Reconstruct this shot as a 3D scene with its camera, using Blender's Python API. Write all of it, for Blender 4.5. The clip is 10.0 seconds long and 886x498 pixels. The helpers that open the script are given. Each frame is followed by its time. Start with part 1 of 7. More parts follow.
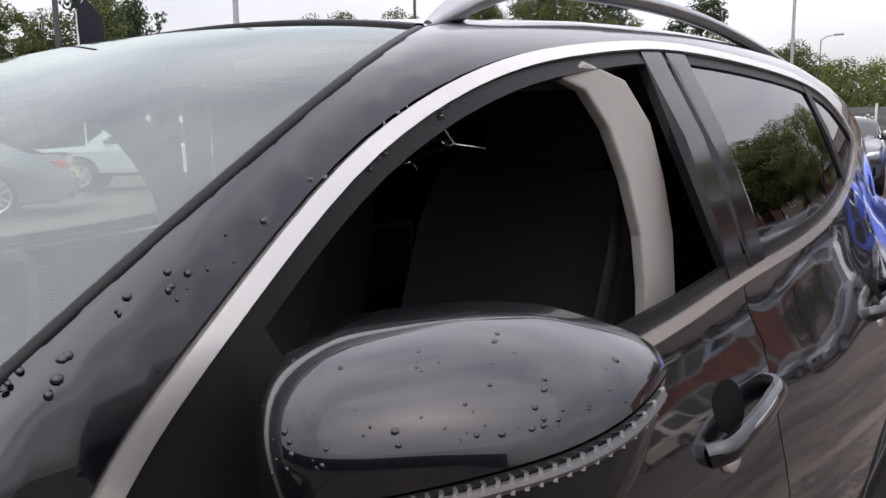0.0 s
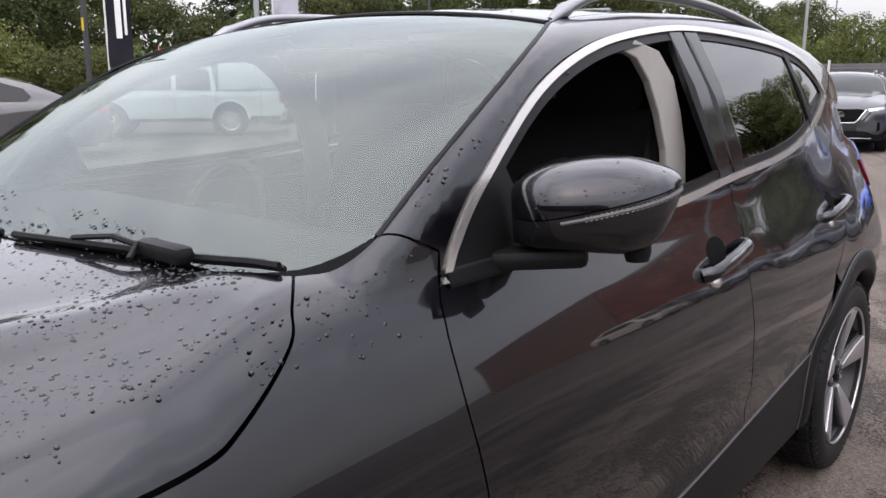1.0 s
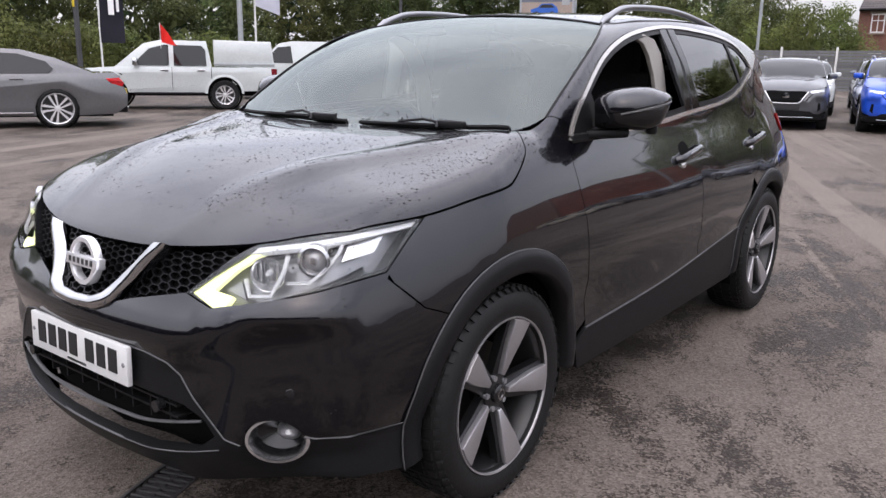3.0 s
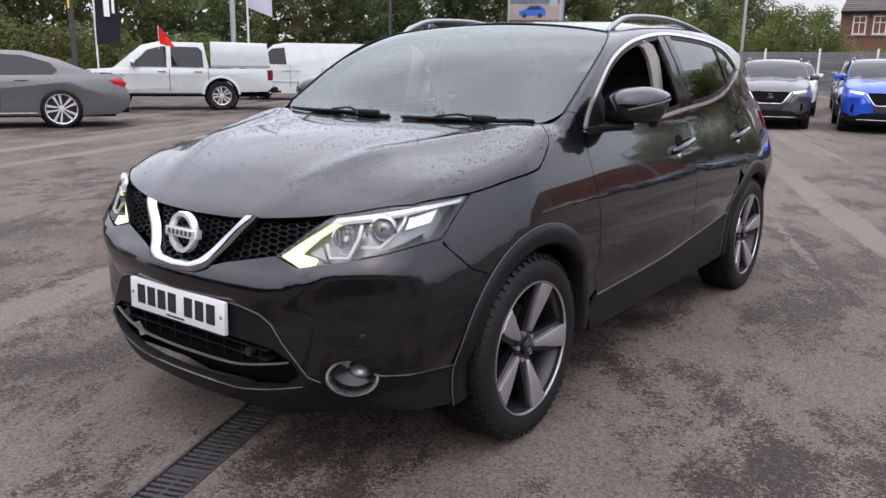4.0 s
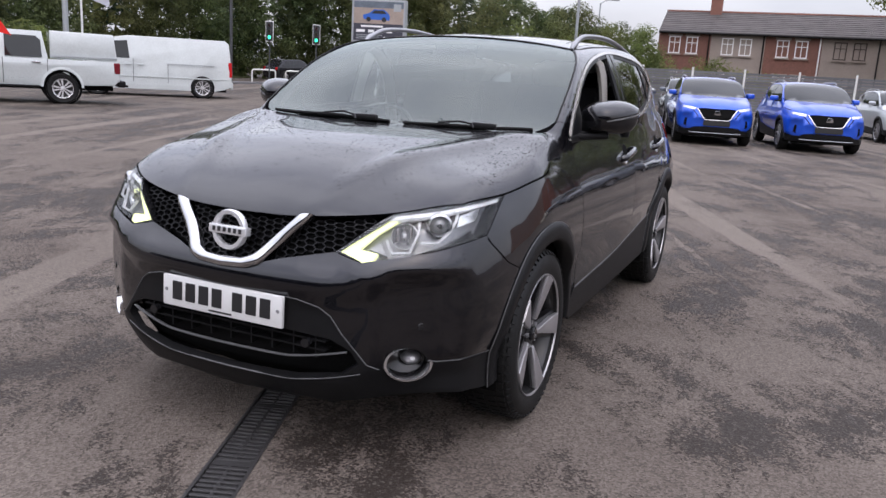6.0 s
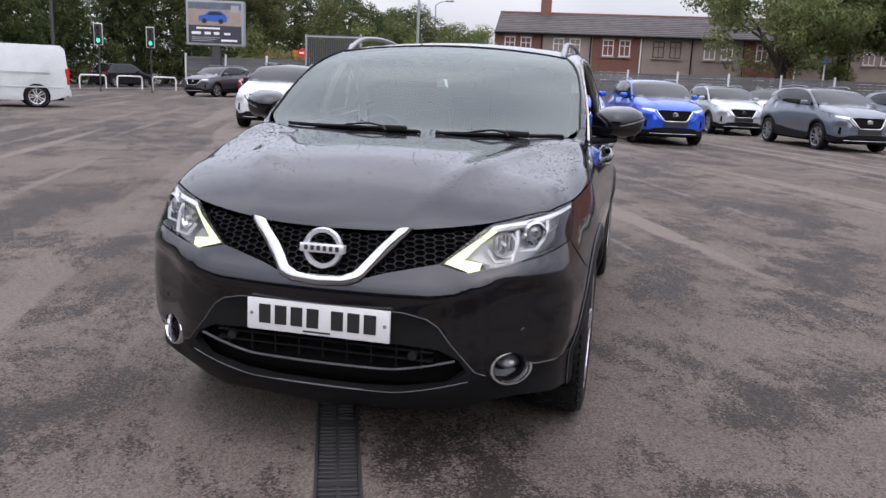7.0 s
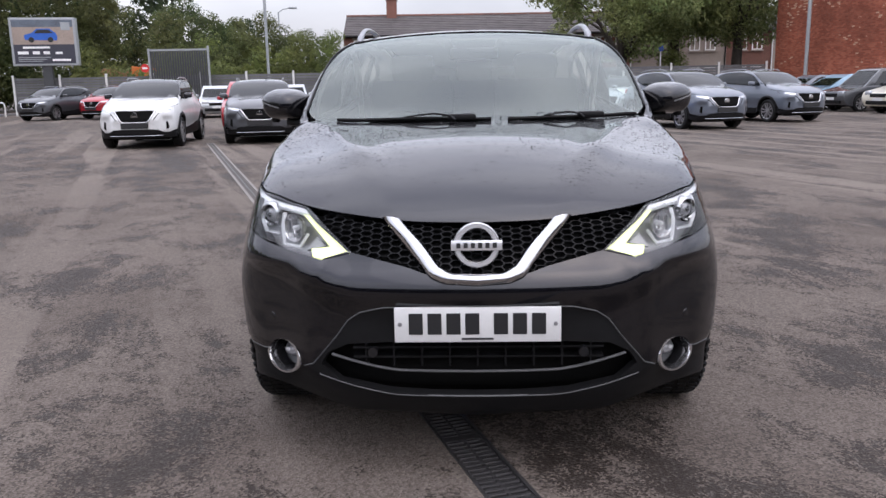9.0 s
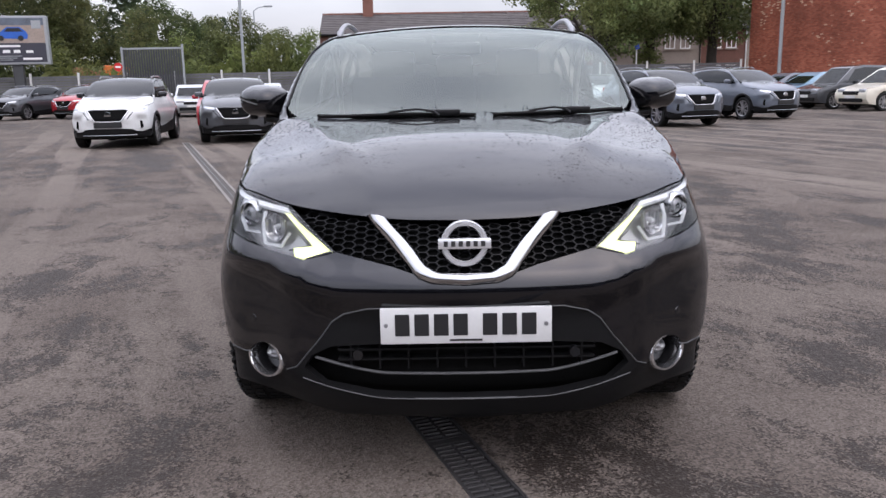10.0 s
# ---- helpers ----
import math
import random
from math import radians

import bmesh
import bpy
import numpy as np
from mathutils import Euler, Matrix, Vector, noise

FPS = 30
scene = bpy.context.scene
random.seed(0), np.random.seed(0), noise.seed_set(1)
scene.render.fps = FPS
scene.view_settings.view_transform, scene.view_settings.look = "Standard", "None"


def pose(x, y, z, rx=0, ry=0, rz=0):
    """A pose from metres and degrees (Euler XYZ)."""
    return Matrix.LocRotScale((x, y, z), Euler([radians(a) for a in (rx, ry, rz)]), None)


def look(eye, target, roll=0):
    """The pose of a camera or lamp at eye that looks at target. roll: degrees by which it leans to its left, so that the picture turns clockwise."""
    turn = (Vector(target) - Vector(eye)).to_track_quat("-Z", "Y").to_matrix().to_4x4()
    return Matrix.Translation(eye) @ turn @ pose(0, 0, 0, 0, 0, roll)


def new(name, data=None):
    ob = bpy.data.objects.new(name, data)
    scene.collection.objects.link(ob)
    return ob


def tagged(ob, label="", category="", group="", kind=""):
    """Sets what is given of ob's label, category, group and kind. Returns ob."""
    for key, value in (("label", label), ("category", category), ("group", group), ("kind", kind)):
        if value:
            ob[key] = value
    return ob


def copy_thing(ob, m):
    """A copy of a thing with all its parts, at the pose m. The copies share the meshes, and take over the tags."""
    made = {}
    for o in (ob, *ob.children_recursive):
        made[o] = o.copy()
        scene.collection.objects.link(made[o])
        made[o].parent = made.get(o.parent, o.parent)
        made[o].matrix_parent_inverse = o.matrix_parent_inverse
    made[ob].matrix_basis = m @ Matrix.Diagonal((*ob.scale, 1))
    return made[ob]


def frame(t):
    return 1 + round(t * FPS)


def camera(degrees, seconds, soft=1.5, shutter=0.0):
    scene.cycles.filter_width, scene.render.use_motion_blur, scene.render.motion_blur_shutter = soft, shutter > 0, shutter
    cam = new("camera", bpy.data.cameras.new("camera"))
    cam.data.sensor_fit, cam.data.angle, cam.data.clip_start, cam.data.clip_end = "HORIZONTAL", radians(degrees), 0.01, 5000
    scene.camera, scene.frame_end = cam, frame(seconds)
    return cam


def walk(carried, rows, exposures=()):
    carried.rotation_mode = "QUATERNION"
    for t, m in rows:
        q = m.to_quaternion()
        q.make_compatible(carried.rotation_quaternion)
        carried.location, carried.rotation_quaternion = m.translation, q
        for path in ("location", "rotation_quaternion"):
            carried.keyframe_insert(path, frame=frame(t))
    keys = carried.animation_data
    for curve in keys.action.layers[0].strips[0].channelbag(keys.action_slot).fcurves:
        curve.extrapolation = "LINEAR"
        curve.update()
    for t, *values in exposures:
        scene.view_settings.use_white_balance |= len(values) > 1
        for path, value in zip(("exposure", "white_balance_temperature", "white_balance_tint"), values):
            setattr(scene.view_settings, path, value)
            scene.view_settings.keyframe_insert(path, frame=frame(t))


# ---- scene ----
cam = camera(57.9, 10.0)
PATH = [
    (0, (1.240, -1.005, 1.400), (-0.023, 0.514, 1.102), -0.7),
    (0.5, (1.372, -1.364, 1.378), (0.107, 0.13, 0.968), 0.6),
    (1, (1.55, -1.723, 1.401), (0.285, -0.23, 0.986), -0.0),
    (1.5, (1.65, -2.128, 1.372), (0.397, -0.631, 0.939), 0.4),
    (2, (1.841, -2.533, 1.371), (0.618, -1.03, 0.878), 1.5),
    (2.5, (1.991, -2.938, 1.36), (0.792, -1.41, 0.883), 1.3),
    (3.8, (2.289, -3.709, 1.373), (1.124, -2.148, 0.922), 0.8),
    (4, (2.275, -3.769, 1.37), (1.118, -2.203, 0.915), 0.9),
    (4.5, (2.286, -3.822, 1.369), (1.142, -2.246, 0.914), 1.1),
    (5, (2.269, -3.842, 1.372), (1.141, -2.256, 0.912), 1.4),
    (5.5, (2.097, -4.09, 1.379), (1.054, -2.445, 0.924), 2.6),
    (5.7, (1.991, -4.209, 1.384), (1.042, -2.507, 0.933), 3.2),
    (6.8, (1.161, -4.606, 1.344), (0.665, -2.712, 0.938), 2.2),
    (7, (0.995, -4.692, 1.379), (0.562, -2.784, 0.965), 2.4),
    (7.5, (0.604, -4.727, 1.355), (0.34, -2.786, 0.951), 0.5),
    (8, (0.271, -4.718, 1.325), (0.115, -2.764, 0.924), 0.2),
    (8.5, (0.026, -4.695, 1.312), (-0.082, -2.739, 0.909), 0.2),
    (9, (-0.005, -4.615, 1.285), (-0.085, -2.657, 0.886), -1.1),
    (9.5, (-0.018, -4.57, 1.268), (-0.071, -2.612, 0.864), -1.4),
    (10, (-0.035, -4.543, 1.27), (-0.06, -2.584, 0.867), -1.2),
]
walk(cam, [(t, look(eye, target, roll)) for t, eye, target, roll in PATH], [(0.0, -0.02, 6400, 17), (0.8, 0.10, 6350, 17), (1.5, 0.18, 6300, 18), (2.5, 0.16, 6250, 18), (4.5, 0.05, 6150, 18), (7.0, -0.06, 6050, 18), (10.0, -0.06, 6050, 18)])

# ---- world, sun and exposure ----
world = bpy.data.worlds.new("overcast_sky")
scene.world = world
world.use_nodes = True
SUN_EL, SUN_AZ = radians(52), radians(150)


def build_world():
    nt = world.node_tree
    nt.nodes.clear()
    out = nt.nodes.new("ShaderNodeOutputWorld")
    sky = nt.nodes.new("ShaderNodeTexSky")
    sky.sky_type, sky.sun_disc = "NISHITA", False
    sky.sun_elevation, sky.sun_rotation = SUN_EL, SUN_AZ
    sky.air_density, sky.dust_density = 1.5, 4.0
    co = nt.nodes.new("ShaderNodeTexCoord")
    mp = nt.nodes.new("ShaderNodeMapping")
    mp.inputs["Scale"].default_value = (1.3, 1.3, 3.2)
    nz = nt.nodes.new("ShaderNodeTexNoise")
    nz.inputs["Scale"].default_value, nz.inputs["Detail"].default_value = 1.7, 6
    ramp = nt.nodes.new("ShaderNodeValToRGB")
    e = ramp.color_ramp.elements
    e[0].position, e[0].color = 0.30, (0.66, 0.67, 0.71, 1)
    e[1].position, e[1].color = 0.64, (1.0, 1.0, 1.0, 1)
    b1, b2 = nt.nodes.new("ShaderNodeBackground"), nt.nodes.new("ShaderNodeBackground")
    b1.inputs[1].default_value, b2.inputs[1].default_value = 0.05, 1.0
    add = nt.nodes.new("ShaderNodeAddShader")
    nt.links.new(co.outputs["Generated"], mp.inputs[0])
    nt.links.new(mp.outputs[0], nz.inputs["Vector"])
    nt.links.new(nz.outputs["Fac"], ramp.inputs[0])
    nt.links.new(sky.outputs[0], b1.inputs[0])
    # overcast: the zenith is brighter than the horizon
    sep = nt.nodes.new("ShaderNodeSeparateXYZ")
    nt.links.new(co.outputs["Generated"], sep.inputs[0])
    grad_z = nt.nodes.new("ShaderNodeMapRange")
    grad_z.inputs["From Min"].default_value, grad_z.inputs["From Max"].default_value = 0.0, 1.0
    grad_z.inputs["To Min"].default_value, grad_z.inputs["To Max"].default_value = 0.69, 2.85
    nt.links.new(sep.outputs["Z"], grad_z.inputs["Value"])
    hs = nt.nodes.new("ShaderNodeHueSaturation")
    nt.links.new(ramp.outputs[0], hs.inputs["Color"])
    nt.links.new(grad_z.outputs[0], hs.inputs["Value"])
    nt.links.new(hs.outputs[0], b2.inputs[0])
    nt.links.new(b1.outputs[0], add.inputs[0])
    nt.links.new(b2.outputs[0], add.inputs[1])
    nt.links.new(add.outputs[0], out.inputs[0])


build_world()
sun = bpy.data.lights.new("sun", "SUN")
sun.energy, sun.angle, sun.color = 0.6, radians(80), (1.0, 0.96, 0.9)
sun_ob = new("sun", sun)
sun_ob.matrix_world = look((30 * math.sin(SUN_AZ), 30 * math.cos(SUN_AZ), 38), (0, 0, 0))

# ---- materials ----


def material(name, colour, rough=0.5, metal=0.0, vary=0.12, scale=6.0, bump=0.0, bump_scale=60.0, coat=0.0, random_value=0.0, spec=0.5):
    m = bpy.data.materials.new(name)
    m.use_nodes = True
    nt = m.node_tree
    p = nt.nodes["Principled BSDF"]
    p.inputs["Roughness"].default_value, p.inputs["Metallic"].default_value = rough, metal
    p.inputs["Specular IOR Level"].default_value = spec
    p.inputs["Coat Weight"].default_value, p.inputs["Coat Roughness"].default_value = coat, 0.03
    co = nt.nodes.new("ShaderNodeTexCoord")
    a, b = nt.nodes.new("ShaderNodeTexNoise"), nt.nodes.new("ShaderNodeTexNoise")
    for n, s in ((a, scale), (b, scale * 9)):
        n.inputs["Scale"].default_value, n.inputs["Detail"].default_value = s, 5
        nt.links.new(co.outputs["Object"], n.inputs["Vector"])
    mix = nt.nodes.new("ShaderNodeMath")
    mix.operation = "ADD"
    nt.links.new(a.outputs["Fac"], mix.inputs[0])
    nt.links.new(b.outputs["Fac"], mix.inputs[1])
    rng = nt.nodes.new("ShaderNodeMapRange")
    rng.inputs["From Min"].default_value, rng.inputs["From Max"].default_value = 0.6, 1.4
    rng.inputs["To Min"].default_value, rng.inputs["To Max"].default_value = 1 - vary, 1 + vary
    nt.links.new(mix.outputs[0], rng.inputs["Value"])
    value = rng.outputs[0]
    if random_value:
        info = nt.nodes.new("ShaderNodeObjectInfo")
        r2 = nt.nodes.new("ShaderNodeMapRange")
        r2.inputs["To Min"].default_value, r2.inputs["To Max"].default_value = 1 - random_value, 1 + random_value
        nt.links.new(info.outputs["Random"], r2.inputs["Value"])
        mul = nt.nodes.new("ShaderNodeMath")
        mul.operation = "MULTIPLY"
        nt.links.new(value, mul.inputs[0])
        nt.links.new(r2.outputs[0], mul.inputs[1])
        value = mul.outputs[0]
    hsv = nt.nodes.new("ShaderNodeHueSaturation")
    hsv.inputs["Color"].default_value = (*colour, 1)
    nt.links.new(value, hsv.inputs["Value"])
    nt.links.new(hsv.outputs[0], p.inputs["Base Color"])
    if bump:
        bn = nt.nodes.new("ShaderNodeTexNoise")
        bn.inputs["Scale"].default_value, bn.inputs["Detail"].default_value = bump_scale, 4
        nt.links.new(co.outputs["Object"], bn.inputs["Vector"])
        bu = nt.nodes.new("ShaderNodeBump")
        bu.inputs["Strength"].default_value, bu.inputs["Distance"].default_value = bump, 0.01
        nt.links.new(bn.outputs["Fac"], bu.inputs["Height"])
        nt.links.new(bu.outputs[0], p.inputs["Normal"])
    return m


def paint(name, colour, metal=0.25, rough=0.32):
    """Car paint with a clear coat and fine dust."""
    return material(name, colour, rough, metal, 0.10, 2.5, 0.0, coat=1.0, spec=0.0 if sum(colour) < .1 else 0.25)


def emitter(name, colour, strength):
    m = bpy.data.materials.new(name)
    m.use_nodes = True
    p = m.node_tree.nodes["Principled BSDF"]
    p.inputs["Base Color"].default_value = (*colour, 1)
    p.inputs["Emission Color"].default_value = (*colour, 1)
    p.inputs["Emission Strength"].default_value = strength
    return m


def glass(name, tint=(0.9, 0.95, 0.93), through_amount=1.0, rough=0.0, ior=1.6, gloss=(1.0, 1.0, 1.0)):
    """A thin pane: straight-through tint under a mirror-like gloss."""
    m = bpy.data.materials.new(name)
    m.use_nodes = True
    nt = m.node_tree
    nt.nodes.clear()
    out = nt.nodes.new("ShaderNodeOutputMaterial")
    tr, gl = nt.nodes.new("ShaderNodeBsdfTransparent"), nt.nodes.new("ShaderNodeBsdfGlossy")
    tr.inputs[0].default_value = (*[c * through_amount for c in tint], 1)
    gl.inputs["Roughness"].default_value = rough
    gl.inputs["Color"].default_value = (*gloss, 1)
    fr = nt.nodes.new("ShaderNodeFresnel")
    fr.inputs[0].default_value = ior
    mx = nt.nodes.new("ShaderNodeMixShader")
    nt.links.new(fr.outputs[0], mx.inputs[0])
    nt.links.new(tr.outputs[0], mx.inputs[1])
    nt.links.new(gl.outputs[0], mx.inputs[2])
    nt.links.new(mx.outputs[0], out.inputs[0])
    return m


M_BLACK = material("black_paint", (0.0026, 0.0025, 0.0034), 0.25, 0, 0.10, 2.5, coat=1.0, spec=0.12)
M_BLACK.node_tree.nodes["Principled BSDF"].inputs["Coat IOR"].default_value = 1.56
M_BLACK.node_tree.nodes["Principled BSDF"].inputs["Specular Tint"].default_value = (0.72, 0.78, 1.0, 1)
M_GRILLE = material("grille_plastic", (0.008, 0.008, 0.009), 0.35, 0, 0.1, 20, spec=0.18)
M_BADGE = material("badge_chrome", (0.74, 0.74, 0.75), 0.22, 0.6, 0.05, 8)
M_RING = material("ring_chrome", (0.66, 0.66, 0.67), 0.14, 0.95, 0.05, 8)
M_TRIM = material("satin_black_plastic", (0.009, 0.009, 0.0095), 0.42, 0, 0.15, 14, 0.08, 300, spec=0.14)
M_GLOSSTRIM = material("gloss_black_trim", (0.010, 0.010, 0.011), 0.12, 0, 0.1, 10)
# near-black with the shade of gaps, hollows and undersides put into the colour
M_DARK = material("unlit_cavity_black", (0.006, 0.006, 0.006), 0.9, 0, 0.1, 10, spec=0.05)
M_CHROME = material("chrome", (0.52, 0.52, 0.53), 0.09, 1.0, 0.04, 6)
M_SATIN = material("satin_bright_trim", (0.60, 0.575, 0.55), 0.24, 0.75, 0.05, 12)
# grey of the intake bar and seam beads; also paints the arch-rim highlight
M_EDGE = material("worn_grey_edge", (0.07, 0.07, 0.072), 0.5, 0, 0.15, 30)
M_ALU = material("brushed_aluminium", (0.30, 0.30, 0.31), 0.3, 1.0, 0.05, 20)
M_RUBBER = material("tyre_rubber", (0.009, 0.009, 0.009), 0.55, 0, 0.25, 18, 0.12, 120, spec=0.22)
M_ALLOY = material("machined_alloy", (0.44, 0.43, 0.44), 0.36, 0.8, 0.06, 14)
M_ALLOYDARK = material("black_alloy_paint", (0.007, 0.007, 0.0075), 0.35, 0.0, 0.1, 14)
M_STEEL = material("brake_disc_steel", (0.06, 0.055, 0.05), 0.5, 1.0, 0.2, 18)
M_SCREEN = glass("windscreen_glass", (0.50, 0.58, 0.55), ior=1.86, gloss=(.93, 1.0, .96))
M_CLEAR = glass("clear_side_glass", (0.86, 0.90, 0.88), ior=1.45)
M_TINT = glass("privacy_glass", (0.05, 0.055, 0.055), ior=2.0)
M_LENS = glass("lamp_lens", (0.97, 0.98, 0.98), ior=1.4)
M_REFLECTOR = material("lamp_reflector", (0.75, 0.75, 0.76), 0.18, 0.9, 0.06, 20)
M_LAMPGREY = material("lamp_bezel_grey", (0.27, 0.27, 0.28), 0.28, 0.5, 0.1, 20)
# white of bulbs and top strip; also paints the glint on chrome lines
M_LAMPWHITE = material("white_light_guide", (0.74, 0.75, 0.76), 0.22, 0, 0.04, 20)
M_DRL = emitter("daytime_light", (0.90, 0.96, 0.46), 0.95)
M_WHITEPLATE = material("number_plate_white", (0.62, 0.62, 0.61), 0.35, 0, 0.04, 10)
M_INK = material("black_ink", (0.012, 0.012, 0.013), 0.5, 0, 0.05, 10)
M_CLOTH = material("dark_seat_cloth", (0.012, 0.012, 0.014), 0.9, 0, 0.25, 30)
M_DASH = material("dark_dashboard_plastic", (0.018, 0.019, 0.021), 0.6, 0, 0.15, 20)
M_CREAM = material("pale_pillar_trim", (0.34, 0.325, 0.30), 0.8, 0, 0.06, 20)
M_PAPER = material("white_paper", (0.75, 0.75, 0.74), 0.8, 0, 0.05, 10)
M_WATER = material("rain_water", (0.01, 0.01, 0.011), 0.06, 0, 0.05, 10, spec=0.6)

# ---- mesh helpers ----


def mesh_object(name, verts, faces, mat, parent=None, label="", normals=None, smooth=True):
    me = bpy.data.meshes.new(name)
    me.from_pydata([tuple(map(float, v)) for v in verts], [], [tuple(map(int, f)) for f in faces])
    me.validate()
    me.materials.append(mat)
    me.polygons.foreach_set("use_smooth", [smooth] * len(me.polygons))
    if normals is not None:
        me.normals_split_custom_set_from_vertices([tuple(map(float, n)) for n in normals])
    me.update()
    ob = new(name, me)
    if parent:
        ob.parent = parent
    if label:
        ob["label"] = label
    return ob


def part(name, bm, mat, parent=None, label="", smooth=False):
    """Link a bmesh as one mesh object under a thing or under a part."""
    me = bpy.data.meshes.new(name)
    bm.normal_update()
    bm.to_mesh(me)
    bm.free()
    me.materials.append(mat)
    if smooth:
        me.polygons.foreach_set("use_smooth", [True] * len(me.polygons))
        me.set_sharp_from_angle(angle=radians(40))
    ob = new(name, me)
    if parent:
        ob.parent = parent
    if label:
        ob["label"] = label
    return ob


def thing(name, label, category, group="", kind="", m=None):
    ob = new(name)
    ob.empty_display_size = 0.2
    if m is not None:
        ob.matrix_world = m
    return tagged(ob, label, category, group, kind)


def box(x0, y0, z0, x1, y1, z1, bevel=0.0, bm=None):
    bm = bm or bmesh.new()
    geo = bmesh.ops.create_cube(bm, size=1, matrix=Matrix.LocRotScale(((x0 + x1) / 2, (y0 + y1) / 2, (z0 + z1) / 2), None, (x1 - x0, y1 - y0, z1 - z0)))
    if bevel:
        edges = list({e for v in geo["verts"] for e in v.link_edges})
        bmesh.ops.bevel(bm, geom=edges, offset=bevel, segments=2, affect="EDGES", profile=0.5)
    return bm


def lathe(profile, n=48, axis="X", closed=False, bm=None):
    """Turn (radius, height) pairs round an axis."""
    bm = bm or bmesh.new()
    rings = []
    for r, h in profile:
        ring = []
        for i in range(n):
            a = 2 * math.pi * i / n
            c, s = r * math.cos(a), r * math.sin(a)
            ring.append(bm.verts.new({"X": (h, c, s), "Y": (c, h, s), "Z": (c, s, h)}[axis]))
        rings.append(ring)
    pairs = list(zip(rings, rings[1:])) + ([(rings[-1], rings[0])] if closed else [])
    for a, b in pairs:
        for i in range(n):
            bm.faces.new((a[i], a[(i + 1) % n], b[(i + 1) % n], b[i]))
    bmesh.ops.recalc_face_normals(bm, faces=bm.faces)
    return bm


def tube(path, radius, n=8, bm=None, squash=1.0, taper=None):
    """A round bar along a path of places."""
    bm = bm or bmesh.new()
    path = [Vector(p) for p in path]
    rings = []
    for i, p in enumerate(path):
        d = (path[min(i + 1, len(path) - 1)] - path[max(i - 1, 0)]).normalized()
        side = d.cross(Vector((0, 0, 1)) if abs(d.z) < 0.9 else Vector((1, 0, 0))).normalized()
        up = side.cross(d)
        r = radius * (taper(i / (len(path) - 1)) if taper else 1)
        rings.append([bm.verts.new(p + side * (r * math.cos(2 * math.pi * k / n)) + up * (r * squash * math.sin(2 * math.pi * k / n))) for k in range(n)])
    for a, b in zip(rings, rings[1:]):
        for k in range(n):
            bm.faces.new((a[k], a[(k + 1) % n], b[(k + 1) % n], b[k]))
    bm.faces.new(list(reversed(rings[0])))
    bm.faces.new(rings[-1])
    bmesh.ops.recalc_face_normals(bm, faces=bm.faces)
    return bm


def prism(outline, depth, axis="X", at=0.0, bm=None, bevel=0.0):
    """Push a flat outline of (a, b) pairs out to a slab; axis is the slab's normal."""
    bm = bm or bmesh.new()
    def put(a, b, h):
        return {"X": (h, a, b), "Y": (a, h, b), "Z": (a, b, h)}[axis]
    lo = [bm.verts.new(put(a, b, at)) for a, b in outline]
    hi = [bm.verts.new(put(a, b, at + depth)) for a, b in outline]
    faces = [bm.faces.new(lo), bm.faces.new(hi)]
    for i in range(len(lo)):
        j = (i + 1) % len(lo)
        faces.append(bm.faces.new((lo[i], lo[j], hi[j], hi[i])))
    bmesh.ops.recalc_face_normals(bm, faces=faces)
    if bevel:
        bmesh.ops.bevel(bm, geom=list({e for f in faces[:2] for e in f.edges}), offset=bevel, segments=2, affect="EDGES", profile=0.5)
    return bm


def crv(*pts, n=6):
    """A smooth line through places."""
    p = [np.array(q, float) for q in pts]
    if len(p) < 3:
        return [p[0] + (p[-1] - p[0]) * t for t in np.linspace(0, 1, n + 1)]
    out = []
    for i in range(len(p) - 1):
        a, b, c, d = p[max(i - 1, 0)], p[i], p[i + 1], p[min(i + 2, len(p) - 1)]
        for t in np.linspace(0, 1, n, endpoint=False):
            out.append(0.5 * (2 * b + (c - a) * t + (2 * a - 5 * b + 4 * c - d) * t * t + (3 * b - a - 3 * c + d) * t ** 3))
    return out + [p[-1]]


# ---- the form of the car's body ----
def curve(*pts):
    """Smooth curve through (s, v) pairs, monotone between them."""
    p = np.array(pts, float); x, v = p[:, 0], p[:, 1]
    h = np.diff(x); d = np.diff(v) / h
    m = np.zeros(len(x)); m[0], m[-1] = d[0], d[-1]
    for i in range(1, len(x) - 1):
        if d[i-1] * d[i] > 0:
            a, b = 2*h[i] + h[i-1], h[i] + 2*h[i-1]
            m[i] = (a + b) / (a / d[i-1] + b / d[i])
    def f(s):
        s = np.asarray(s, float)
        i = np.clip(np.searchsorted(x, s) - 1, 0, len(h) - 1)
        t = np.clip((s - x[i]) / h[i], 0, 1)
        r = ((1+2*t)*(1-t)**2*v[i] + t*(1-t)**2*h[i]*m[i] + t*t*(3-2*t)*v[i+1] + t*t*(t-1)*h[i]*m[i+1])
        return r + np.where(s < x[0], (s - x[0]) * m[0], 0) + np.where(s > x[-1], (s - x[-1]) * m[-1], 0)
    return f
def smax(a, b, k):
    h = np.clip(0.5 + 0.5 * (a - b) / k, 0, 1)
    return b + (a - b) * h + k * h * (1 - h)
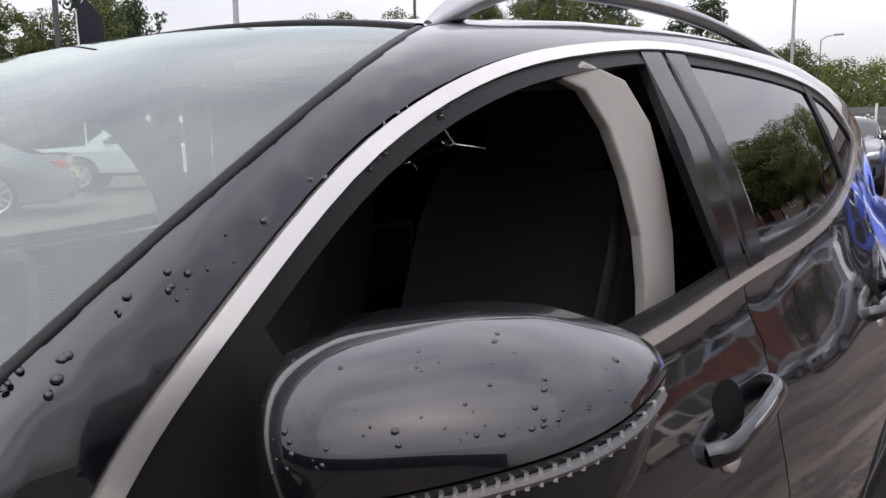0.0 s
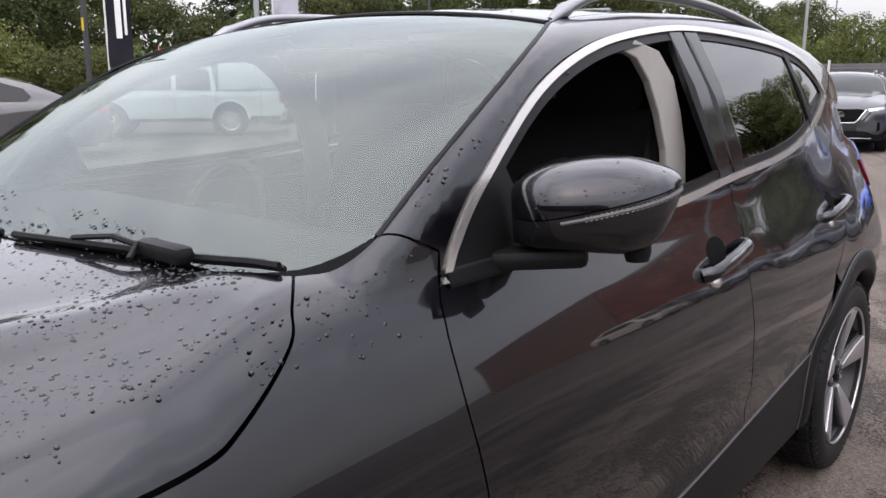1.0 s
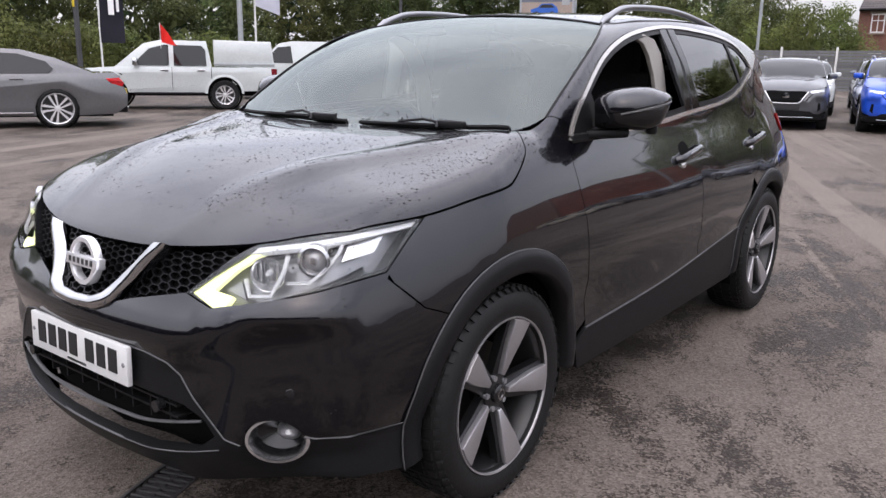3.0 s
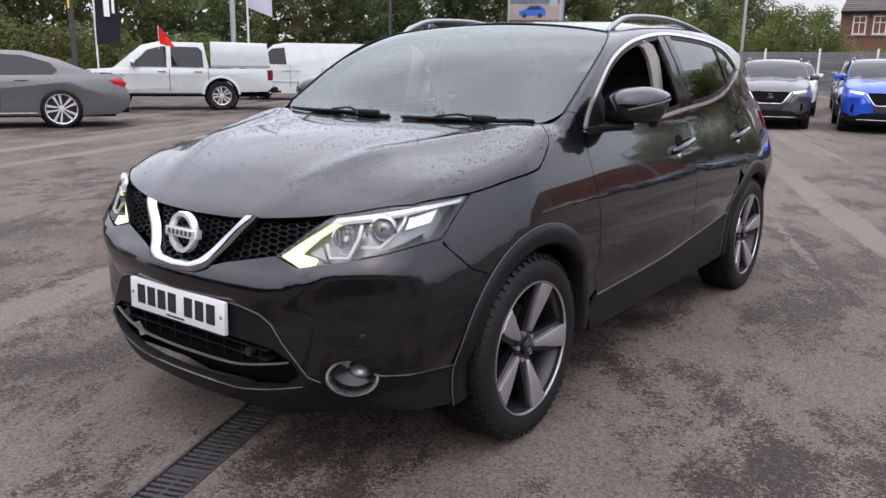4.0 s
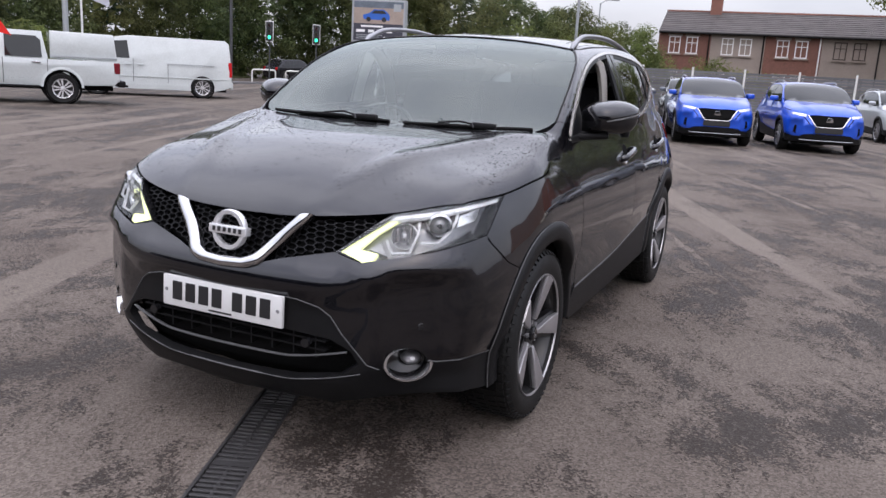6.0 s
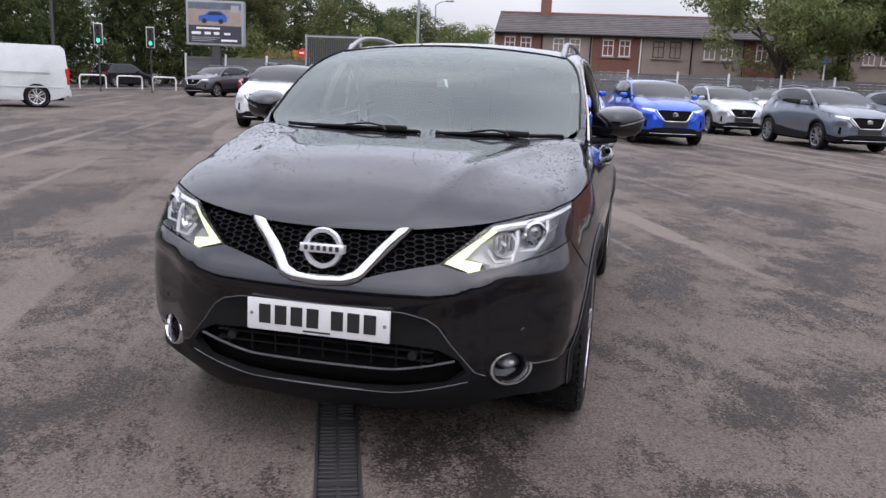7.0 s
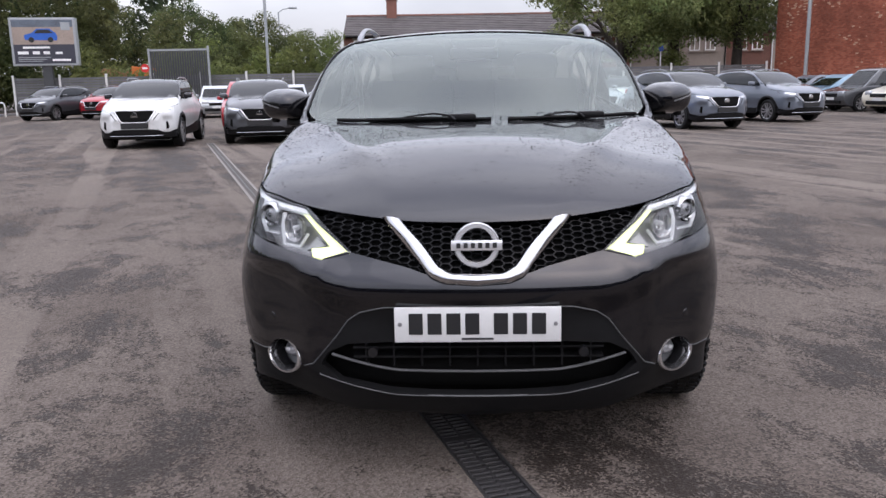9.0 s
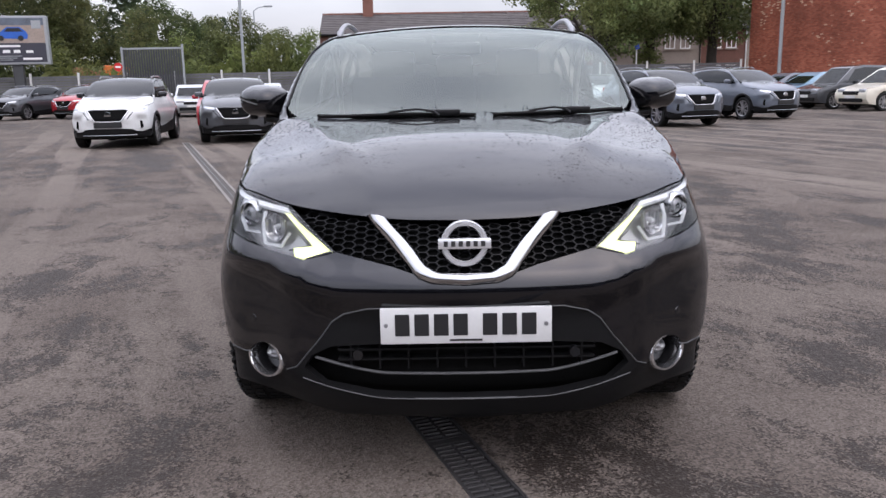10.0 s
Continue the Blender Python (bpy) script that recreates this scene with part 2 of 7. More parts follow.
# half-width of the flanks, height of the shoulder, tuck-in below the shoulder
plan = curve((-2.3, .66), (-2.1, .762), (-1.9, .832), (-1.65, .879), (-1.3, .901), (-.8, .902), (.5, .904), (1.4, .9), (1.8, .87), (2.15, .79))
shoulder = curve((-2.15, .86), (-1.9, .96), (-1.62, 1.03), (-1.3, 1.125), (-.85, 1.14), (.3, 1.142), (1.2, 1.19), (2.1, 1.26))
tuck = curve((-.1, .24), (0, .120), (.05, .090), (.09, .070), (.15, .046), (.21, .026), (.28, .009), (.37, 0), (.5, .006), (.62, .033), (.8, .036), (.92, .056), (1.1, .1))
nose = curve((.17, -2.1), (.26, -2.165), (.34, -2.2), (.47, -2.203), (.56, -2.2), (.65, -2.217), (.70, -2.20), (.74, -2.17), (.78, -2.147), (.87, -2.112), (.95, -2.02), (1.2, -1.5))
bonnet = curve((-2.25, .80), (-2.12, .885), (-2.0, .965), (-1.85, 1.028), (-1.655, 1.086), (-1.4, 1.118), (-1.1, 1.14), (-.8, 1.15), (2.2, 1.18))
crown = curve((-2.1, .10), (-1.6, .14), (-1.3, .08), (-1.05, 0), (0, 0))
roofline = curve((-.6, 1.51), (-.25, 1.562), (.1, 1.593), (.5, 1.607), (.9, 1.598), (1.4, 1.553), (1.9, 1.475), (2.2, 1.42))
tail = curve((.25, 2.0), (.5, 2.13), (.75, 2.14), (1.05, 2.1), (1.25, 2.02), (1.55, 1.88))
def ease(t):
    t = np.clip(t, 0, 1)
    return t * t * (3 - 2 * t)
def side_x(y, z):
    return plan(y) - tuck(shoulder(y) - z) - .05 * np.clip((y - .5) / .8, 0, 1.6) * ease((z - .70) / .36)
def cabin_x(y, z):
    u = (z - 1.14) / .36
    return .805 - .115 * u + .018 * 4 * u * (1 - u) * (u > -.2) - .12 * np.clip((y - .6) / 1.2, 0, 2) ** 2 - .012 * np.clip(-.3 - y, 0, 1)
def screen_z(x, y):
    u = (y + 1.13 - .27 * x * x) / .93
    return 1.16 + .46 * u + .045 * 4 * u * (1 - u)
def phi(x, y, z):
    x = np.abs(x)
    # the bumper's upper shelf climbs and its corners draw in behind a soft upright crease
    lift = .10 * ease((x - .38) / .34) * ease((.84 - z) / .16)
    corner = .16 * np.tanh((x - .565) / .16)
    drawn = .40 * .5 * (corner + np.sqrt(corner * corner + .0009)) * ease((z - .27) / .10) * ease((.80 - z) / .12)
    front = nose(z - lift) + drawn + .22 * x * x + .12 * x ** 4 - y
    crest = x - (.28 + .375 * (y + 2.1))
    hood = z - (bonnet(y) - crown(y) * x * x + .016 * np.exp(-(crest / .06) ** 2) * np.clip((-1.0 - y) * 3, 0, 1))
    low = smax(smax(x - side_x(y, z), front, .08), y - tail(z) + .2 * x * x, .12)
    low = smax(low, hood, .05)
    low = smax(low, .205 - z, .04)
    cab = smax(x - cabin_x(y, z), z - screen_z(x, y), .03)
    cab = smax(cab, z - (roofline(y) - .10 * x * x), .05)
    cab = smax(cab, y - tail(z) + .2 * x * x, .08)
    cab = np.maximum(cab, 1.05 - z)
    return -smax(-low, -cab, .012)
def grad(x, y, z, e=1e-3):
    g = np.stack([phi(x+e, y, z) - phi(x-e, y, z), phi(x, y+e, z) - phi(x, y-e, z), phi(x, y, z+e) - phi(x, y, z-e)], -1)
    return g / np.linalg.norm(g, axis=-1, keepdims=True)
def cast(o, d, lo, hi, n=400):
    """First place from lo to hi along the rays where they enter the body."""
    o, d = np.atleast_2d(o), np.atleast_2d(d)
    n = max(40, n // 3); s = np.linspace(lo, hi, n); p = o[:, None] + d[:, None] * s[None, :, None]
    f = phi(p[..., 0], p[..., 1], p[..., 2]); k = np.argmax(f < 0, 1); k = np.where((f < 0).any(1), np.maximum(k, 1), n - 1)
    a, b = s[k - 1], s[k]
    for _ in range(16):
        m = (a + b) / 2; q = o + d * m[:, None]; inside = phi(q[:, 0], q[:, 1], q[:, 2]) < 0
        a, b = np.where(inside, a, m), np.where(inside, m, b)
    return o + d * ((a + b) / 2)[:, None]

# ---- panels laid on the body's form ----
from mathutils.geometry import delaunay_2d_cdt

AXIS_Y = -1.35
DIAG = np.array((0.8, 0, 0.6))


def to_plane(kind, p):
    """The two coordinates in which a panel is cut."""
    p = np.asarray(p, float)
    if kind == "top":
        return p[..., :2]
    if kind == "side":
        return np.stack([p[..., 1], -0.6 * p[..., 0] + 0.8 * p[..., 2]], -1)
    return np.stack([0.85 * np.arctan2(p[..., 0], AXIS_Y - p[..., 1]), p[..., 2]], -1)


def from_plane(kind, q):
    """Drop the plane's points onto the body."""
    q = np.asarray(q, float)
    n = len(q)
    if kind == "top":
        o = np.column_stack([q[:, 0], q[:, 1], np.full(n, 1.9)])
        d = np.tile((0.0, 0, -1.0), (n, 1))
        return cast(o, d, 0, 1.4, 120)
    if kind == "side":
        o = np.column_stack([-0.6 * q[:, 1], q[:, 0], 0.8 * q[:, 1]]) + DIAG * 2.2
        return cast(o, np.tile(-DIAG, (n, 1)), 0, 2.0, 160)
    a = q[:, 0] / 0.85
    d = np.column_stack([np.sin(a), -np.cos(a), np.zeros(n)])
    o = np.column_stack([np.zeros(n), np.full(n, AXIS_Y), q[:, 1]]) + d * 1.3
    return cast(o, -d, 0, 1.2, 140)


def inside(q, loop):
    x, y = q[:, 0][:, None], q[:, 1][:, None]
    a, b = loop, np.roll(loop, -1, 0)
    cond = (a[:, 1] > y) != (b[:, 1] > y)
    den = np.where(np.abs(b[:, 1] - a[:, 1]) < 1e-12, 1e-12, b[:, 1] - a[:, 1])
    hit = x < (b[:, 0] - a[:, 0]) * (y - a[:, 1]) / den + a[:, 0]
    return (cond & hit).sum(1) % 2 == 1


def shrink_loop(loop, d):
    """Move a closed loop inwards by d."""
    area = 0.5 * np.sum(loop[:, 0] * np.roll(loop[:, 1], -1) - np.roll(loop[:, 0], -1) * loop[:, 1])
    t = np.roll(loop, -1, 0) - np.roll(loop, 1, 0)
    t /= np.maximum(np.linalg.norm(t, axis=1, keepdims=True), 1e-9)
    return loop + np.column_stack([-t[:, 1], t[:, 0]]) * d * np.sign(area)


def clean(loop):
    keep = np.linalg.norm(loop - np.roll(loop, 1, 0), axis=1) > 1e-4
    return loop[keep]


def both_sides(line):
    """Complete a line that starts on the middle plane to its mirror image."""
    line = [np.array(p, float) for p in line]
    flip = [p * np.array((-1, 1, 1)) for p in line]
    return line + flip[::-1]


def snap(pts):
    """Move places near the body onto it."""
    p = np.array([np.asarray(q, float) for q in pts])
    for _ in range(5):
        e = 1e-3
        x, y, z = p.T
        g = np.stack([phi(x + e, y, z) - phi(x - e, y, z), phi(x, y + e, z) - phi(x, y - e, z), phi(x, y, z + e) - phi(x, y, z - e)], -1) / (2 * e)
        p = p - g * (phi(x, y, z) / np.maximum((g * g).sum(1), .2))[:, None]
    return p


def panel(name, kind, outline, mat, parent, label="", holes=(), gap=0.002, proud=0.0, step=0.035, rim=0.014, mirror=False, even=0, calm=0):
    """A sheet cut along its outline, lying on the body, with a folded edge."""
    loops = [clean(shrink_loop(clean(to_plane(kind, snap(outline))), gap))]
    for h in holes:
        loops.append(clean(shrink_loop(clean(to_plane(kind, snap(h))), -gap)))
    lo, hi = loops[0].min(0), loops[0].max(0)
    gx, gy = np.meshgrid(np.arange(lo[0], hi[0], step), np.arange(lo[1], hi[1], step))
    grid = np.column_stack([gx.ravel() + 0.5 * step * (np.round((gy.ravel() - lo[1]) / step) % 2), gy.ravel()])
    ok = inside(grid, loops[0])
    for h in loops[1:]:
        ok &= ~inside(grid, h)
    grid = grid[ok]
    edge = np.vstack(loops)
    if len(grid):
        near = np.min(np.linalg.norm(grid[:, None] - edge[None], axis=2), 1)
        grid = grid[near > 0.4 * step]
    verts = [Vector(v) for v in np.vstack([edge, grid])]
    edges, base = [], 0
    for l in loops:
        edges += [(base + i, base + (i + 1) % len(l)) for i in range(len(l))]
        base += len(l)
    cv, _, cf, *_ = delaunay_2d_cdt(verts, edges, [], 0, 1e-6)
    q = np.array([tuple(v) for v in cv])
    tri = np.array([f for f in cf if len(f) == 3])
    mid = q[tri].mean(1)
    ok = inside(mid, loops[0])
    for h in loops[1:]:
        ok &= ~inside(mid, h)
    tri = tri[ok]
    p = from_plane(kind, q)
    nrm = grad(p[:, 0], p[:, 1], p[:, 2])
    if even or calm:
        # pressed sheet: its normals (and a taut one's height) follow one low polynomial
        u = (q - q.mean(0)) / q.std(0)
        deg = even or calm
        base_fn = np.column_stack([u[:, 0] ** i * u[:, 1] ** j for i in range(deg + 1) for j in range(deg + 1 - i)])
        nrm = base_fn @ np.linalg.lstsq(base_fn, nrm, rcond=None)[0]
        nrm /= np.linalg.norm(nrm, axis=1, keepdims=True)
        if even:
            p[:, 2] = base_fn @ np.linalg.lstsq(base_fn, p[:, 2], rcond=None)[0]
    p = p + nrm * proud
    a, b, c = p[tri[:, 0]], p[tri[:, 1]], p[tri[:, 2]]
    flip = np.einsum("ij,ij->i", np.cross(b - a, c - a), nrm[tri[:, 0]]) < 0
    tri[flip] = tri[flip][:, ::-1]
    faces = [tuple(t) for t in tri]
    if rim:
        count = {}
        for t in faces:
            for i in range(3):
                e = (t[i], t[(i + 1) % 3])
                count[e] = count.get(e, 0) + 1
        border = [e for e in count if (e[1], e[0]) not in count]
        ids = {v: i for i, v in enumerate(sorted({v for e in border for v in e}))}
        n0, k = len(p), len(ids)
        top = p[list(ids)]
        p = np.vstack([p, top, top - nrm[list(ids)] * rim])
        out = np.zeros((k, 3))
        for u, v in border:
            d = np.cross(p[v] - p[u], nrm[u])
            out[ids[u]] += d
            out[ids[v]] += d
        out /= np.maximum(np.linalg.norm(out, axis=1, keepdims=True), 1e-9)
        nrm = np.vstack([nrm, out, out])
        faces += [(n0 + ids[u], n0 + k + ids[u], n0 + k + ids[v], n0 + ids[v]) for u, v in border]
    ob = mesh_object(name, p, faces, mat, parent, label, nrm)
    if mirror:
        f2 = [tuple(reversed(f)) for f in faces]
        mesh_object(name, p * (-1, 1, 1), f2, mat, parent, label, nrm * (-1, 1, 1))
    return ob


def mirrored(ob):
    """A mirror image of a part on the other side of its thing."""
    me = ob.data.copy()
    me.transform(Matrix.Diagonal((-1, 1, 1, 1)))
    me.flip_normals()
    o = new(ob.name, me)
    o.parent = ob.parent
    if "label" in ob:
        o["label"] = ob["label"]
    return o


def on_body(kind, pts, lift=0.0):
    """Places on the body above given ones."""
    p = from_plane(kind, to_plane(kind, pts))
    return p + grad(p[:, 0], p[:, 1], p[:, 2]) * lift


def bead(kind, pts, width, lift, mat, parent, name, label="", mirror=False, depth=0.004):
    """A narrow raised strip that follows the body along a line."""
    p = on_body(kind, pts)
    n = grad(p[:, 0], p[:, 1], p[:, 2])
    t = np.gradient(p, axis=0)
    s = np.cross(t, n)
    s /= np.linalg.norm(s, axis=1, keepdims=True)
    prof = ((-0.5, -depth), (-0.5, lift * 0.5), (-0.25, lift), (0.25, lift), (0.5, lift * 0.5), (0.5, -depth))
    rows = [p + s * (a * width) + n * h for a, h in prof]
    v = np.concatenate(rows)
    k = len(p)
    f = [(r * k + i, r * k + i + 1, (r + 1) * k + i + 1, (r + 1) * k + i) for r in range(len(prof) - 1) for i in range(k - 1)]
    ob = mesh_object(name, v, f, mat, parent, label)
    if mirror:
        mirrored(ob)
    return ob

# ---- the black crossover ----
hero = thing("crossover_car", "glossy black compact crossover car, wet with rain, passenger window down", "car")

# seams shared by the panels, on the car's left side
HOOD_FRONT = crv((0, -2.118, .858), (.231, -2.103, .864), (.456, -2.045, .887), (.60, -1.975, .911), (.738, -1.85, .938))
HOOD_SIDE = crv((.738, -1.85, .938), (.81, -1.632, .955), (.849, -1.456, .982), (.866, -1.297, 1.002), (.860, -1.233, 1.026), (.826, -1.140, 1.088), (.784, -1.109, 1.124), (.724, -1.058, 1.143))
HOOD_BACK = crv((.724, -1.058, 1.143), (.45, -1.145, 1.14), (0, -1.195, 1.135))
LAMP_TOP = crv((.398, -2.115, .768), tuple(HOOD_FRONT[16]))[:-1] + HOOD_FRONT[16:] + HOOD_SIDE[1:7]
LAMP_LOW = crv((.81, -1.632, .955), (.823, -1.72, .90), (.821, -1.80, .832))[:-1] + crv((.821, -1.80, .832), (.752, -1.958, .806), (.625, -2.05, .764), (.50, -2.108, .738))[:-1] + crv((.50, -2.108, .738), (.398, -2.115, .768))
DOOR_FRONT = crv((.817, -.853, 1.108), (.845, -.868, 1.067), (.878, -.872, .99), (.897, -.864, .88), (.897, -.825, .66), (.872, -.768, .425))
SPLIT = crv((.804, .274, 1.146), (.848, .284, 1.068), (.877, .268, 1.002), (.90, .242, .89), (.895, .262, .70), (.872, .335, .487))
SILL = crv((.872, -.768, .425), (.874, -.1, .45), (.872, .335, .487), (.872, .93, .547))
DLO = (crv((.815, -.850, 1.108), (.795, -.81, 1.168), (.779, -.722, 1.253), (.737, -.505, 1.391), (.702, -.252, 1.474), (.678, .045, 1.516), (.669, .29, 1.530), (.675, .62, 1.524), (.676, 1.05, 1.49), (.686, 1.27, 1.428), (.707, 1.40, 1.345))[:-1]
       + crv((.707, 1.40, 1.345), (.75, 1.20, 1.285), (.786, .93, 1.215), (.800, .659, 1.173), (.804, .269, 1.147), (.81, -.025, 1.125), (.815, -.5, 1.108), (.815, -.850, 1.106))[:-1])
SCREEN_SIDE = crv((.763, -.937, 1.185), (.752, -.825, 1.26), (.734, -.665, 1.356), (.69, -.46, 1.46), (.635, -.31, 1.515))
ROOF_EDGE = crv((.635, -.31, 1.515), (.61, -.15, 1.545), (.60, .3, 1.57), (.59, .9, 1.56), (.53, 1.5, 1.50), (.46, 1.86, 1.44))
ARCH_F, ARCH_R = (-1.30, .352), (1.322, .352)


def arch(centre, a0, a1, radius=.455, x=.88, n=22):
    """Places on a wheel arch's rim, by the angle above the level line from front to rear."""
    return [np.array((x, centre[0] - radius * math.cos(radians(a)), centre[1] + radius * math.sin(radians(a)))) for a in np.linspace(a0, a1, n)]


panel("bonnet", "top", both_sides(HOOD_FRONT[:-1] + HOOD_SIDE[:-1] + HOOD_BACK)[:-1], M_BLACK, hero, step=0.03)
FENDER_BACK = crv((.724, -1.058, 1.143), (.755, -.99, 1.165), (.763, -.937, 1.185))
fender = (HOOD_SIDE[6:-1][::1] + FENDER_BACK[:-1] + crv((.763, -.937, 1.185), (.785, -.88, 1.168), (.797, -.843, 1.152))[:-1]
          + crv((.797, -.843, 1.152), (.815, -.853, 1.11))[:-1] + DOOR_FRONT[:-1] + arch(ARCH_F, 172, 47)[::1]
          + crv((.86, -1.700, .720), (.824, -1.80, .816))[:-1] + [q for q in crv((.821, -1.80, .832), (.823, -1.72, .90), (.81, -1.632, .955))][:-1])
panel("front_wing", "side", fender, M_BLACK, hero, step=0.03, mirror=True)
front_door = [p for p in DOOR_FRONT] + SILL[1:13] + SPLIT[::-1][1:] + crv((.804, .269, 1.147), (.81, -.025, 1.125), (.815, -.5, 1.108), (.815, -.848, 1.107))[1:-1]
panel("front_door", "side", front_door, M_BLACK, hero, mirror=True, calm=5)
REAR_EDGE = crv((.75, 1.20, 1.285), (.80, 1.30, 1.18), (.86, 1.30, 1.03), (.88, 1.15, .88), (.88, 1.0, .79))
rear_door = SPLIT + crv((.872, .335, .487), (.872, .86, .54))[1:-1] + arch(ARCH_R, 22, 58, .455)[:12] + REAR_EDGE[::-1] + crv((.75, 1.20, 1.285), (.786, .93, 1.215), (.800, .659, 1.173), (.804, .274, 1.147))[1:-1]
panel("rear_door", "side", rear_door, M_BLACK, hero, mirror=True, calm=5)
quarter = REAR_EDGE[::-1][::1] + crv((.75, 1.20, 1.285), (.707, 1.40, 1.345))[1:] + crv((.707, 1.40, 1.345), (.66, 1.62, 1.30), (.66, 1.78, 1.20))[1:] + crv((.66, 1.78, 1.20), (.70, 1.98, 1.0), (.74, 2.02, .7), (.74, 2.0, .45))[1:] + [np.array((.8, 1.8, .42))] + arch(ARCH_R, 170, 58, .455)
panel("rear_quarter", "side", quarter, M_BLACK, hero, mirror=True, calm=5)
cant = SCREEN_SIDE + ROOF_EDGE[1:] + crv((.46, 1.86, 1.44), (.60, 1.80, 1.30), (.66, 1.64, 1.31))[1:] + crv((.66, 1.62, 1.31), (.707, 1.40, 1.345))[1:-1] + DLO[:61][::-1] + [np.array((.797, -.843, 1.152))] + crv((.797, -.843, 1.152), (.785, -.88, 1.168), (.763, -.937, 1.185))[1:-1]
panel("roof_side", "side", cant, M_BLACK, hero, mirror=True, step=0.03)
panel("roof", "top", both_sides([np.array((0, -.225, 1.55))] + crv((0, -.225, 1.55), (.35, -.25, 1.545), (.628, -.30, 1.515))[1:] + ROOF_EDGE[1:] + [np.array((0, 1.93, 1.45))])[:-1], M_BLACK, hero, step=0.05)
SCREEN = both_sides(crv((0, -1.185, 1.13), (.45, -1.125, 1.14), (.70, -1.03, 1.16), (.763, -.937, 1.185))[:-1] + SCREEN_SIDE[:-1] + crv((.635, -.31, 1.515), (.35, -.255, 1.545), (0, -.235, 1.55)))[:-1]
pane = panel("windscreen", "top", SCREEN, M_SCREEN, hero, "large clear windscreen reflecting the pale sky", gap=0.004, proud=-0.004, step=0.05, rim=0, even=4)
pane.visible_shadow = False
bead("top", [(x, -.232 - .17 * x * x, 1.5) for x in np.linspace(-.62, .62, 30)], .014, .002, M_TRIM, hero, "screen_seal")
bead("side", SCREEN_SIDE, .009, .0015, M_TRIM, hero, "screen_seal", mirror=True)

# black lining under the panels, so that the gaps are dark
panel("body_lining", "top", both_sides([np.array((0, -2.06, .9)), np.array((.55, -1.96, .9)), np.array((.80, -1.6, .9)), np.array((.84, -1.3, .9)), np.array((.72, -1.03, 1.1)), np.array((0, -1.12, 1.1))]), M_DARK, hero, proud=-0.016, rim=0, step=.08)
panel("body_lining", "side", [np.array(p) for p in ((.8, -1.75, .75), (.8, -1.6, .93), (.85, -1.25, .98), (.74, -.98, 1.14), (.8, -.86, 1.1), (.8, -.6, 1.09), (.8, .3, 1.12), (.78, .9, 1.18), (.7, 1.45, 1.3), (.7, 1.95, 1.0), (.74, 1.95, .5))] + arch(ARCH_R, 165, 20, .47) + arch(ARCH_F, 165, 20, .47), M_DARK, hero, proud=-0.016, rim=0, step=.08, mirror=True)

# window line: chrome, rubber, glass
CHROME_IN = .0165
loop = clean(to_plane("side", DLO))


def ring_panel(name, a, b, mat, label="", proud=0.0, rim=.012):
    outer = from_plane("side", shrink_loop(loop, a))
    inner = from_plane("side", shrink_loop(loop, b))
    return panel(name, "side", list(outer), mat, hero, label, holes=[list(inner)], gap=0, proud=proud, rim=rim, mirror=True, step=.05)


ring_panel("window_trim", .001, CHROME_IN, M_SATIN, "bright strip round the side windows", proud=.005)
ring_panel("window_seal", CHROME_IN + .001, CHROME_IN + .02, M_TRIM, proud=-.002)


def window_zone(y0, y1, lean0, lean1, inset):
    """The part of the window opening between two slanting lines across the flank."""
    q = shrink_loop(loop, inset)
    def left(p):
        return p[:, 0] - (y0 + lean0 * (p[:, 1] - .55))
    def right(p):
        return (y1 + lean1 * (p[:, 1] - .55)) - p[:, 0]
    out = []
    fine = np.vstack([q[i] + (q[(i + 1) % len(q)] - q[i]) * t for i in range(len(q)) for t in np.linspace(0, 1, 6, endpoint=False)])
    keep = (left(fine) > 0) & (right(fine) > 0)
    out = fine[keep]
    return list(from_plane("side", out))


pane = panel("rear_side_window", "side", window_zone(.365, 1.03, -.25, -.42, CHROME_IN + .016), M_TINT, hero, "dark tinted rear side glass", gap=0, proud=-.006, rim=.004, mirror=True)
pane = panel("quarter_window", "side", window_zone(1.09, 1.6, -.42, 0, CHROME_IN + .016), M_TINT, hero, "small dark tinted quarter glass", gap=0, proud=-.006, rim=.004, mirror=True)
panel("window_pillar", "side", window_zone(.185, .272, -.25, -.25, CHROME_IN + .001), M_GLOSSTRIM, hero, gap=.001, proud=.001, mirror=True)
panel("window_pillar", "side", window_zone(.276, .365, -.25, -.25, CHROME_IN + .001), M_GLOSSTRIM, hero, gap=.001, proud=.001, mirror=True)
panel("window_pillar", "side", window_zone(1.03, 1.09, -.42, -.42, CHROME_IN + .001), M_TRIM, hero, gap=.001, proud=0, mirror=True)
panel("mirror_sail", "side", window_zone(-.9, -.655, 0, -.55, CHROME_IN + .001), M_TRIM, hero, gap=.001, proud=.002, mirror=True)
bead("side", [(.82, y, 1.1195) for y in np.linspace(-.835, -.60, 9)], .031, .006, M_TRIM, hero, "sail_foot", mirror=True)
far_pane = panel("front_side_window", "side", window_zone(-.655, .185, -.55, -.25, CHROME_IN + .016), M_CLEAR, hero, gap=0, proud=-.006, rim=.003)
far_pane.data.transform(Matrix.Diagonal((-1, 1, 1, 1)))
far_pane.data.flip_normals()

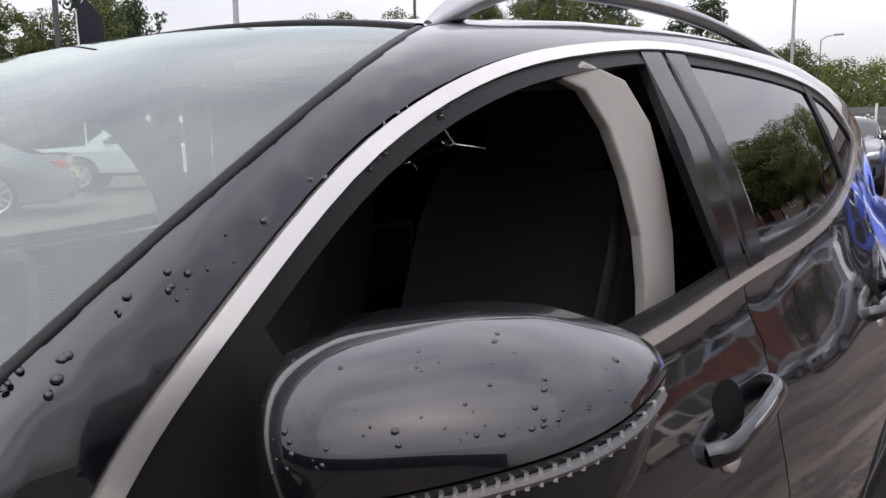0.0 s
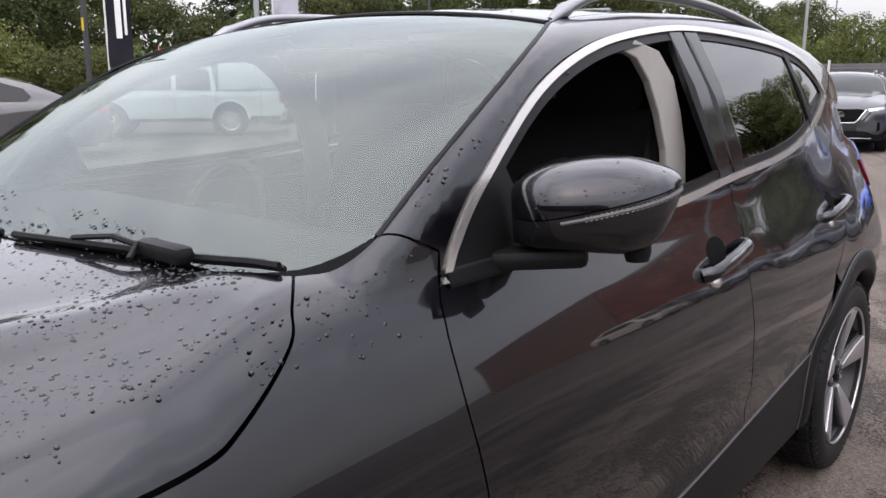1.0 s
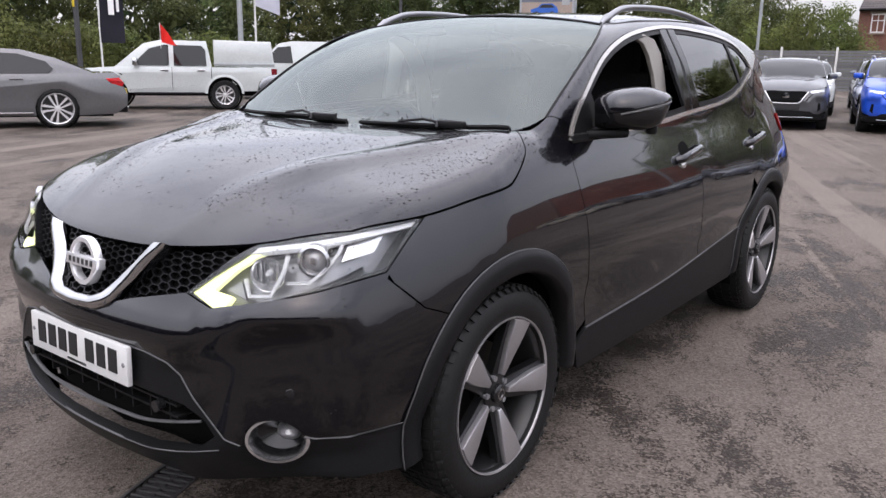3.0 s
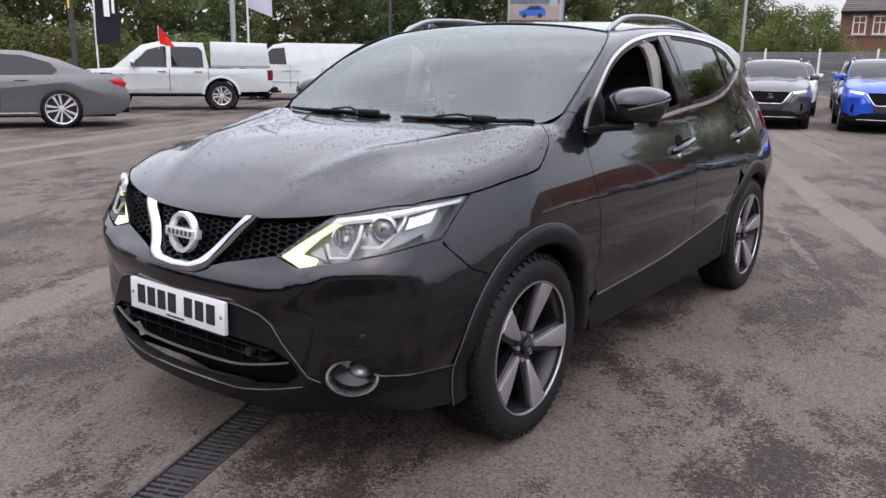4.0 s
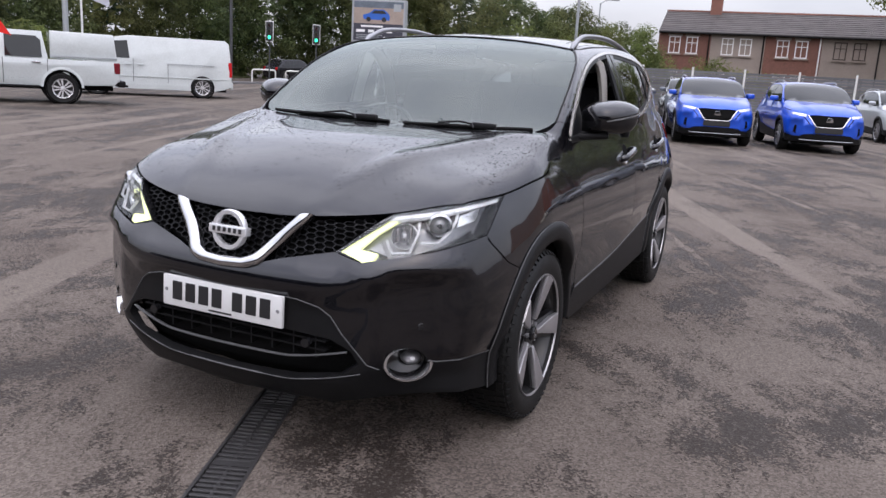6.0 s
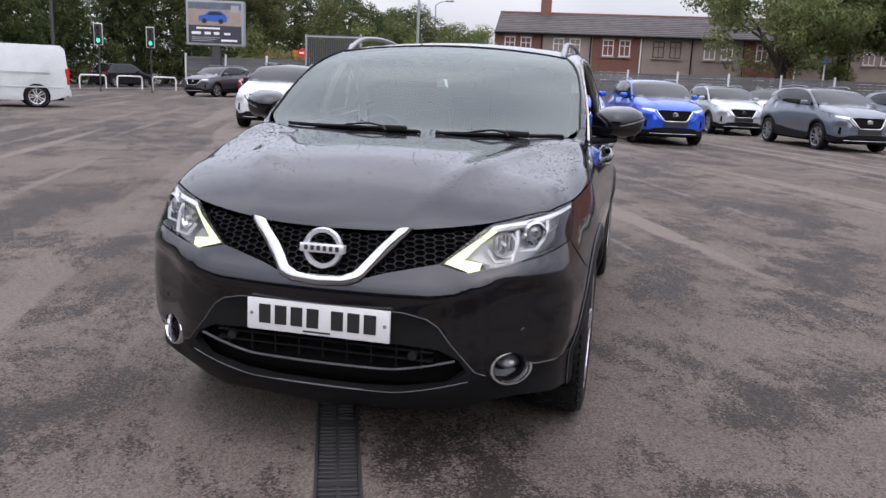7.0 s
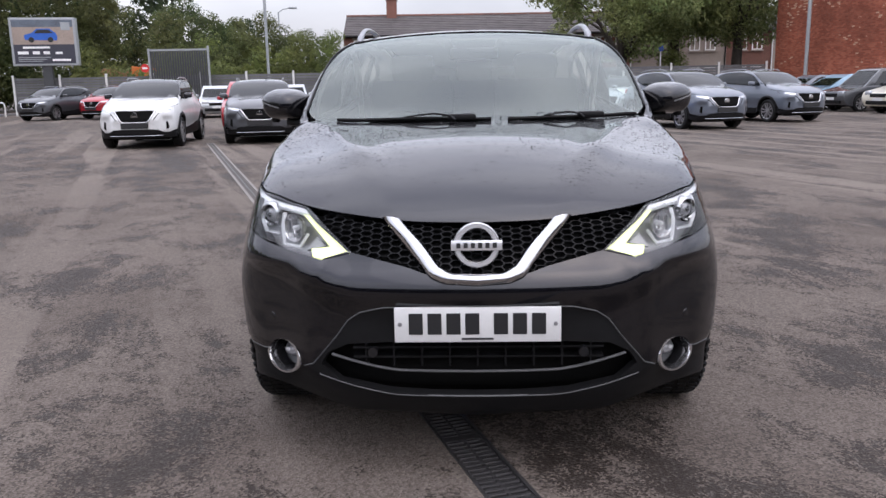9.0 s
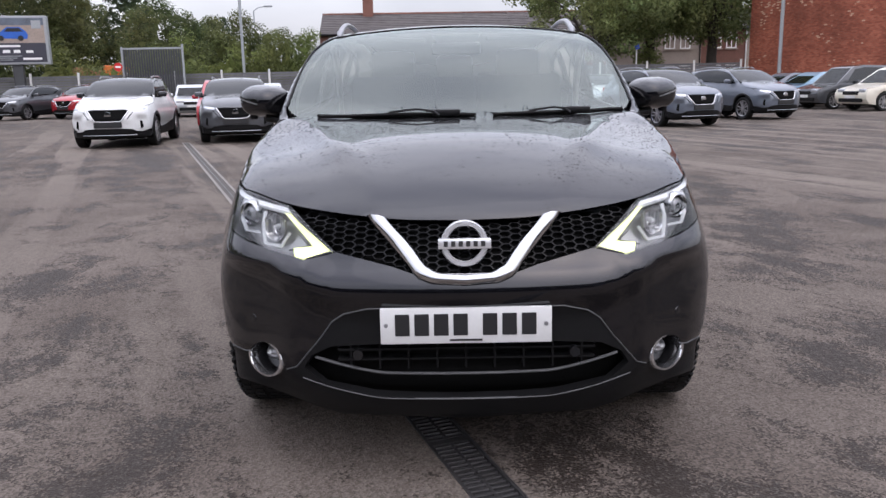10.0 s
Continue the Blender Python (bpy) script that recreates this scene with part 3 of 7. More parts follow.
# nose
V_OUT = [(.298, -2.1, .872), (.215, -2.16, .775), (.142, -2.19, .702), (.10, -2.2, .685), (0, -2.2, .679)]
V_IN = [(0, -2.2, .707), (.078, -2.2, .711), (.120, -2.19, .728), (.184, -2.16, .80), (.246, -2.1, .868)]
GRILLE_TOP = [tuple(p) for p in HOOD_FRONT[:17:2][::-1]]
FOG = np.array((.650, -2.04, .402))


def oval(c, a, b, n=28):
    return [np.array((c[0] + a * math.cos(2 * math.pi * i / n), c[1], c[2] + b * math.sin(2 * math.pi * i / n))) for i in range(n)]


def nose_snap(line):
    """Put (x, z) places onto the nose, so that their bearing is right."""
    line = np.array(line, float)
    o = np.column_stack([line[:, 0], np.full(len(line), -3.0), line[:, 2]])
    return list(cast(o, np.tile((0, 1.0, 0), (len(line), 1)), 0, 2, 300))


LOWER_SEAM = nose_snap([(0, 0, .612), (.30, 0, .603), (.375, 0, .583), (.415, 0, .555), (.455, 0, .50), (.54, 0, .398), (.575, 0, .384)])
fog_hole = nose_snap(oval(FOG, .062, .054))
bumper_top = ([np.array((0, -2.2, .683)), np.array((.10, -2.2, .689)), np.array((.142, -2.19, .706))] + nose_snap([(.22, 0, .730), (.398, 0, .768)]) + LAMP_LOW[::-1][1:-9][::1]
              + [np.array((.824, -1.80, .816)), np.array((.86, -1.700, .720))])
seam_out = nose_snap([(.575, 0, .384), (.60, 0, .388)]) + nose_snap(oval(FOG, .064, .056)[12:0:-1]) + nose_snap([(.735, 0, .41)]) + [np.array((.80, -1.93, .41)), np.array((.827, -1.745, .40))]
bumper = both_sides(bumper_top + arch(ARCH_F, 47, 14) + seam_out[::-1] + LOWER_SEAM[::-1][1:])
panel("front_bumper", "nose", bumper, M_BLACK, hero, gap=.0015, step=.03)
MOUTH = nose_snap([(0, 0, .492), (.25, 0, .49), (.42, 0, .474), (.487, 0, .44), (.512, 0, .40), (.45, 0, .352), (.29, 0, .318), (.15, 0, .311), (0, 0, .310)])
skirt = both_sides(LOWER_SEAM + seam_out[1:] + arch(ARCH_F, 6, -12)[1:] + [np.array((.80, -1.90, .272)), np.array((.70, -2.03, .248)), np.array((.4, -2.1, .228)), np.array((0, -2.12, .224))])
panel("lower_bumper", "nose", skirt, M_TRIM, hero, "satin black lower bumper with wide air intake", holes=[both_sides(MOUTH)[:-1], list(fog_hole), [p * (-1, 1, 1) for p in fog_hole]], gap=.0015, step=.03, rim=.03)
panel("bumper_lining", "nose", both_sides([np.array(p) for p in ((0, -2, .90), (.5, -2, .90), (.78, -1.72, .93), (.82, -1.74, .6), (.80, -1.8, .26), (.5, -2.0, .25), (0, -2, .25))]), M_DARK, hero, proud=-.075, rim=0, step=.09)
bead("nose", nose_snap([(x, 0, .395 + .25 * max(0, abs(x) - .25) ** 1.35 * 1.25) for x in np.linspace(-.475, .475, 41)]), .005, .002, M_EDGE, hero, "intake_bar", "thin bright bar across the air intake", depth=.010)
bead("nose", nose_snap([(x, 0, .308 + .30 * max(0, abs(x) - .25) ** 1.3) for x in np.linspace(-.52, .52, 41)]), .004, .002, M_EDGE, hero, "lip_strip")
for k, z in enumerate((.43, .462)):
    part("intake_slat", box(-.40, -2.165, z, .40, -2.115, z + .006), M_TRIM, hero)
for x in np.linspace(-.36, .36, 9):
    part("intake_slat", box(x - .003, -2.16, .40, x + .003, -2.11, .485), M_TRIM, hero)
for sx in (-1, 1):
    part("tow_cap", lathe([(0, -.004), (.016, -.004), (.016, .02)], 16, "Y"), M_GLOSSTRIM, hero, smooth=True).location = (sx * .335, -2.185, .455)
    part("parking_sensor", lathe([(0, -.004), (.012, -.003), (.015, 0), (.015, .02)], 18, "Y"), M_GLOSSTRIM, hero, smooth=True).matrix_local = Matrix.Translation(tuple(on_body("nose", np.array([(sx * .704, -2.04, .535)]), -.002)[0])) @ pose(0, 0, 0, 0, 0, sx * 40)

# honeycomb grille
grille_edge = both_sides(GRILLE_TOP[::-1] + [np.array((.398, -2.115, .772))] + nose_snap([(.22, 0, .734), (.10, 0, .70), (0, 0, .695)]))[:-1]


def honeycomb(edge):
    """Thin six-sided frames side by side, over a dark backing."""
    e = clean(shrink_loop(clean(to_plane("nose", edge)), .004))
    w, h = .046, .0185
    corner = np.array(((-1, 0), (-.5, 1), (.5, 1), (1, 0), (.5, -1), (-.5, -1))) * (w / 2, h / 2)
    flat = []
    for i in range(-28, 29):
        for j in range(-2, 15):
            c = np.array((i * .75 * w, .69 + (j + .5 * (i % 2)) * h))
            if inside(np.array([c]), e)[0]:
                flat.append([c + corner * k for k in (1.0, .87)])
    flat = np.array(flat)
    p = from_plane("nose", flat.reshape(-1, 2))
    n = grad(p[:, 0], p[:, 1], p[:, 2])
    top = (p - n * .020).reshape(-1, 2, 6, 3)
    low = (p - n * .036).reshape(-1, 2, 6, 3)
    v, f = [], []
    for a, b in zip(top, low):
        k = len(v)
        v += list(a[0]) + list(a[1]) + list(b[1])
        for q in range(6):
            r = (q + 1) % 6
            f += [(k + q, k + r, k + 6 + r, k + 6 + q), (k + 6 + q, k + 6 + r, k + 12 + r, k + 12 + q)]
    return mesh_object("grille_mesh", v, f, M_GRILLE, hero, "black honeycomb grille", smooth=False)


honeycomb(grille_edge)
panel("grille_backing", "nose", grille_edge, M_DARK, hero, gap=.001, proud=-.040, rim=0, step=.06)


def along(pts, n):
    pts = np.array(pts, float)
    d = np.r_[0, np.cumsum(np.linalg.norm(np.diff(pts, axis=0), axis=1))]
    return np.column_stack([np.interp(np.linspace(0, d[-1], n), d, pts[:, k]) for k in range(3)])


def grille_v():
    """Rounded chrome bar swept down, across and up again."""
    half_out, half_in = along(V_OUT, 26), along(V_IN if V_IN[0][0] > V_IN[-1][0] else V_IN[::-1], 26)
    outer = np.vstack([half_out, (half_out * (-1, 1, 1))[::-1][1:]])
    inner = np.vstack([half_in, (half_in * (-1, 1, 1))[::-1][1:]])
    prof = ((0.0, -.03), (0.0, .006), (.10, .015), (.32, .021), (.60, .021), (.86, .013), (1.0, .002), (1.0, -.03))
    rows = []
    for a, b in zip(outer, inner):
        base = on_body("nose", np.array([a + (b - a) * (1.24 * s - .12) for s, _ in prof]))
        nn = grad(base[:, 0], base[:, 1], base[:, 2])
        rows.append(base + nn * np.array([[l] for _, l in prof]))
    k = len(prof)
    v = np.vstack(rows)
    f = [(i * k + j, i * k + j + 1, (i + 1) * k + j + 1, (i + 1) * k + j) for i in range(len(rows) - 1) for j in range(k - 1)]
    f += [tuple(range(k)), tuple(range((len(rows) - 1) * k, len(rows) * k))[::-1]]
    o = mesh_object("grille_bar", v, f, M_CHROME, hero, "bright chrome V-shaped grille bar")
    o.data.set_sharp_from_angle(angle=radians(50))
    return o


grille_v()

# badge: a ring with a plain bar
badge = part("badge", lathe([(.052, -.006), (.055, -.012), (.068, -.012), (.072, -.004), (.070, .012), (.054, .012)], 48, "Y", True), M_BADGE, hero, "chrome ring badge with a plain bar", smooth=True)
badge.matrix_local = pose(0, -2.165, .797, -6)
part("badge_bar", box(-.080, -.016, -.016, .080, .015, .016, .003), M_BADGE, badge, smooth=True)
for k in range(6):
    part("badge_bar_mark", box(-.063 + k * .0225, -.0172, -.0085, -.050 + k * .0225, -.014, .0085, .001), M_INK, badge)

# number plate with plain bars
plate = part("number_plate", box(-.26, -.008, -.0555, .26, .008, .0555, .003), M_WHITEPLATE, hero, "white number plate with dark plain bars", smooth=True)
plate.matrix_local = pose(0, -2.208, .553, -2)
for k in range(7):
    x = -.193 + k * .059 + (.030 if k > 3 else 0)
    part("plate_bar", box(x - .022, -.0105, -.030, x + .022, -.007, .038, .002), M_INK, plate)
part("plate_bar", box(-.05, -.0105, -.047, .05, -.007, -.041, .001), M_INK, plate)
part("plate_holder", box(-.24, .006, -.05, .24, .06, .05), M_DARK, hero).matrix_local = plate.matrix_local
for sx in (-1, 1):
    part("plate_screw", lathe([(0, -.0108), (.006, -.0105), (.007, -.008)], 12, "Y"), M_LAMPGREY, plate, smooth=True).location = (sx * .243, 0, .003)

# fog lamps
for sx in (-1, 1):
    c = FOG * (sx, 1, 1)
    at = nose_snap([(FOG[0], 0, FOG[2])])[0]
    m = Matrix.Translation((at[0] * sx, at[1] + .010, at[2])) @ pose(0, 0, 0, -4, 0, sx * 38)
    f = part("fog_lamp", lathe([(.065, -.008), (.068, -.015), (.076, -.014), (.079, -.004), (.076, .02), (.064, .02)], 44, "Y", True), M_RING, hero, "round fog lamp in a chrome ring", smooth=True)
    f.matrix_local = m @ Matrix.Diagonal((1.10, 1, .80, 1))
    part("fog_recess", lathe([(.066, -.002), (.060, .05), (0, .07)], 32, "Y"), M_GLOSSTRIM, f, smooth=True)
    part("fog_bulb_glass", lathe([(0, -.012), (.018, -.007), (.030, .008), (.034, .04)], 28, "Y"), M_LAMPGREY, f, smooth=True).location = (sx * .020, .036, .006)
    part("fog_bulb", lathe([(0, -.008), (.008, -.005), (.010, .006)], 14, "Y"), M_LAMPWHITE, f, smooth=True).location = (sx * .020, .028, .010)

# headlamps
for sx in (1, -1):
    lamp_line = [p * (sx, 1, 1) for p in LAMP_TOP[:-1] + LAMP_LOW[:-1]]
    lamp = panel("headlamp", "nose", lamp_line, M_LAMPGREY, hero, "clear wrap-around headlamp with lit daytime strip", gap=.006, proud=-.062, rim=0, step=.03)
    wall = panel("lamp_surround", "nose", lamp_line, M_GLOSSTRIM, lamp, gap=.002, proud=-.001, rim=.06, step=.03,
                 holes=[list(from_plane("nose", shrink_loop(clean(to_plane("nose", lamp_line)), .010)))])
    lens = panel("lamp_lens", "nose", lamp_line, M_LENS, lamp, gap=.003, proud=.001, rim=0, step=.03)
    lens.visible_shadow = False
    flip = np.array((sx, 1, 1))
    def strip(pts, width, mat, name, lift, d=.02):
        return bead("nose", [np.array(p) * flip for p in pts], width, lift, mat, lamp, name, depth=d)
    blade = nose_snap([(.413, 0, .771), (.475, 0, .828), (.540, 0, .886), (.585, 0, .893), (.530, 0, .838), (.476, 0, .785), (.540, 0, .779), (.532, 0, .758), (.496, 0, .750), (.455, 0, .759)])
    panel("daytime_strip", "nose", [p * flip for p in blade], M_DRL, lamp, "lit yellow-white daytime light", gap=0, proud=-.010, rim=.016, step=.03)
    amber = nose_snap([(.50, 0, .792), (.535, 0, .815), (.565, 0, .782)])
    panel("corner_reflector", "nose", [p * flip for p in amber], M_LAMPGREY, lamp, gap=0, proud=-.030, rim=.01, step=.03)
    strip(crv((.548, -2.02, .886), (.62, -1.965, .901), (.735, -1.865, .921), (.80, -1.66, .940)), .015, M_LAMPWHITE, "top_strip", -.006)
    strip(crv((.60, -2.05, .765), (.68, -2.0, .790), (.76, -1.93, .818), (.80, -1.85, .845)), .018, M_GLOSSTRIM, "lower_shadow_strip", -.024, .03)
    for x, y, z, r, bowl in ((.604, -2.012, .832, .043, True), (.697, -1.942, .868, .039, False)):
        m = Matrix.Translation((x * sx, y, z)) @ pose(0, 0, 0, 0, 0, sx * 32)
        if bowl:
            ring = part("reflector_bowl", lathe([(r * 1.06, -.006), (r, -.004), (r * .85, .016), (r * .5, .034), (0, .04)], 28, "Y"), M_REFLECTOR, lamp, "bright stepped reflector bowl", smooth=True)
            part("bulb", lathe([(0, -.006), (.006, -.004), (.008, .006), (.008, .036)], 14, "Y"), M_LAMPWHITE, ring, smooth=True)
            for k in range(7):
                part("reflector_facet", box(-r * .9 + k * r * .26, .004 + .02 * (1 - abs(k - 3) / 3), -r * .55, -r * .72 + k * r * .26, .012 + .02 * (1 - abs(k - 3) / 3), r * .55, .002), M_REFLECTOR if k % 2 else M_LAMPGREY, ring)
        else:
            ring = part("projector_ring", lathe([(r * .80, -.004), (r * .92, -.010), (r * 1.10, -.004), (r * 1.10, .045), (r * .72, .045)], 36, "Y"), M_CHROME, lamp, smooth=True)
            part("projector_lens", lathe([(0, -.010), (r * .3, -.008), (r * .6, 0), (r * .82, .020)], 28, "Y"), M_LAMPGREY, ring, "clear round projector lens", smooth=True)
            part("lens_core", lathe([(0, -.0115), (r * .18, -.011), (r * .34, -.006)], 20, "Y"), M_GLOSSTRIM, ring, smooth=True)
        ring.matrix_local = m
    # chrome lines round bowl and projector, their bright reflection painted plain white
    for cx, cz, r, line in ((.604, .832, .043, ((.95, 1.3), (1.10, .3), (.80, -.98), (-.50, -1.10), (-1.12, -.25))), (.697, .868, .039, ((1.05, 1.2), (1.22, .6), (1.0, -.45), (.45, -1.2), (-.85, -1.25)))):
        strip([p for p in nose_snap([(cx + dx * r, 0, cz + dz * r) for dx, dz in line])], .0085, M_LAMPWHITE, "light_guide", -.018, .018)
    patch = nose_snap([(.748, 0, .915), (.785, 0, .925), (.790, 0, .885), (.758, 0, .872)])
    panel("side_reflector", "nose", [p * flip for p in patch], M_REFLECTOR, lamp, gap=0, proud=-.028, rim=.01, step=.03)

# wipers
for x0, x1, y0, y1, cap in ((.70, .14, -1.062, -1.178, 4), (.07, -.60, -1.178, -1.10, 2)):
    line = on_body("top", np.array([(x0 + (x1 - x0) * t, y0 + (y1 - y0) * t, 1.2) for t in np.linspace(0, 1, 12)]), .010)
    w = part("wiper", tube(line, .0055, 6, squash=1.3), M_TRIM, hero)
    part("wiper_blade", tube([p + np.array((0, .010, -.006)) for p in line], .0035, 5, squash=1.5), M_RUBBER, w)
    c = line[cap]
    part("wiper_arm", tube([c + np.array((-.03, -.045, -.004)), c + np.array((-.05, -.02, .012)), line[cap + 2] + np.array((0, -.008, .020)), line[cap + 4] + np.array((0, 0, .008))], .0055, 6, squash=.9), M_TRIM, w)
    part("wiper_hinge", box(c[0] - .058, c[1] - .022, c[2] - .008, c[0] + .058, c[1] + .012, c[2] + .020, .010), M_TRIM, w, smooth=True)

# door handles in their round cups
for y, z in ((.105, 1.0), (1.10, 1.015)):
    for sx in (1, -1):
        b = on_body("side", np.array([(.87, y, z)]))[0]
        m = Matrix.Translation((b[0] * sx, b[1], b[2])) @ pose(0, 0, 0, 0, -14 * sx, 0)
        h = part("door_handle", tube(crv((0.0, -.112, -.026), (.022 * sx, -.095, -.022), (.030 * sx, -.05, -.014), (.034 * sx, 0, -.007), (.032 * sx, .06, .001), (.026 * sx, .115, .007), (0.0, .138, .010), n=4), .013, 10, squash=1.3), M_BLACK, hero, smooth=True)
        h.matrix_local = m
        part("handle_strip", tube(crv((.022 * sx, -.105, -.022), (.038 * sx, -.05, -.010), (.043 * sx, .0, -.002), (.040 * sx, .06, .006), (.024 * sx, .125, .011), n=5), .0040, 8, squash=1.2), M_ALU, h, smooth=True)
        # nearly flat black disc: the hollow's shade is put into its colour
        part("handle_cup", lathe([(.052, -.003), (.050, .0025), (.044, .004), (0, .0035)], 28, "X"), M_DARK, h, smooth=True).matrix_local = pose(-.0035 * sx, -.012, .014, 0, -6 * sx, 0) @ Matrix.Diagonal((.6 * sx, 1.12, .8, 1))
        part("lock_cover", lathe([(0, .012), (.012, .011), (.019, .006), (.021, -.002)], 18, "X"), M_SATIN, h, smooth=True).matrix_local = pose(.004 * sx, -.062, -.048) @ Matrix.Diagonal((sx, 1.2, .8, 1))

# sills and wheel-arch cladding
panel("sill_cladding", "side", SILL + arch(ARCH_R, 22, 2, .455)[1:] + [np.array((.85, .87, .275)), np.array((.85, 0, .27)), np.array((.85, -.80, .27))] + arch(ARCH_F, 178, 169, .46)[:3], M_TRIM, hero, "satin black plastic sill", mirror=True, proud=.002)
bead("side", SILL, .005, .003, M_EDGE, hero, "sill_edge", mirror=True)


def arch_trim(centre, a0, a1, sx):
    angles = np.radians(np.linspace(a0, a1, 36))
    base = on_body("side", snap([(.88, centre[0] - .45 * math.cos(a), centre[1] + .45 * math.sin(a)) for a in angles]))
    prof = ((.458, -.004), (.456, .006), (.430, .014), (.396, .016), (.386, .010), (.383, -.05))
    v = [np.array((b[0] + lift, centre[0] - r * math.cos(a), centre[1] + r * math.sin(a))) * (sx, 1, 1) for a, b in zip(angles, base) for r, lift in prof]
    k = len(prof)
    f = [(i * k + j, i * k + j + 1, (i + 1) * k + j + 1, (i + 1) * k + j) for i in range(len(angles) - 1) for j in range(k - 1)]
    if sx < 0:
        f = [tuple(reversed(q)) for q in f]
    trim = mesh_object("arch_trim", v, f, M_TRIM, hero, "satin black plastic wheel-arch moulding")
    # pale grey bead stands in for the highlight along the moulding's rim
    rim_line = [np.array((b[0] + .003, centre[0] - .4585 * math.cos(a), centre[1] + .4585 * math.sin(a))) * (sx, 1, 1) for a, b in zip(angles, base)]
    part("arch_edge", tube(rim_line, .0022, 5), M_EDGE, trim, "thin pale line painting the highlight on the moulding's rim")
    return trim


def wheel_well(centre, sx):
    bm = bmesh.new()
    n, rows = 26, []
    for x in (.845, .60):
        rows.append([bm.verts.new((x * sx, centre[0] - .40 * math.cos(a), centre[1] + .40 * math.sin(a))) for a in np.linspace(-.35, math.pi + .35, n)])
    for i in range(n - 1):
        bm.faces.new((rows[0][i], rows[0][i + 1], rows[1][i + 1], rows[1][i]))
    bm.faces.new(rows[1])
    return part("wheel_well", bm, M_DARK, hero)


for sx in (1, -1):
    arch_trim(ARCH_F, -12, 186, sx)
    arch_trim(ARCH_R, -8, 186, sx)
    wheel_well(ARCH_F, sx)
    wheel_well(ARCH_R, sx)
# added black slab that keeps the intake dark inside
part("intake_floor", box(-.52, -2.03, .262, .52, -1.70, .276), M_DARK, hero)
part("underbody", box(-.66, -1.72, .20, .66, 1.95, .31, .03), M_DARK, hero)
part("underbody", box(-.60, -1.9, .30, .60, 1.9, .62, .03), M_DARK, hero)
# added black box that darkens the gap behind sill and arch joints
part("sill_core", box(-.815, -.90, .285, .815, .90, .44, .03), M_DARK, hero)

# roof rails
for sx in (1, -1):
    pts = [(.604, -.262, 1.520), (.602, -.17, 1.558), (.598, -.03, 1.592), (.603, .25, 1.606), (.607, .5, 1.602), (.606, .75, 1.582), (.600, 1.02, 1.551), (.588, 1.25, 1.518), (.575, 1.40, 1.485)]
    line = [p * (sx, 1, 1) for p in crv(*pts)]
    part("roof_rail", tube(line, .0145, 10, squash=.9, taper=lambda t: min(1.3, .55 + 9 * t) if t < .1 else 1.0), M_ALU, hero, "silver roof rail", smooth=True)

bead("nose", LOWER_SEAM, .004, .003, M_EDGE, hero, "bumper_edge", mirror=True)
bead("nose", seam_out[-4:], .004, .003, M_EDGE, hero, "bumper_edge", mirror=True)

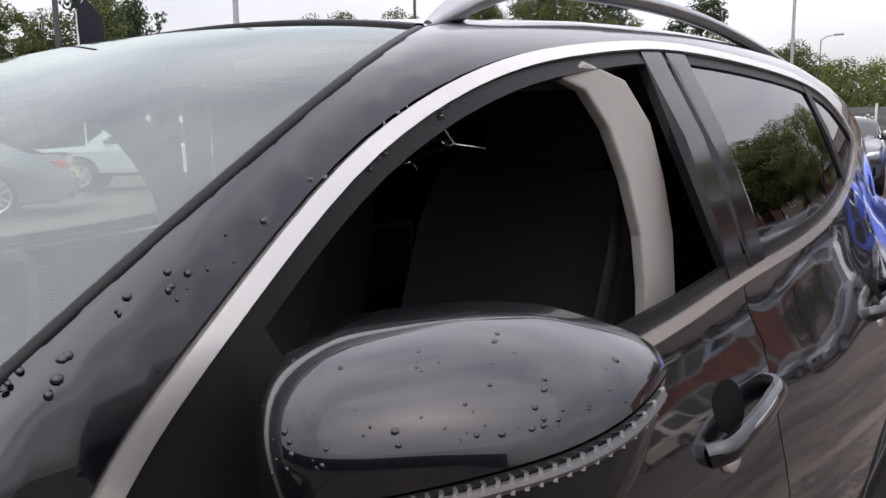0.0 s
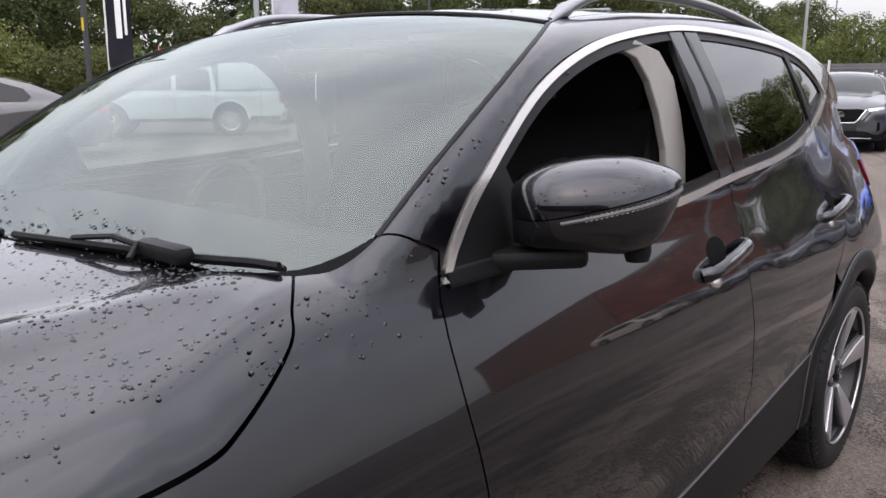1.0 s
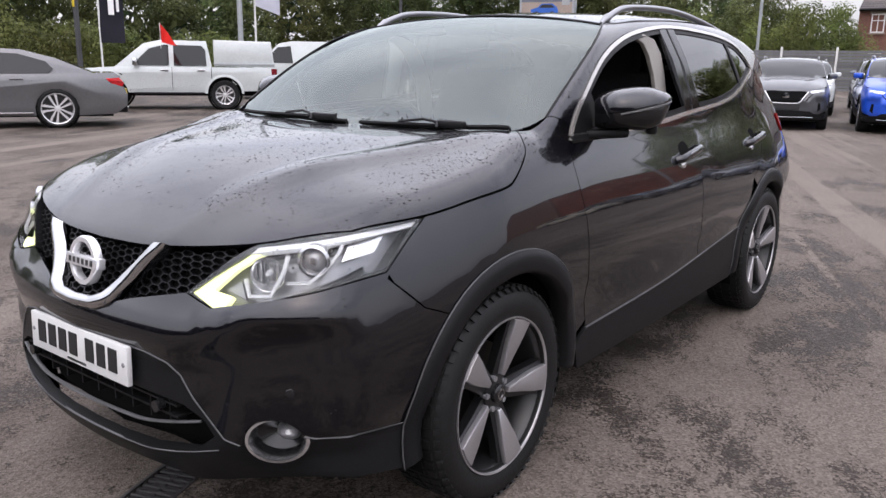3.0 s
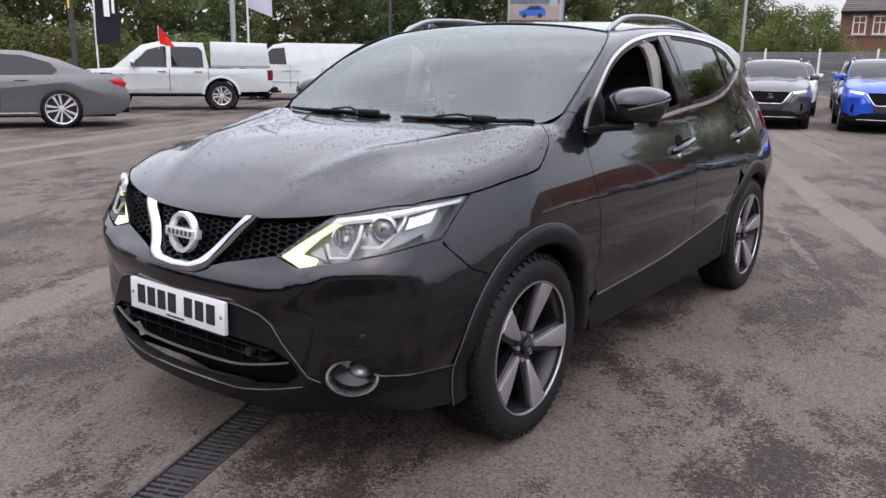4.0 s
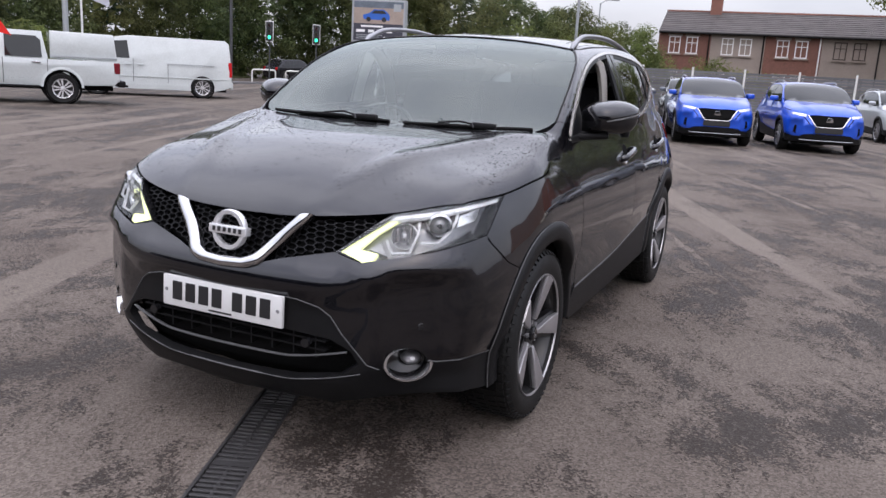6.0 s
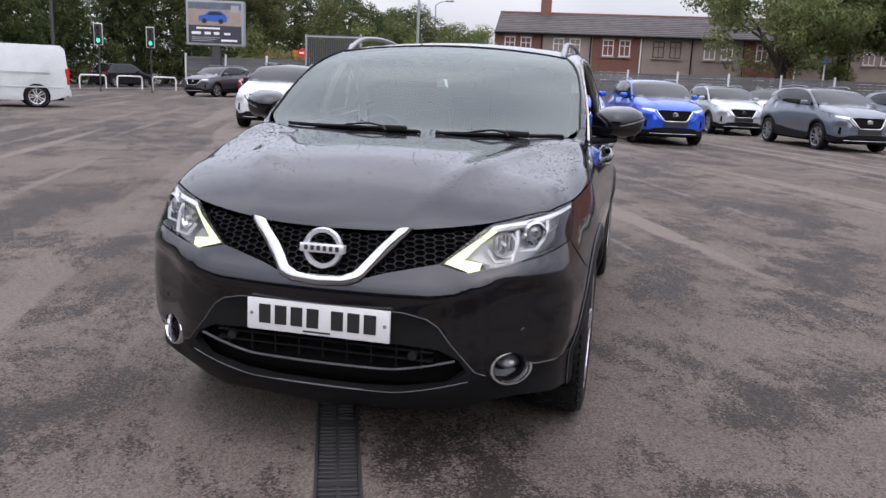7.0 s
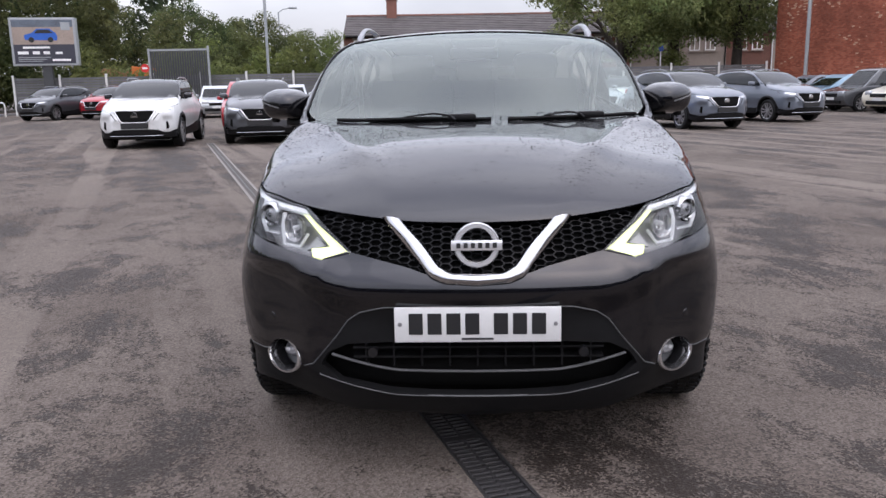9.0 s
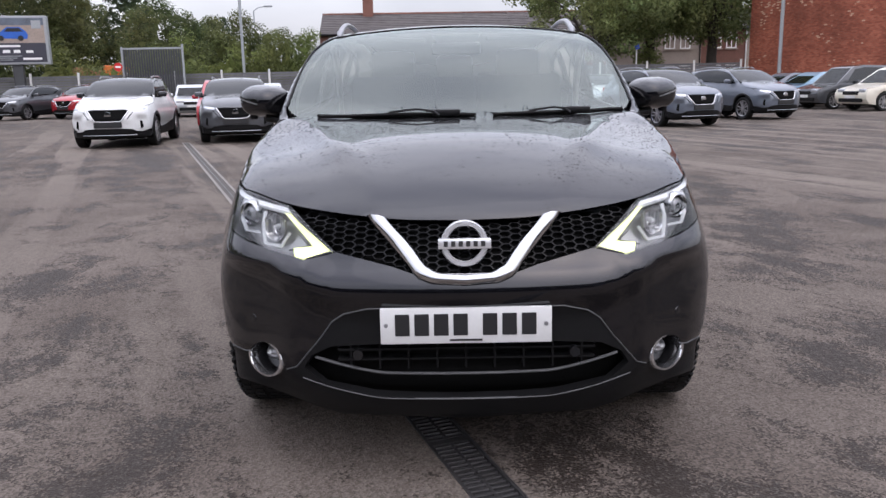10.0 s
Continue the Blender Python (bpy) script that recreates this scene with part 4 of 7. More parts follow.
# wheels


def spoke_wheel(parent, sx, name="wheel"):
    """A wheel that faces +x before it is turned; origin at its hub."""
    w = new(name)
    w.parent = parent
    tyre = lathe([(.232, -.095), (.262, -.108), (.300, -.112), (.330, -.100), (.343, -.080), (.347, -.045), (.347, .045), (.343, .080), (.330, .100), (.300, .112), (.268, .108), (.244, .098), (.238, .06), (.238, -.06)], 72, "X", True)
    part("tyre", tyre, M_RUBBER, w, "black road tyre", smooth=True)
    tread = bmesh.new()
    for i in range(60):
        a = 2 * math.pi * i / 60
        for side in (-1, 1):
            for k, (x0, x1, r, lift) in enumerate(((.086, .103, .336, .006), (.05, .079, .3475, .004), (.008, .040, .3475, .004))):
                m = Matrix.Rotation(a + (.02 * k), 4, "X") @ Matrix.Translation((side * (x0 + x1) / 2, 0, r))
                if k == 0:
                    m = m @ Matrix.Rotation(side * .75, 4, "Y")
                bmesh.ops.create_cube(tread, size=1, matrix=m @ Matrix.Diagonal((x1 - x0, .024 if k else .018, lift * 2, 1)))
    part("tread", tread, M_RUBBER, w)
    part("rim_barrel", lathe([(.244, .098), (.248, .104), (.250, .098), (.242, .085), (.230, .07), (.224, -.09), (.236, -.097)], 56, "X"), M_ALLOYDARK, w, smooth=True)
    part("rim_lip", lathe([(.2535, .097), (.2515, .1065), (.247, .105), (.2455, .100)], 56, "X"), M_ALLOY, w, "machined silver rim edge", smooth=True)
    part("brake_disc", lathe([(.05, .0), (.152, .0), (.152, -.024), (.05, -.024)], 40, "X"), M_STEEL, w, smooth=True)
    for i in range(5):
        r = Matrix.Rotation(2 * math.pi * i / 5 + .22, 4, "X")
        face = bmesh.new()
        # broad blade, widest two thirds out, leaning to one side
        out = [(-.008, .060), (-.026, .115), (-.044, .175), (-.054, .238), (-.01, .2445), (.034, .241), (.030, .19), (.018, .12), (.010, .060)]
        prism([(a, b) for a, b in out], .022, "X", .056, face, .004)
        for v in face.verts:
            v.co.x += (v.co.z - .05) * .16
        s = part("spoke", face, M_ALLOY, w, "broad machined silver spoke", smooth=True)
        s.matrix_local = r
        back = bmesh.new()
        prism([(-.034, .045), (-.056, .16), (-.070, .232), (.052, .232), (.040, .15), (.032, .045)], .03, "X", .030, back)
        for v in back.verts:
            v.co.x += (v.co.z - .05) * .15
        part("spoke_pocket", back, M_ALLOYDARK, s)
        part("wheel_nut", lathe([(0, .075), (.009, .075), (.010, .05)], 10, "X"), M_LAMPGREY, w).matrix_local = Matrix.Rotation(2 * math.pi * i / 5 + .85, 4, "X") @ pose(0, 0, .052)
    part("hub_cap", lathe([(0, .088), (.024, .087), (.030, .082), (.032, .05)], 28, "X"), M_GLOSSTRIM, w, smooth=True)
    part("hub_badge", lathe([(.013, .087), (.013, .0895), (.018, .0895), (.018, .087)], 24, "X"), M_CHROME, w, smooth=True)
    part("hub_face", lathe([(.03, .07), (.058, .066), (.062, .04)], 30, "X"), M_ALLOYDARK, w, smooth=True)
    return w


WHEEL_R = .347
w0 = spoke_wheel(hero, 1)
w0.matrix_local = pose(.782, -1.322, WHEEL_R, -36)
for x, y, a, turn in ((.782, 1.322, -20, 0), (-.782, -1.322, 50, 180), (-.782, 1.322, 10, 180)):
    o = copy_thing(w0, pose(0, 0, 0))
    o.parent = hero
    o.matrix_local = pose(x, y, WHEEL_R) @ pose(0, 0, 0, 0, 0, turn) @ pose(0, 0, 0, a)

# door mirrors


MIRROR_HALF = .133
mirror_top = curve((-1, .034), (-.94, .048), (-.80, .062), (-.45, .078), (0, .082), (.35, .079), (.72, .064), (.94, .049), (1, .040))
mirror_low = curve((-1, -.054), (-.85, -.058), (-.45, -.061), (0, -.069), (.35, -.073), (.62, -.060), (.85, -.022), (1, .026))
mirror_seam = curve((-1, -.006), (0, .012), (1, .034))


def mirror_front(u, z):
    """How far the shell stands forward at a place across its face."""
    top, low = float(mirror_top(u)), float(mirror_low(u))
    w = min(abs((z - (top + low) / 2) / max((top - low) / 2, 1e-4)), 1)
    return -.112 * (1 - .16 * u) * (1 - .82 * abs(u) ** 5) * (1 - w ** 2.6) ** (1 / 2.2) + .014 * u * u


def mirror_skin(upper):
    """The upper cap or the lower bowl of the left door mirror, lofted from end to end."""
    bm = bmesh.new()
    rows = []
    for u in np.sin(np.linspace(-math.pi / 2, math.pi / 2, 31)):
        top, low, seam = float(mirror_top(u)), float(mirror_low(u)), float(mirror_seam(u))
        seam = min(max(seam, low + .002), top - .002)
        hi, lo = (top, seam + .0012) if upper else (seam - .0012, low)
        k = np.linspace(0, 1, 15)
        k = np.sin(k * math.pi / 2) if not upper else 1 - np.cos(k * math.pi / 2)
        row = [(u * MIRROR_HALF, .022, hi)] + [(u * MIRROR_HALF, mirror_front(u, hi + (lo - hi) * t) + (0 if upper else .002), hi + (lo - hi) * t) for t in k] + [(u * MIRROR_HALF, .022, lo)]
        rows.append([bm.verts.new(p) for p in row])
    for a, b in zip(rows, rows[1:]):
        for i in range(len(a) - 1):
            bm.faces.new((a[i], a[i + 1], b[i + 1], b[i]))
        bm.faces.new((a[-1], a[0], b[0], b[-1]))
    bm.faces.new(rows[0][::-1])
    bm.faces.new(rows[-1])
    bmesh.ops.recalc_face_normals(bm, faces=bm.faces[:])
    return bm


mir = part("door_mirror", mirror_skin(True), M_BLACK, hero, "glossy black door mirror with indicator strip", smooth=True)
mir.data.set_sharp_from_angle(angle=radians(48))
MIRROR_AT = pose(.926, -.612, 1.203, 0, -4, 32)
mir.matrix_local = MIRROR_AT
part("mirror_base", mirror_skin(False), M_GLOSSTRIM, mir, smooth=True).data.set_sharp_from_angle(angle=radians(48))
ind = [(u * MIRROR_HALF, mirror_front(u, float(mirror_seam(u)) - .0085) - .0006, float(mirror_seam(u)) - .0085) for u in np.linspace(-.42, .97, 26)]
for p in ind[5::1]:
    part("indicator_tick", box(p[0] - .0012, p[1] - .0022, p[2] - .0040, p[0] + .0012, p[1] + .004, p[2] + .0040), M_REFLECTOR, mir)
part("indicator", tube(ind, .0030, 6, squash=1.1), M_EDGE, mir, "clear indicator strip")
part("mirror_foot", box(-.185, -.030, -.094, -.015, .035, -.060, .013), M_TRIM, mir, smooth=True)
part("camera_pod", lathe([(0, -.016), (.018, -.014), (.022, 0), (.022, .02)], 20, "Z"), M_TRIM, mir, smooth=True).location = (.060, -.02, -.070)
glassm = lathe([(0, .021), (.06, .021), (.064, .018)], 30, "Y")
part("mirror_glass", glassm, M_CHROME, mir, smooth=True).matrix_local = pose(0, .003, .006) @ Matrix.Diagonal((1.5, 1, .8, 1))
m2 = copy_thing(mir, pose(0, 0, 0))
m2.parent = hero
m2.matrix_basis = Matrix.Diagonal((-1, 1, 1, 1)) @ MIRROR_AT

# cabin
def seat(x, y, wide=.50):
    s = part("seat", box(x - wide / 2, y - .25, .58, x + wide / 2, y + .27, .78, .05), M_CLOTH, hero, "dark cloth car seat", smooth=True)
    b = prism([(y + .19, .72), (y + .12, .80), (y + .27, 1.22), (y + .34, 1.32), (y + .42, 1.30), (y + .40, 1.1), (y + .30, .72)], wide, "X", x - wide / 2, None, .03)
    part("backrest", b, M_CLOTH, s, smooth=True)
    h = box(x - .13, y + .335, 1.31, x + .13, y + .43, 1.47, .035)
    part("headrest", h, M_CLOTH, s, smooth=True)
    return s


seat(.37, -.02)
seat(-.37, -.02)
seat(0, .95, 1.25)
dash = prism([(-1.12, .75), (-1.12, 1.08), (-.95, 1.115), (-.62, 1.09), (-.55, 1.03), (-.60, .9), (-.62, .75)], 1.46, "X", -.73, None, .02)
part("dashboard", dash, M_DASH, hero, smooth=True)
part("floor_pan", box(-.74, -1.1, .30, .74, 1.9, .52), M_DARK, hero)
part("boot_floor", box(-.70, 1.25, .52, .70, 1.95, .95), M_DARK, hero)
sw = lathe([(.165, -.012), (.172, 0), (.183, .0), (.190, -.012), (.183, -.024), (.172, -.024)], 40, "Y", True)
wheel_rim = part("steering_wheel", sw, M_DASH, hero, "dark steering wheel", smooth=True)
wheel_rim.matrix_local = pose(-.37, -.42, 1.0, -24)
part("steering_boss", box(-.07, -.03, -.06, .07, .0, .06, .02), M_DASH, wheel_rim, smooth=True)
part("steering_spoke", box(-.17, -.022, -.015, .17, -.006, .012, .005), M_DASH, wheel_rim)
panel("headlining", "top", both_sides([np.array((0, -.18, 1.5)), np.array((.55, -.2, 1.5)), np.array((.56, .5, 1.5)), np.array((.50, 1.6, 1.5)), np.array((0, 1.8, 1.5))]), M_CREAM, hero, proud=-.03, rim=0, step=.12)
for sx in (1, -1):
    part("pillar_trim", prism([(.27, .95), (.25, 1.135), (.235, 1.226), (.195, 1.319), (.14, 1.405), (.055, 1.465), (-.06, 1.485), (-.125, 1.462), (-.055, 1.446), (.012, 1.396), (.07, 1.322), (.118, 1.234), (.138, 1.146), (.15, .95)], .02, "X", .68 * sx, None, .004), M_CREAM, hero, "pale grey inner pillar trim").matrix_local = Matrix.Translation((0, 0, 0))
    part("door_card", box(.76 * sx - .03, -.86, .5, .76 * sx + .03, 1.2, 1.07, .02), M_DASH, hero)
    part("sun_visor", box(.34 * sx - .18, -.22, 1.49, .34 * sx + .18, -.06, 1.51, .006), M_CREAM, hero)
part("seat_belt", tube([(.655, .16, 1.40), (.64, .14, 1.2), (.60, .1, .9), (.56, .05, .7)], .018, 6, squash=.15), M_CLOTH, hero)
part("belt_tongue", box(.615, .112, 1.02, .645, .122, 1.06, .003), M_ALU, hero)
mirror_in = part("inside_mirror", box(-.125, -.39, 1.415, .125, -.345, 1.475, .015), M_TRIM, hero, smooth=True)
part("sensor_housing", prism([(-.13, 1.52), (.13, 1.52), (.075, 1.44), (-.075, 1.44)], .05, "Y", -.36), M_TRIM, hero)
part("rear_window", box(-.5, 1.80, 1.12, .5, 1.82, 1.42), M_TINT, hero).matrix_local = pose(0, 0.06, 0)
part("tailgate", prism([(2.02, .5), (2.05, .95), (1.98, 1.12), (1.94, 1.12), (1.98, .5)], 1.3, "X", -.65), M_BLACK, hero)
for sx in (1, -1):
    tl = panel("tail_lamp", "side", [np.array(p) for p in ((.78, 1.80, 1.10), (.72, 1.97, 1.06), (.72, 2.0, .95), (.78, 1.86, .98))], material("red_lamp", (.35, .01, .012), .15, 0, .05), hero, gap=0, proud=.006)
    if sx < 0:
        tl.data.transform(Matrix.Diagonal((-1, 1, 1, 1)))
        tl.data.flip_normals()


# rain drops that lie on bonnet, roof, glass and wings
def rain_drops():
    rnd = random.Random(4)
    groups = {"top": [], "side": []}
    while len(groups["top"]) < 4300:
        x, y = rnd.uniform(-.80, .80), rnd.uniform(-2.0, -1.08)
        thick = .25 + .75 * ((y + 2.0) / .92) ** 1.6
        crest = abs(abs(x) - (.28 + .375 * (y + 2.1)))
        if rnd.random() < thick * (.45 + .8 * math.exp(-(crest / .16) ** 2)) * (.5 + noise.noise((x * 5, y * 5, 0))):
            groups["top"].append((x, y, 1.1))
    for _ in range(260):
        groups["top"].append((rnd.uniform(-.55, .55), rnd.uniform(-.15, 1.2), 1.55))
    for _ in range(110):
        groups["side"].append((.8, rnd.uniform(-1.2, -.9), rnd.uniform(1.02, 1.16)))
    for _ in range(60):
        t = rnd.random()
        groups["side"].append((.76, -.93 + .6 * t + rnd.uniform(-.02, .06), 1.2 + .29 * t))
    verts, faces, normals = [], [], []
    cap = []
    for _ in range(70):
        u, k = rnd.uniform(-.85, .8), rnd.uniform(.25, .97)
        z = float(mirror_seam(u)) + (float(mirror_top(u)) - float(mirror_seam(u))) * k
        def skin(a, b):
            return MIRROR_AT @ Vector((a * MIRROR_HALF, mirror_front(a, b), b))
        c = skin(u, z)
        cap.append((c, -(skin(u + .01, z) - c).cross(skin(u, z - .0008) - c).normalized()))
    groups["cap"] = cap
    for kind, pts in groups.items():
        if kind == "cap":
            p, n = np.array([tuple(q[0]) for q in pts]), np.array([tuple(q[1]) for q in pts])
            n *= np.sign(n[:, 2:3] - n[:, 1:2])
        else:
            p = from_plane(kind, to_plane(kind, np.array(pts)))
            n = grad(p[:, 0], p[:, 1], p[:, 2])
        for c, k in zip(p, n):
            r = (.0011 + .0031 * rnd.random() ** 2.4) * (.6 if kind == "cap" else 1)
            u = np.cross(k, (0, 1, 0))
            u /= np.linalg.norm(u)
            v = np.cross(k, u)
            ph, sq = rnd.random() * 6, rnd.uniform(.7, 1.3)
            b = len(verts)
            for rr, h in ((1, .0), (.75, .2)):
                for i in range(7):
                    a = ph + 2 * math.pi * i / 7
                    d = u * math.cos(a) * sq + v * math.sin(a)
                    verts.append(c + d * r * rr + k * (r * h))
                    normals.append(d * rr + k * (.35 if h == 0 else .7))
            verts.append(c + k * r * .28)
            normals.append(k)
            for i in range(7):
                j = (i + 1) % 7
                faces += [(b + i, b + j, b + 7 + j, b + 7 + i), (b + 7 + i, b + 7 + j, b + 14)]
    ob = mesh_object("rain_drops", verts, faces, M_WATER, None, "", normals)
    tagged(ob, "small rain drops lying on the black bonnet and wings", "water drops", kind="stuff")


rain_drops()

# ---- ground ----


def asphalt_material():
    m = bpy.data.materials.new("worn_asphalt")
    m.use_nodes = True
    nt = m.node_tree
    p = nt.nodes["Principled BSDF"]
    L, N = nt.links.new, nt.nodes.new
    co = N("ShaderNodeTexCoord")

    along_drain = N("ShaderNodeMapping")
    along_drain.inputs["Rotation"].default_value = (0, 0, radians(-113))
    L(co.outputs["Object"], along_drain.inputs[0])

    def noise_at(scale, detail=6, rough=.55, stretch=None, dist=0.0, at=(0, 0, 0)):
        n = N("ShaderNodeTexNoise")
        n.inputs["Scale"].default_value, n.inputs["Detail"].default_value, n.inputs["Roughness"].default_value = scale, detail, rough
        n.inputs["Distortion"].default_value = dist
        mp = N("ShaderNodeMapping")
        mp.inputs["Scale"].default_value, mp.inputs["Location"].default_value = (*(stretch or (1, 1)), 1), at
        L(along_drain.outputs[0], mp.inputs[0])
        L(mp.outputs[0], n.inputs["Vector"])
        return n.outputs["Fac"]

    def ramp(v, a, b, lo=0.0, hi=1.0):
        r = N("ShaderNodeMapRange")
        r.inputs["From Min"].default_value, r.inputs["From Max"].default_value = a, b
        r.inputs["To Min"].default_value, r.inputs["To Max"].default_value = lo, hi
        L(v, r.inputs["Value"])
        return r.outputs[0]

    def math_node(op, a, b):
        q = N("ShaderNodeMath")
        q.operation = op
        for i, v in enumerate((a, b)):
            if isinstance(v, (int, float)):
                q.inputs[i].default_value = v
            else:
                L(v, q.inputs[i])
        return q.outputs[0]

    def blend(f, a, b):
        x = N("ShaderNodeMix")
        x.data_type = "RGBA"
        L(f, x.inputs["Factor"])
        for key, v in (("A", a), ("B", b)):
            if isinstance(v, tuple):
                x.inputs[key].default_value = (*v, 1)
            else:
                L(v, x.inputs[key])
        return x.outputs["Result"]

    base = blend(ramp(noise_at(.8, 8, .62), .34, .66), (.072, .0580, .0490), (.107, .0885, .0750))
    warp = N("ShaderNodeVectorMath")
    warp.operation = "ADD"
    wob = N("ShaderNodeTexNoise")
    wob.inputs["Scale"].default_value = 40
    half = N("ShaderNodeVectorMath")
    half.operation = "SCALE"
    half.inputs["Scale"].default_value = .02
    L(co.outputs["Object"], wob.inputs["Vector"])
    L(wob.outputs["Color"], half.inputs[0])
    L(co.outputs["Object"], warp.inputs[0])
    L(half.outputs[0], warp.inputs[1])
    grit = N("ShaderNodeTexVoronoi")
    grit.inputs["Scale"].default_value = 125
    L(warp.outputs[0], grit.inputs["Vector"])
    sep = N("ShaderNodeSeparateColor")
    L(grit.outputs["Color"], sep.inputs[0])
    hsv = N("ShaderNodeHueSaturation")
    L(base, hsv.inputs["Color"])
    L(ramp(sep.outputs[1], 0, 1, .55, 1.45), hsv.inputs["Value"])
    colour = hsv.outputs[0]
    # tan dust dragged along the driving lanes: broad bands, narrower wheel tracks, ragged at their edges
    ragged = math_node("MULTIPLY", math_node("SUBTRACT", noise_at(2.6, 9, .7), .5), .16)
    bands = ramp(math_node("ADD", noise_at(.34, 4, .5, (.07, 1.0)), ragged), .50, .60)
    tracks = ramp(math_node("ADD", noise_at(1.55, 3, .5, (.030, 1.0), at=(3, 1, 0)), ragged), .54, .60)
    region = ramp(noise_at(.085, 3, .5, (.6, 1), at=(7, 2, 0)), .33, .53)
    dust = math_node("MULTIPLY", math_node("MAXIMUM", math_node("MULTIPLY", bands, .34), tracks), region)
    colour = blend(math_node("MULTIPLY", dust, .80), colour, (.178, .151, .129))
    hsv2 = N("ShaderNodeHueSaturation")
    hsv2.inputs["Color"].default_value = (.138, .116, .099, 1)
    L(ramp(sep.outputs[1], 0, 1, .62, 1.38), hsv2.inputs["Value"])
    # pale worn film near the middle of the yard, broken by dark damp patches of bare stone
    film = ramp(noise_at(.42, 10, .66, at=(1, 5, 0)), .38, .54)
    colour = blend(math_node("MULTIPLY", film, .62), colour, hsv2.outputs[0])
    coarse = noise_at(1.35, 15, .76, (.62, 1.0), dist=.25)
    field = math_node("ADD", coarse, math_node("MULTIPLY", math_node("SUBTRACT", noise_at(13, 6, .75), .5), .16))
    broad = ramp(noise_at(.22, 4, .5, (.5, 1), at=(0, 9, 0)), .36, .62, -.070, .040)
    share = math_node("SUBTRACT", ramp(math_node("ADD", field, broad), .470, .570, .07, .96), math_node("MULTIPLY", dust, .75))
    bare = ramp(math_node("SUBTRACT", share, math_node("ADD", math_node("MULTIPLY", sep.outputs[0], .75), .08)), -.06, .08)
    stone = blend(ramp(sep.outputs[2], .80, .97), (.031, .0240, .0197), (.085, .074, .065))
    colour = blend(bare, colour, stone)
    damp = ramp(share, .3, .8)
    L(colour, p.inputs["Base Color"])
    L(ramp(damp, 0, 1, .85, .6), p.inputs["Roughness"])
    p.inputs["Specular IOR Level"].default_value = .16
    bump = N("ShaderNodeBump")
    bump.inputs["Strength"].default_value, bump.inputs["Distance"].default_value = .6, .006
    hgt = math_node("ADD", math_node("MULTIPLY", grit.outputs["Distance"], 1.0), noise_at(38, 5))
    L(hgt, bump.inputs["Height"])
    L(bump.outputs[0], p.inputs["Normal"])
    return m


M_ASPHALT = asphalt_material()
DRAIN_AT, DRAIN_DIR = Vector((-.082, -1.78, 0)), Vector((-.3565, .9343, 0))
DRAIN_YAW = math.degrees(math.atan2(-DRAIN_DIR.x, DRAIN_DIR.y))
DRAIN_FROM, DRAIN_TO, DRAIN_HALF = -9.0, 18.0, .083


def ground_sheet():
    """One flat sheet out to the horizon, with the drain's slot cut out."""
    bm = bmesh.new()
    r = pose(DRAIN_AT.x, DRAIN_AT.y, 0, 0, 0, DRAIN_YAW)
    inner = [bm.verts.new(r @ Vector((x, y, 0))) for x, y in ((-DRAIN_HALF, DRAIN_FROM), (DRAIN_HALF, DRAIN_FROM), (DRAIN_HALF, DRAIN_TO), (-DRAIN_HALF, DRAIN_TO))]
    outer = [bm.verts.new(r @ Vector((x, y, 0))) for x, y in ((-600, -500), (600, -500), (600, 700), (-600, 700))]
    for i in range(4):
        j = (i + 1) % 4
        bm.faces.new((outer[i], outer[j], inner[j], inner[i]))
    return bm


ground = tagged(part("ground", ground_sheet(), M_ASPHALT), "worn grey-brown asphalt car park with damp dark patches", "ground", kind="structure")
M_IRON = material("black_iron_grating", (.038, .036, .036), .5, .2, .3, 20, .2, 200)


M_DUSTY = material("dust_filled_grating", (.060, .052, .046), .85, 0, .35, 5, .4, 60)
M_POSTGREY_RAIL = material("dusty_rail", (.17, .155, .14), .8, 0, .3, 3)


def drain():
    d = tagged(new("drain_channel"), "long black iron drain grating set in the asphalt", "drain", kind="structure")
    d.matrix_world = pose(DRAIN_AT.x, DRAIN_AT.y, 0, 0, 0, DRAIN_YAW)
    part("channel", box(-DRAIN_HALF, DRAIN_FROM, -.16, DRAIN_HALF, DRAIN_TO, -.12), M_DARK, d)
    for x in (-DRAIN_HALF, DRAIN_HALF - .012):
        part("edge_rail", box(x, DRAIN_FROM, -.13, x + .012, 3.58, .003), M_IRON, d)
        part("edge_rail", box(x - .012, 3.58, -.13, x + .024, DRAIN_TO, .004), M_POSTGREY_RAIL, d, "dusty pale edge rail")
    bar = box(-DRAIN_HALF + .013, -.0085, -.03, DRAIN_HALF - .013, .0085, -.001, .003)
    me = bpy.data.meshes.new("bar")
    bar.to_mesh(me)
    me.materials.append(M_IRON)
    rest = bmesh.new()
    n = 0
    for k, y in enumerate(np.arange(DRAIN_FROM + .02, DRAIN_TO, .031)):
        wide = k % 16 == 0
        if -2.2 < y < 1.6 and n < 290 and not wide:
            o = new("bar", me)
            o.parent, o.location = d, (0, y, 0)
            n += 1
        elif y < 3.55:
            h = .018 if wide else .0095
            box(-DRAIN_HALF + .013, y - h, -.03, DRAIN_HALF - .013, y + h, -.001, 0, rest)
    far = part("far_bars", rest, M_IRON, d)
    far["kind"] = "stuff"
    part("dusty_cover", box(-DRAIN_HALF + .014, 3.6, -.03, DRAIN_HALF - .014, DRAIN_TO, -.004), M_DUSTY, d)
    part("middle_rib", box(-.006, DRAIN_FROM, -.04, .006, DRAIN_TO, -.002), M_IRON, d)


drain()
M_GRASS = material("rough_grass", (.075, .085, .03), .9, 0, .35, 1.5, .6, 25)
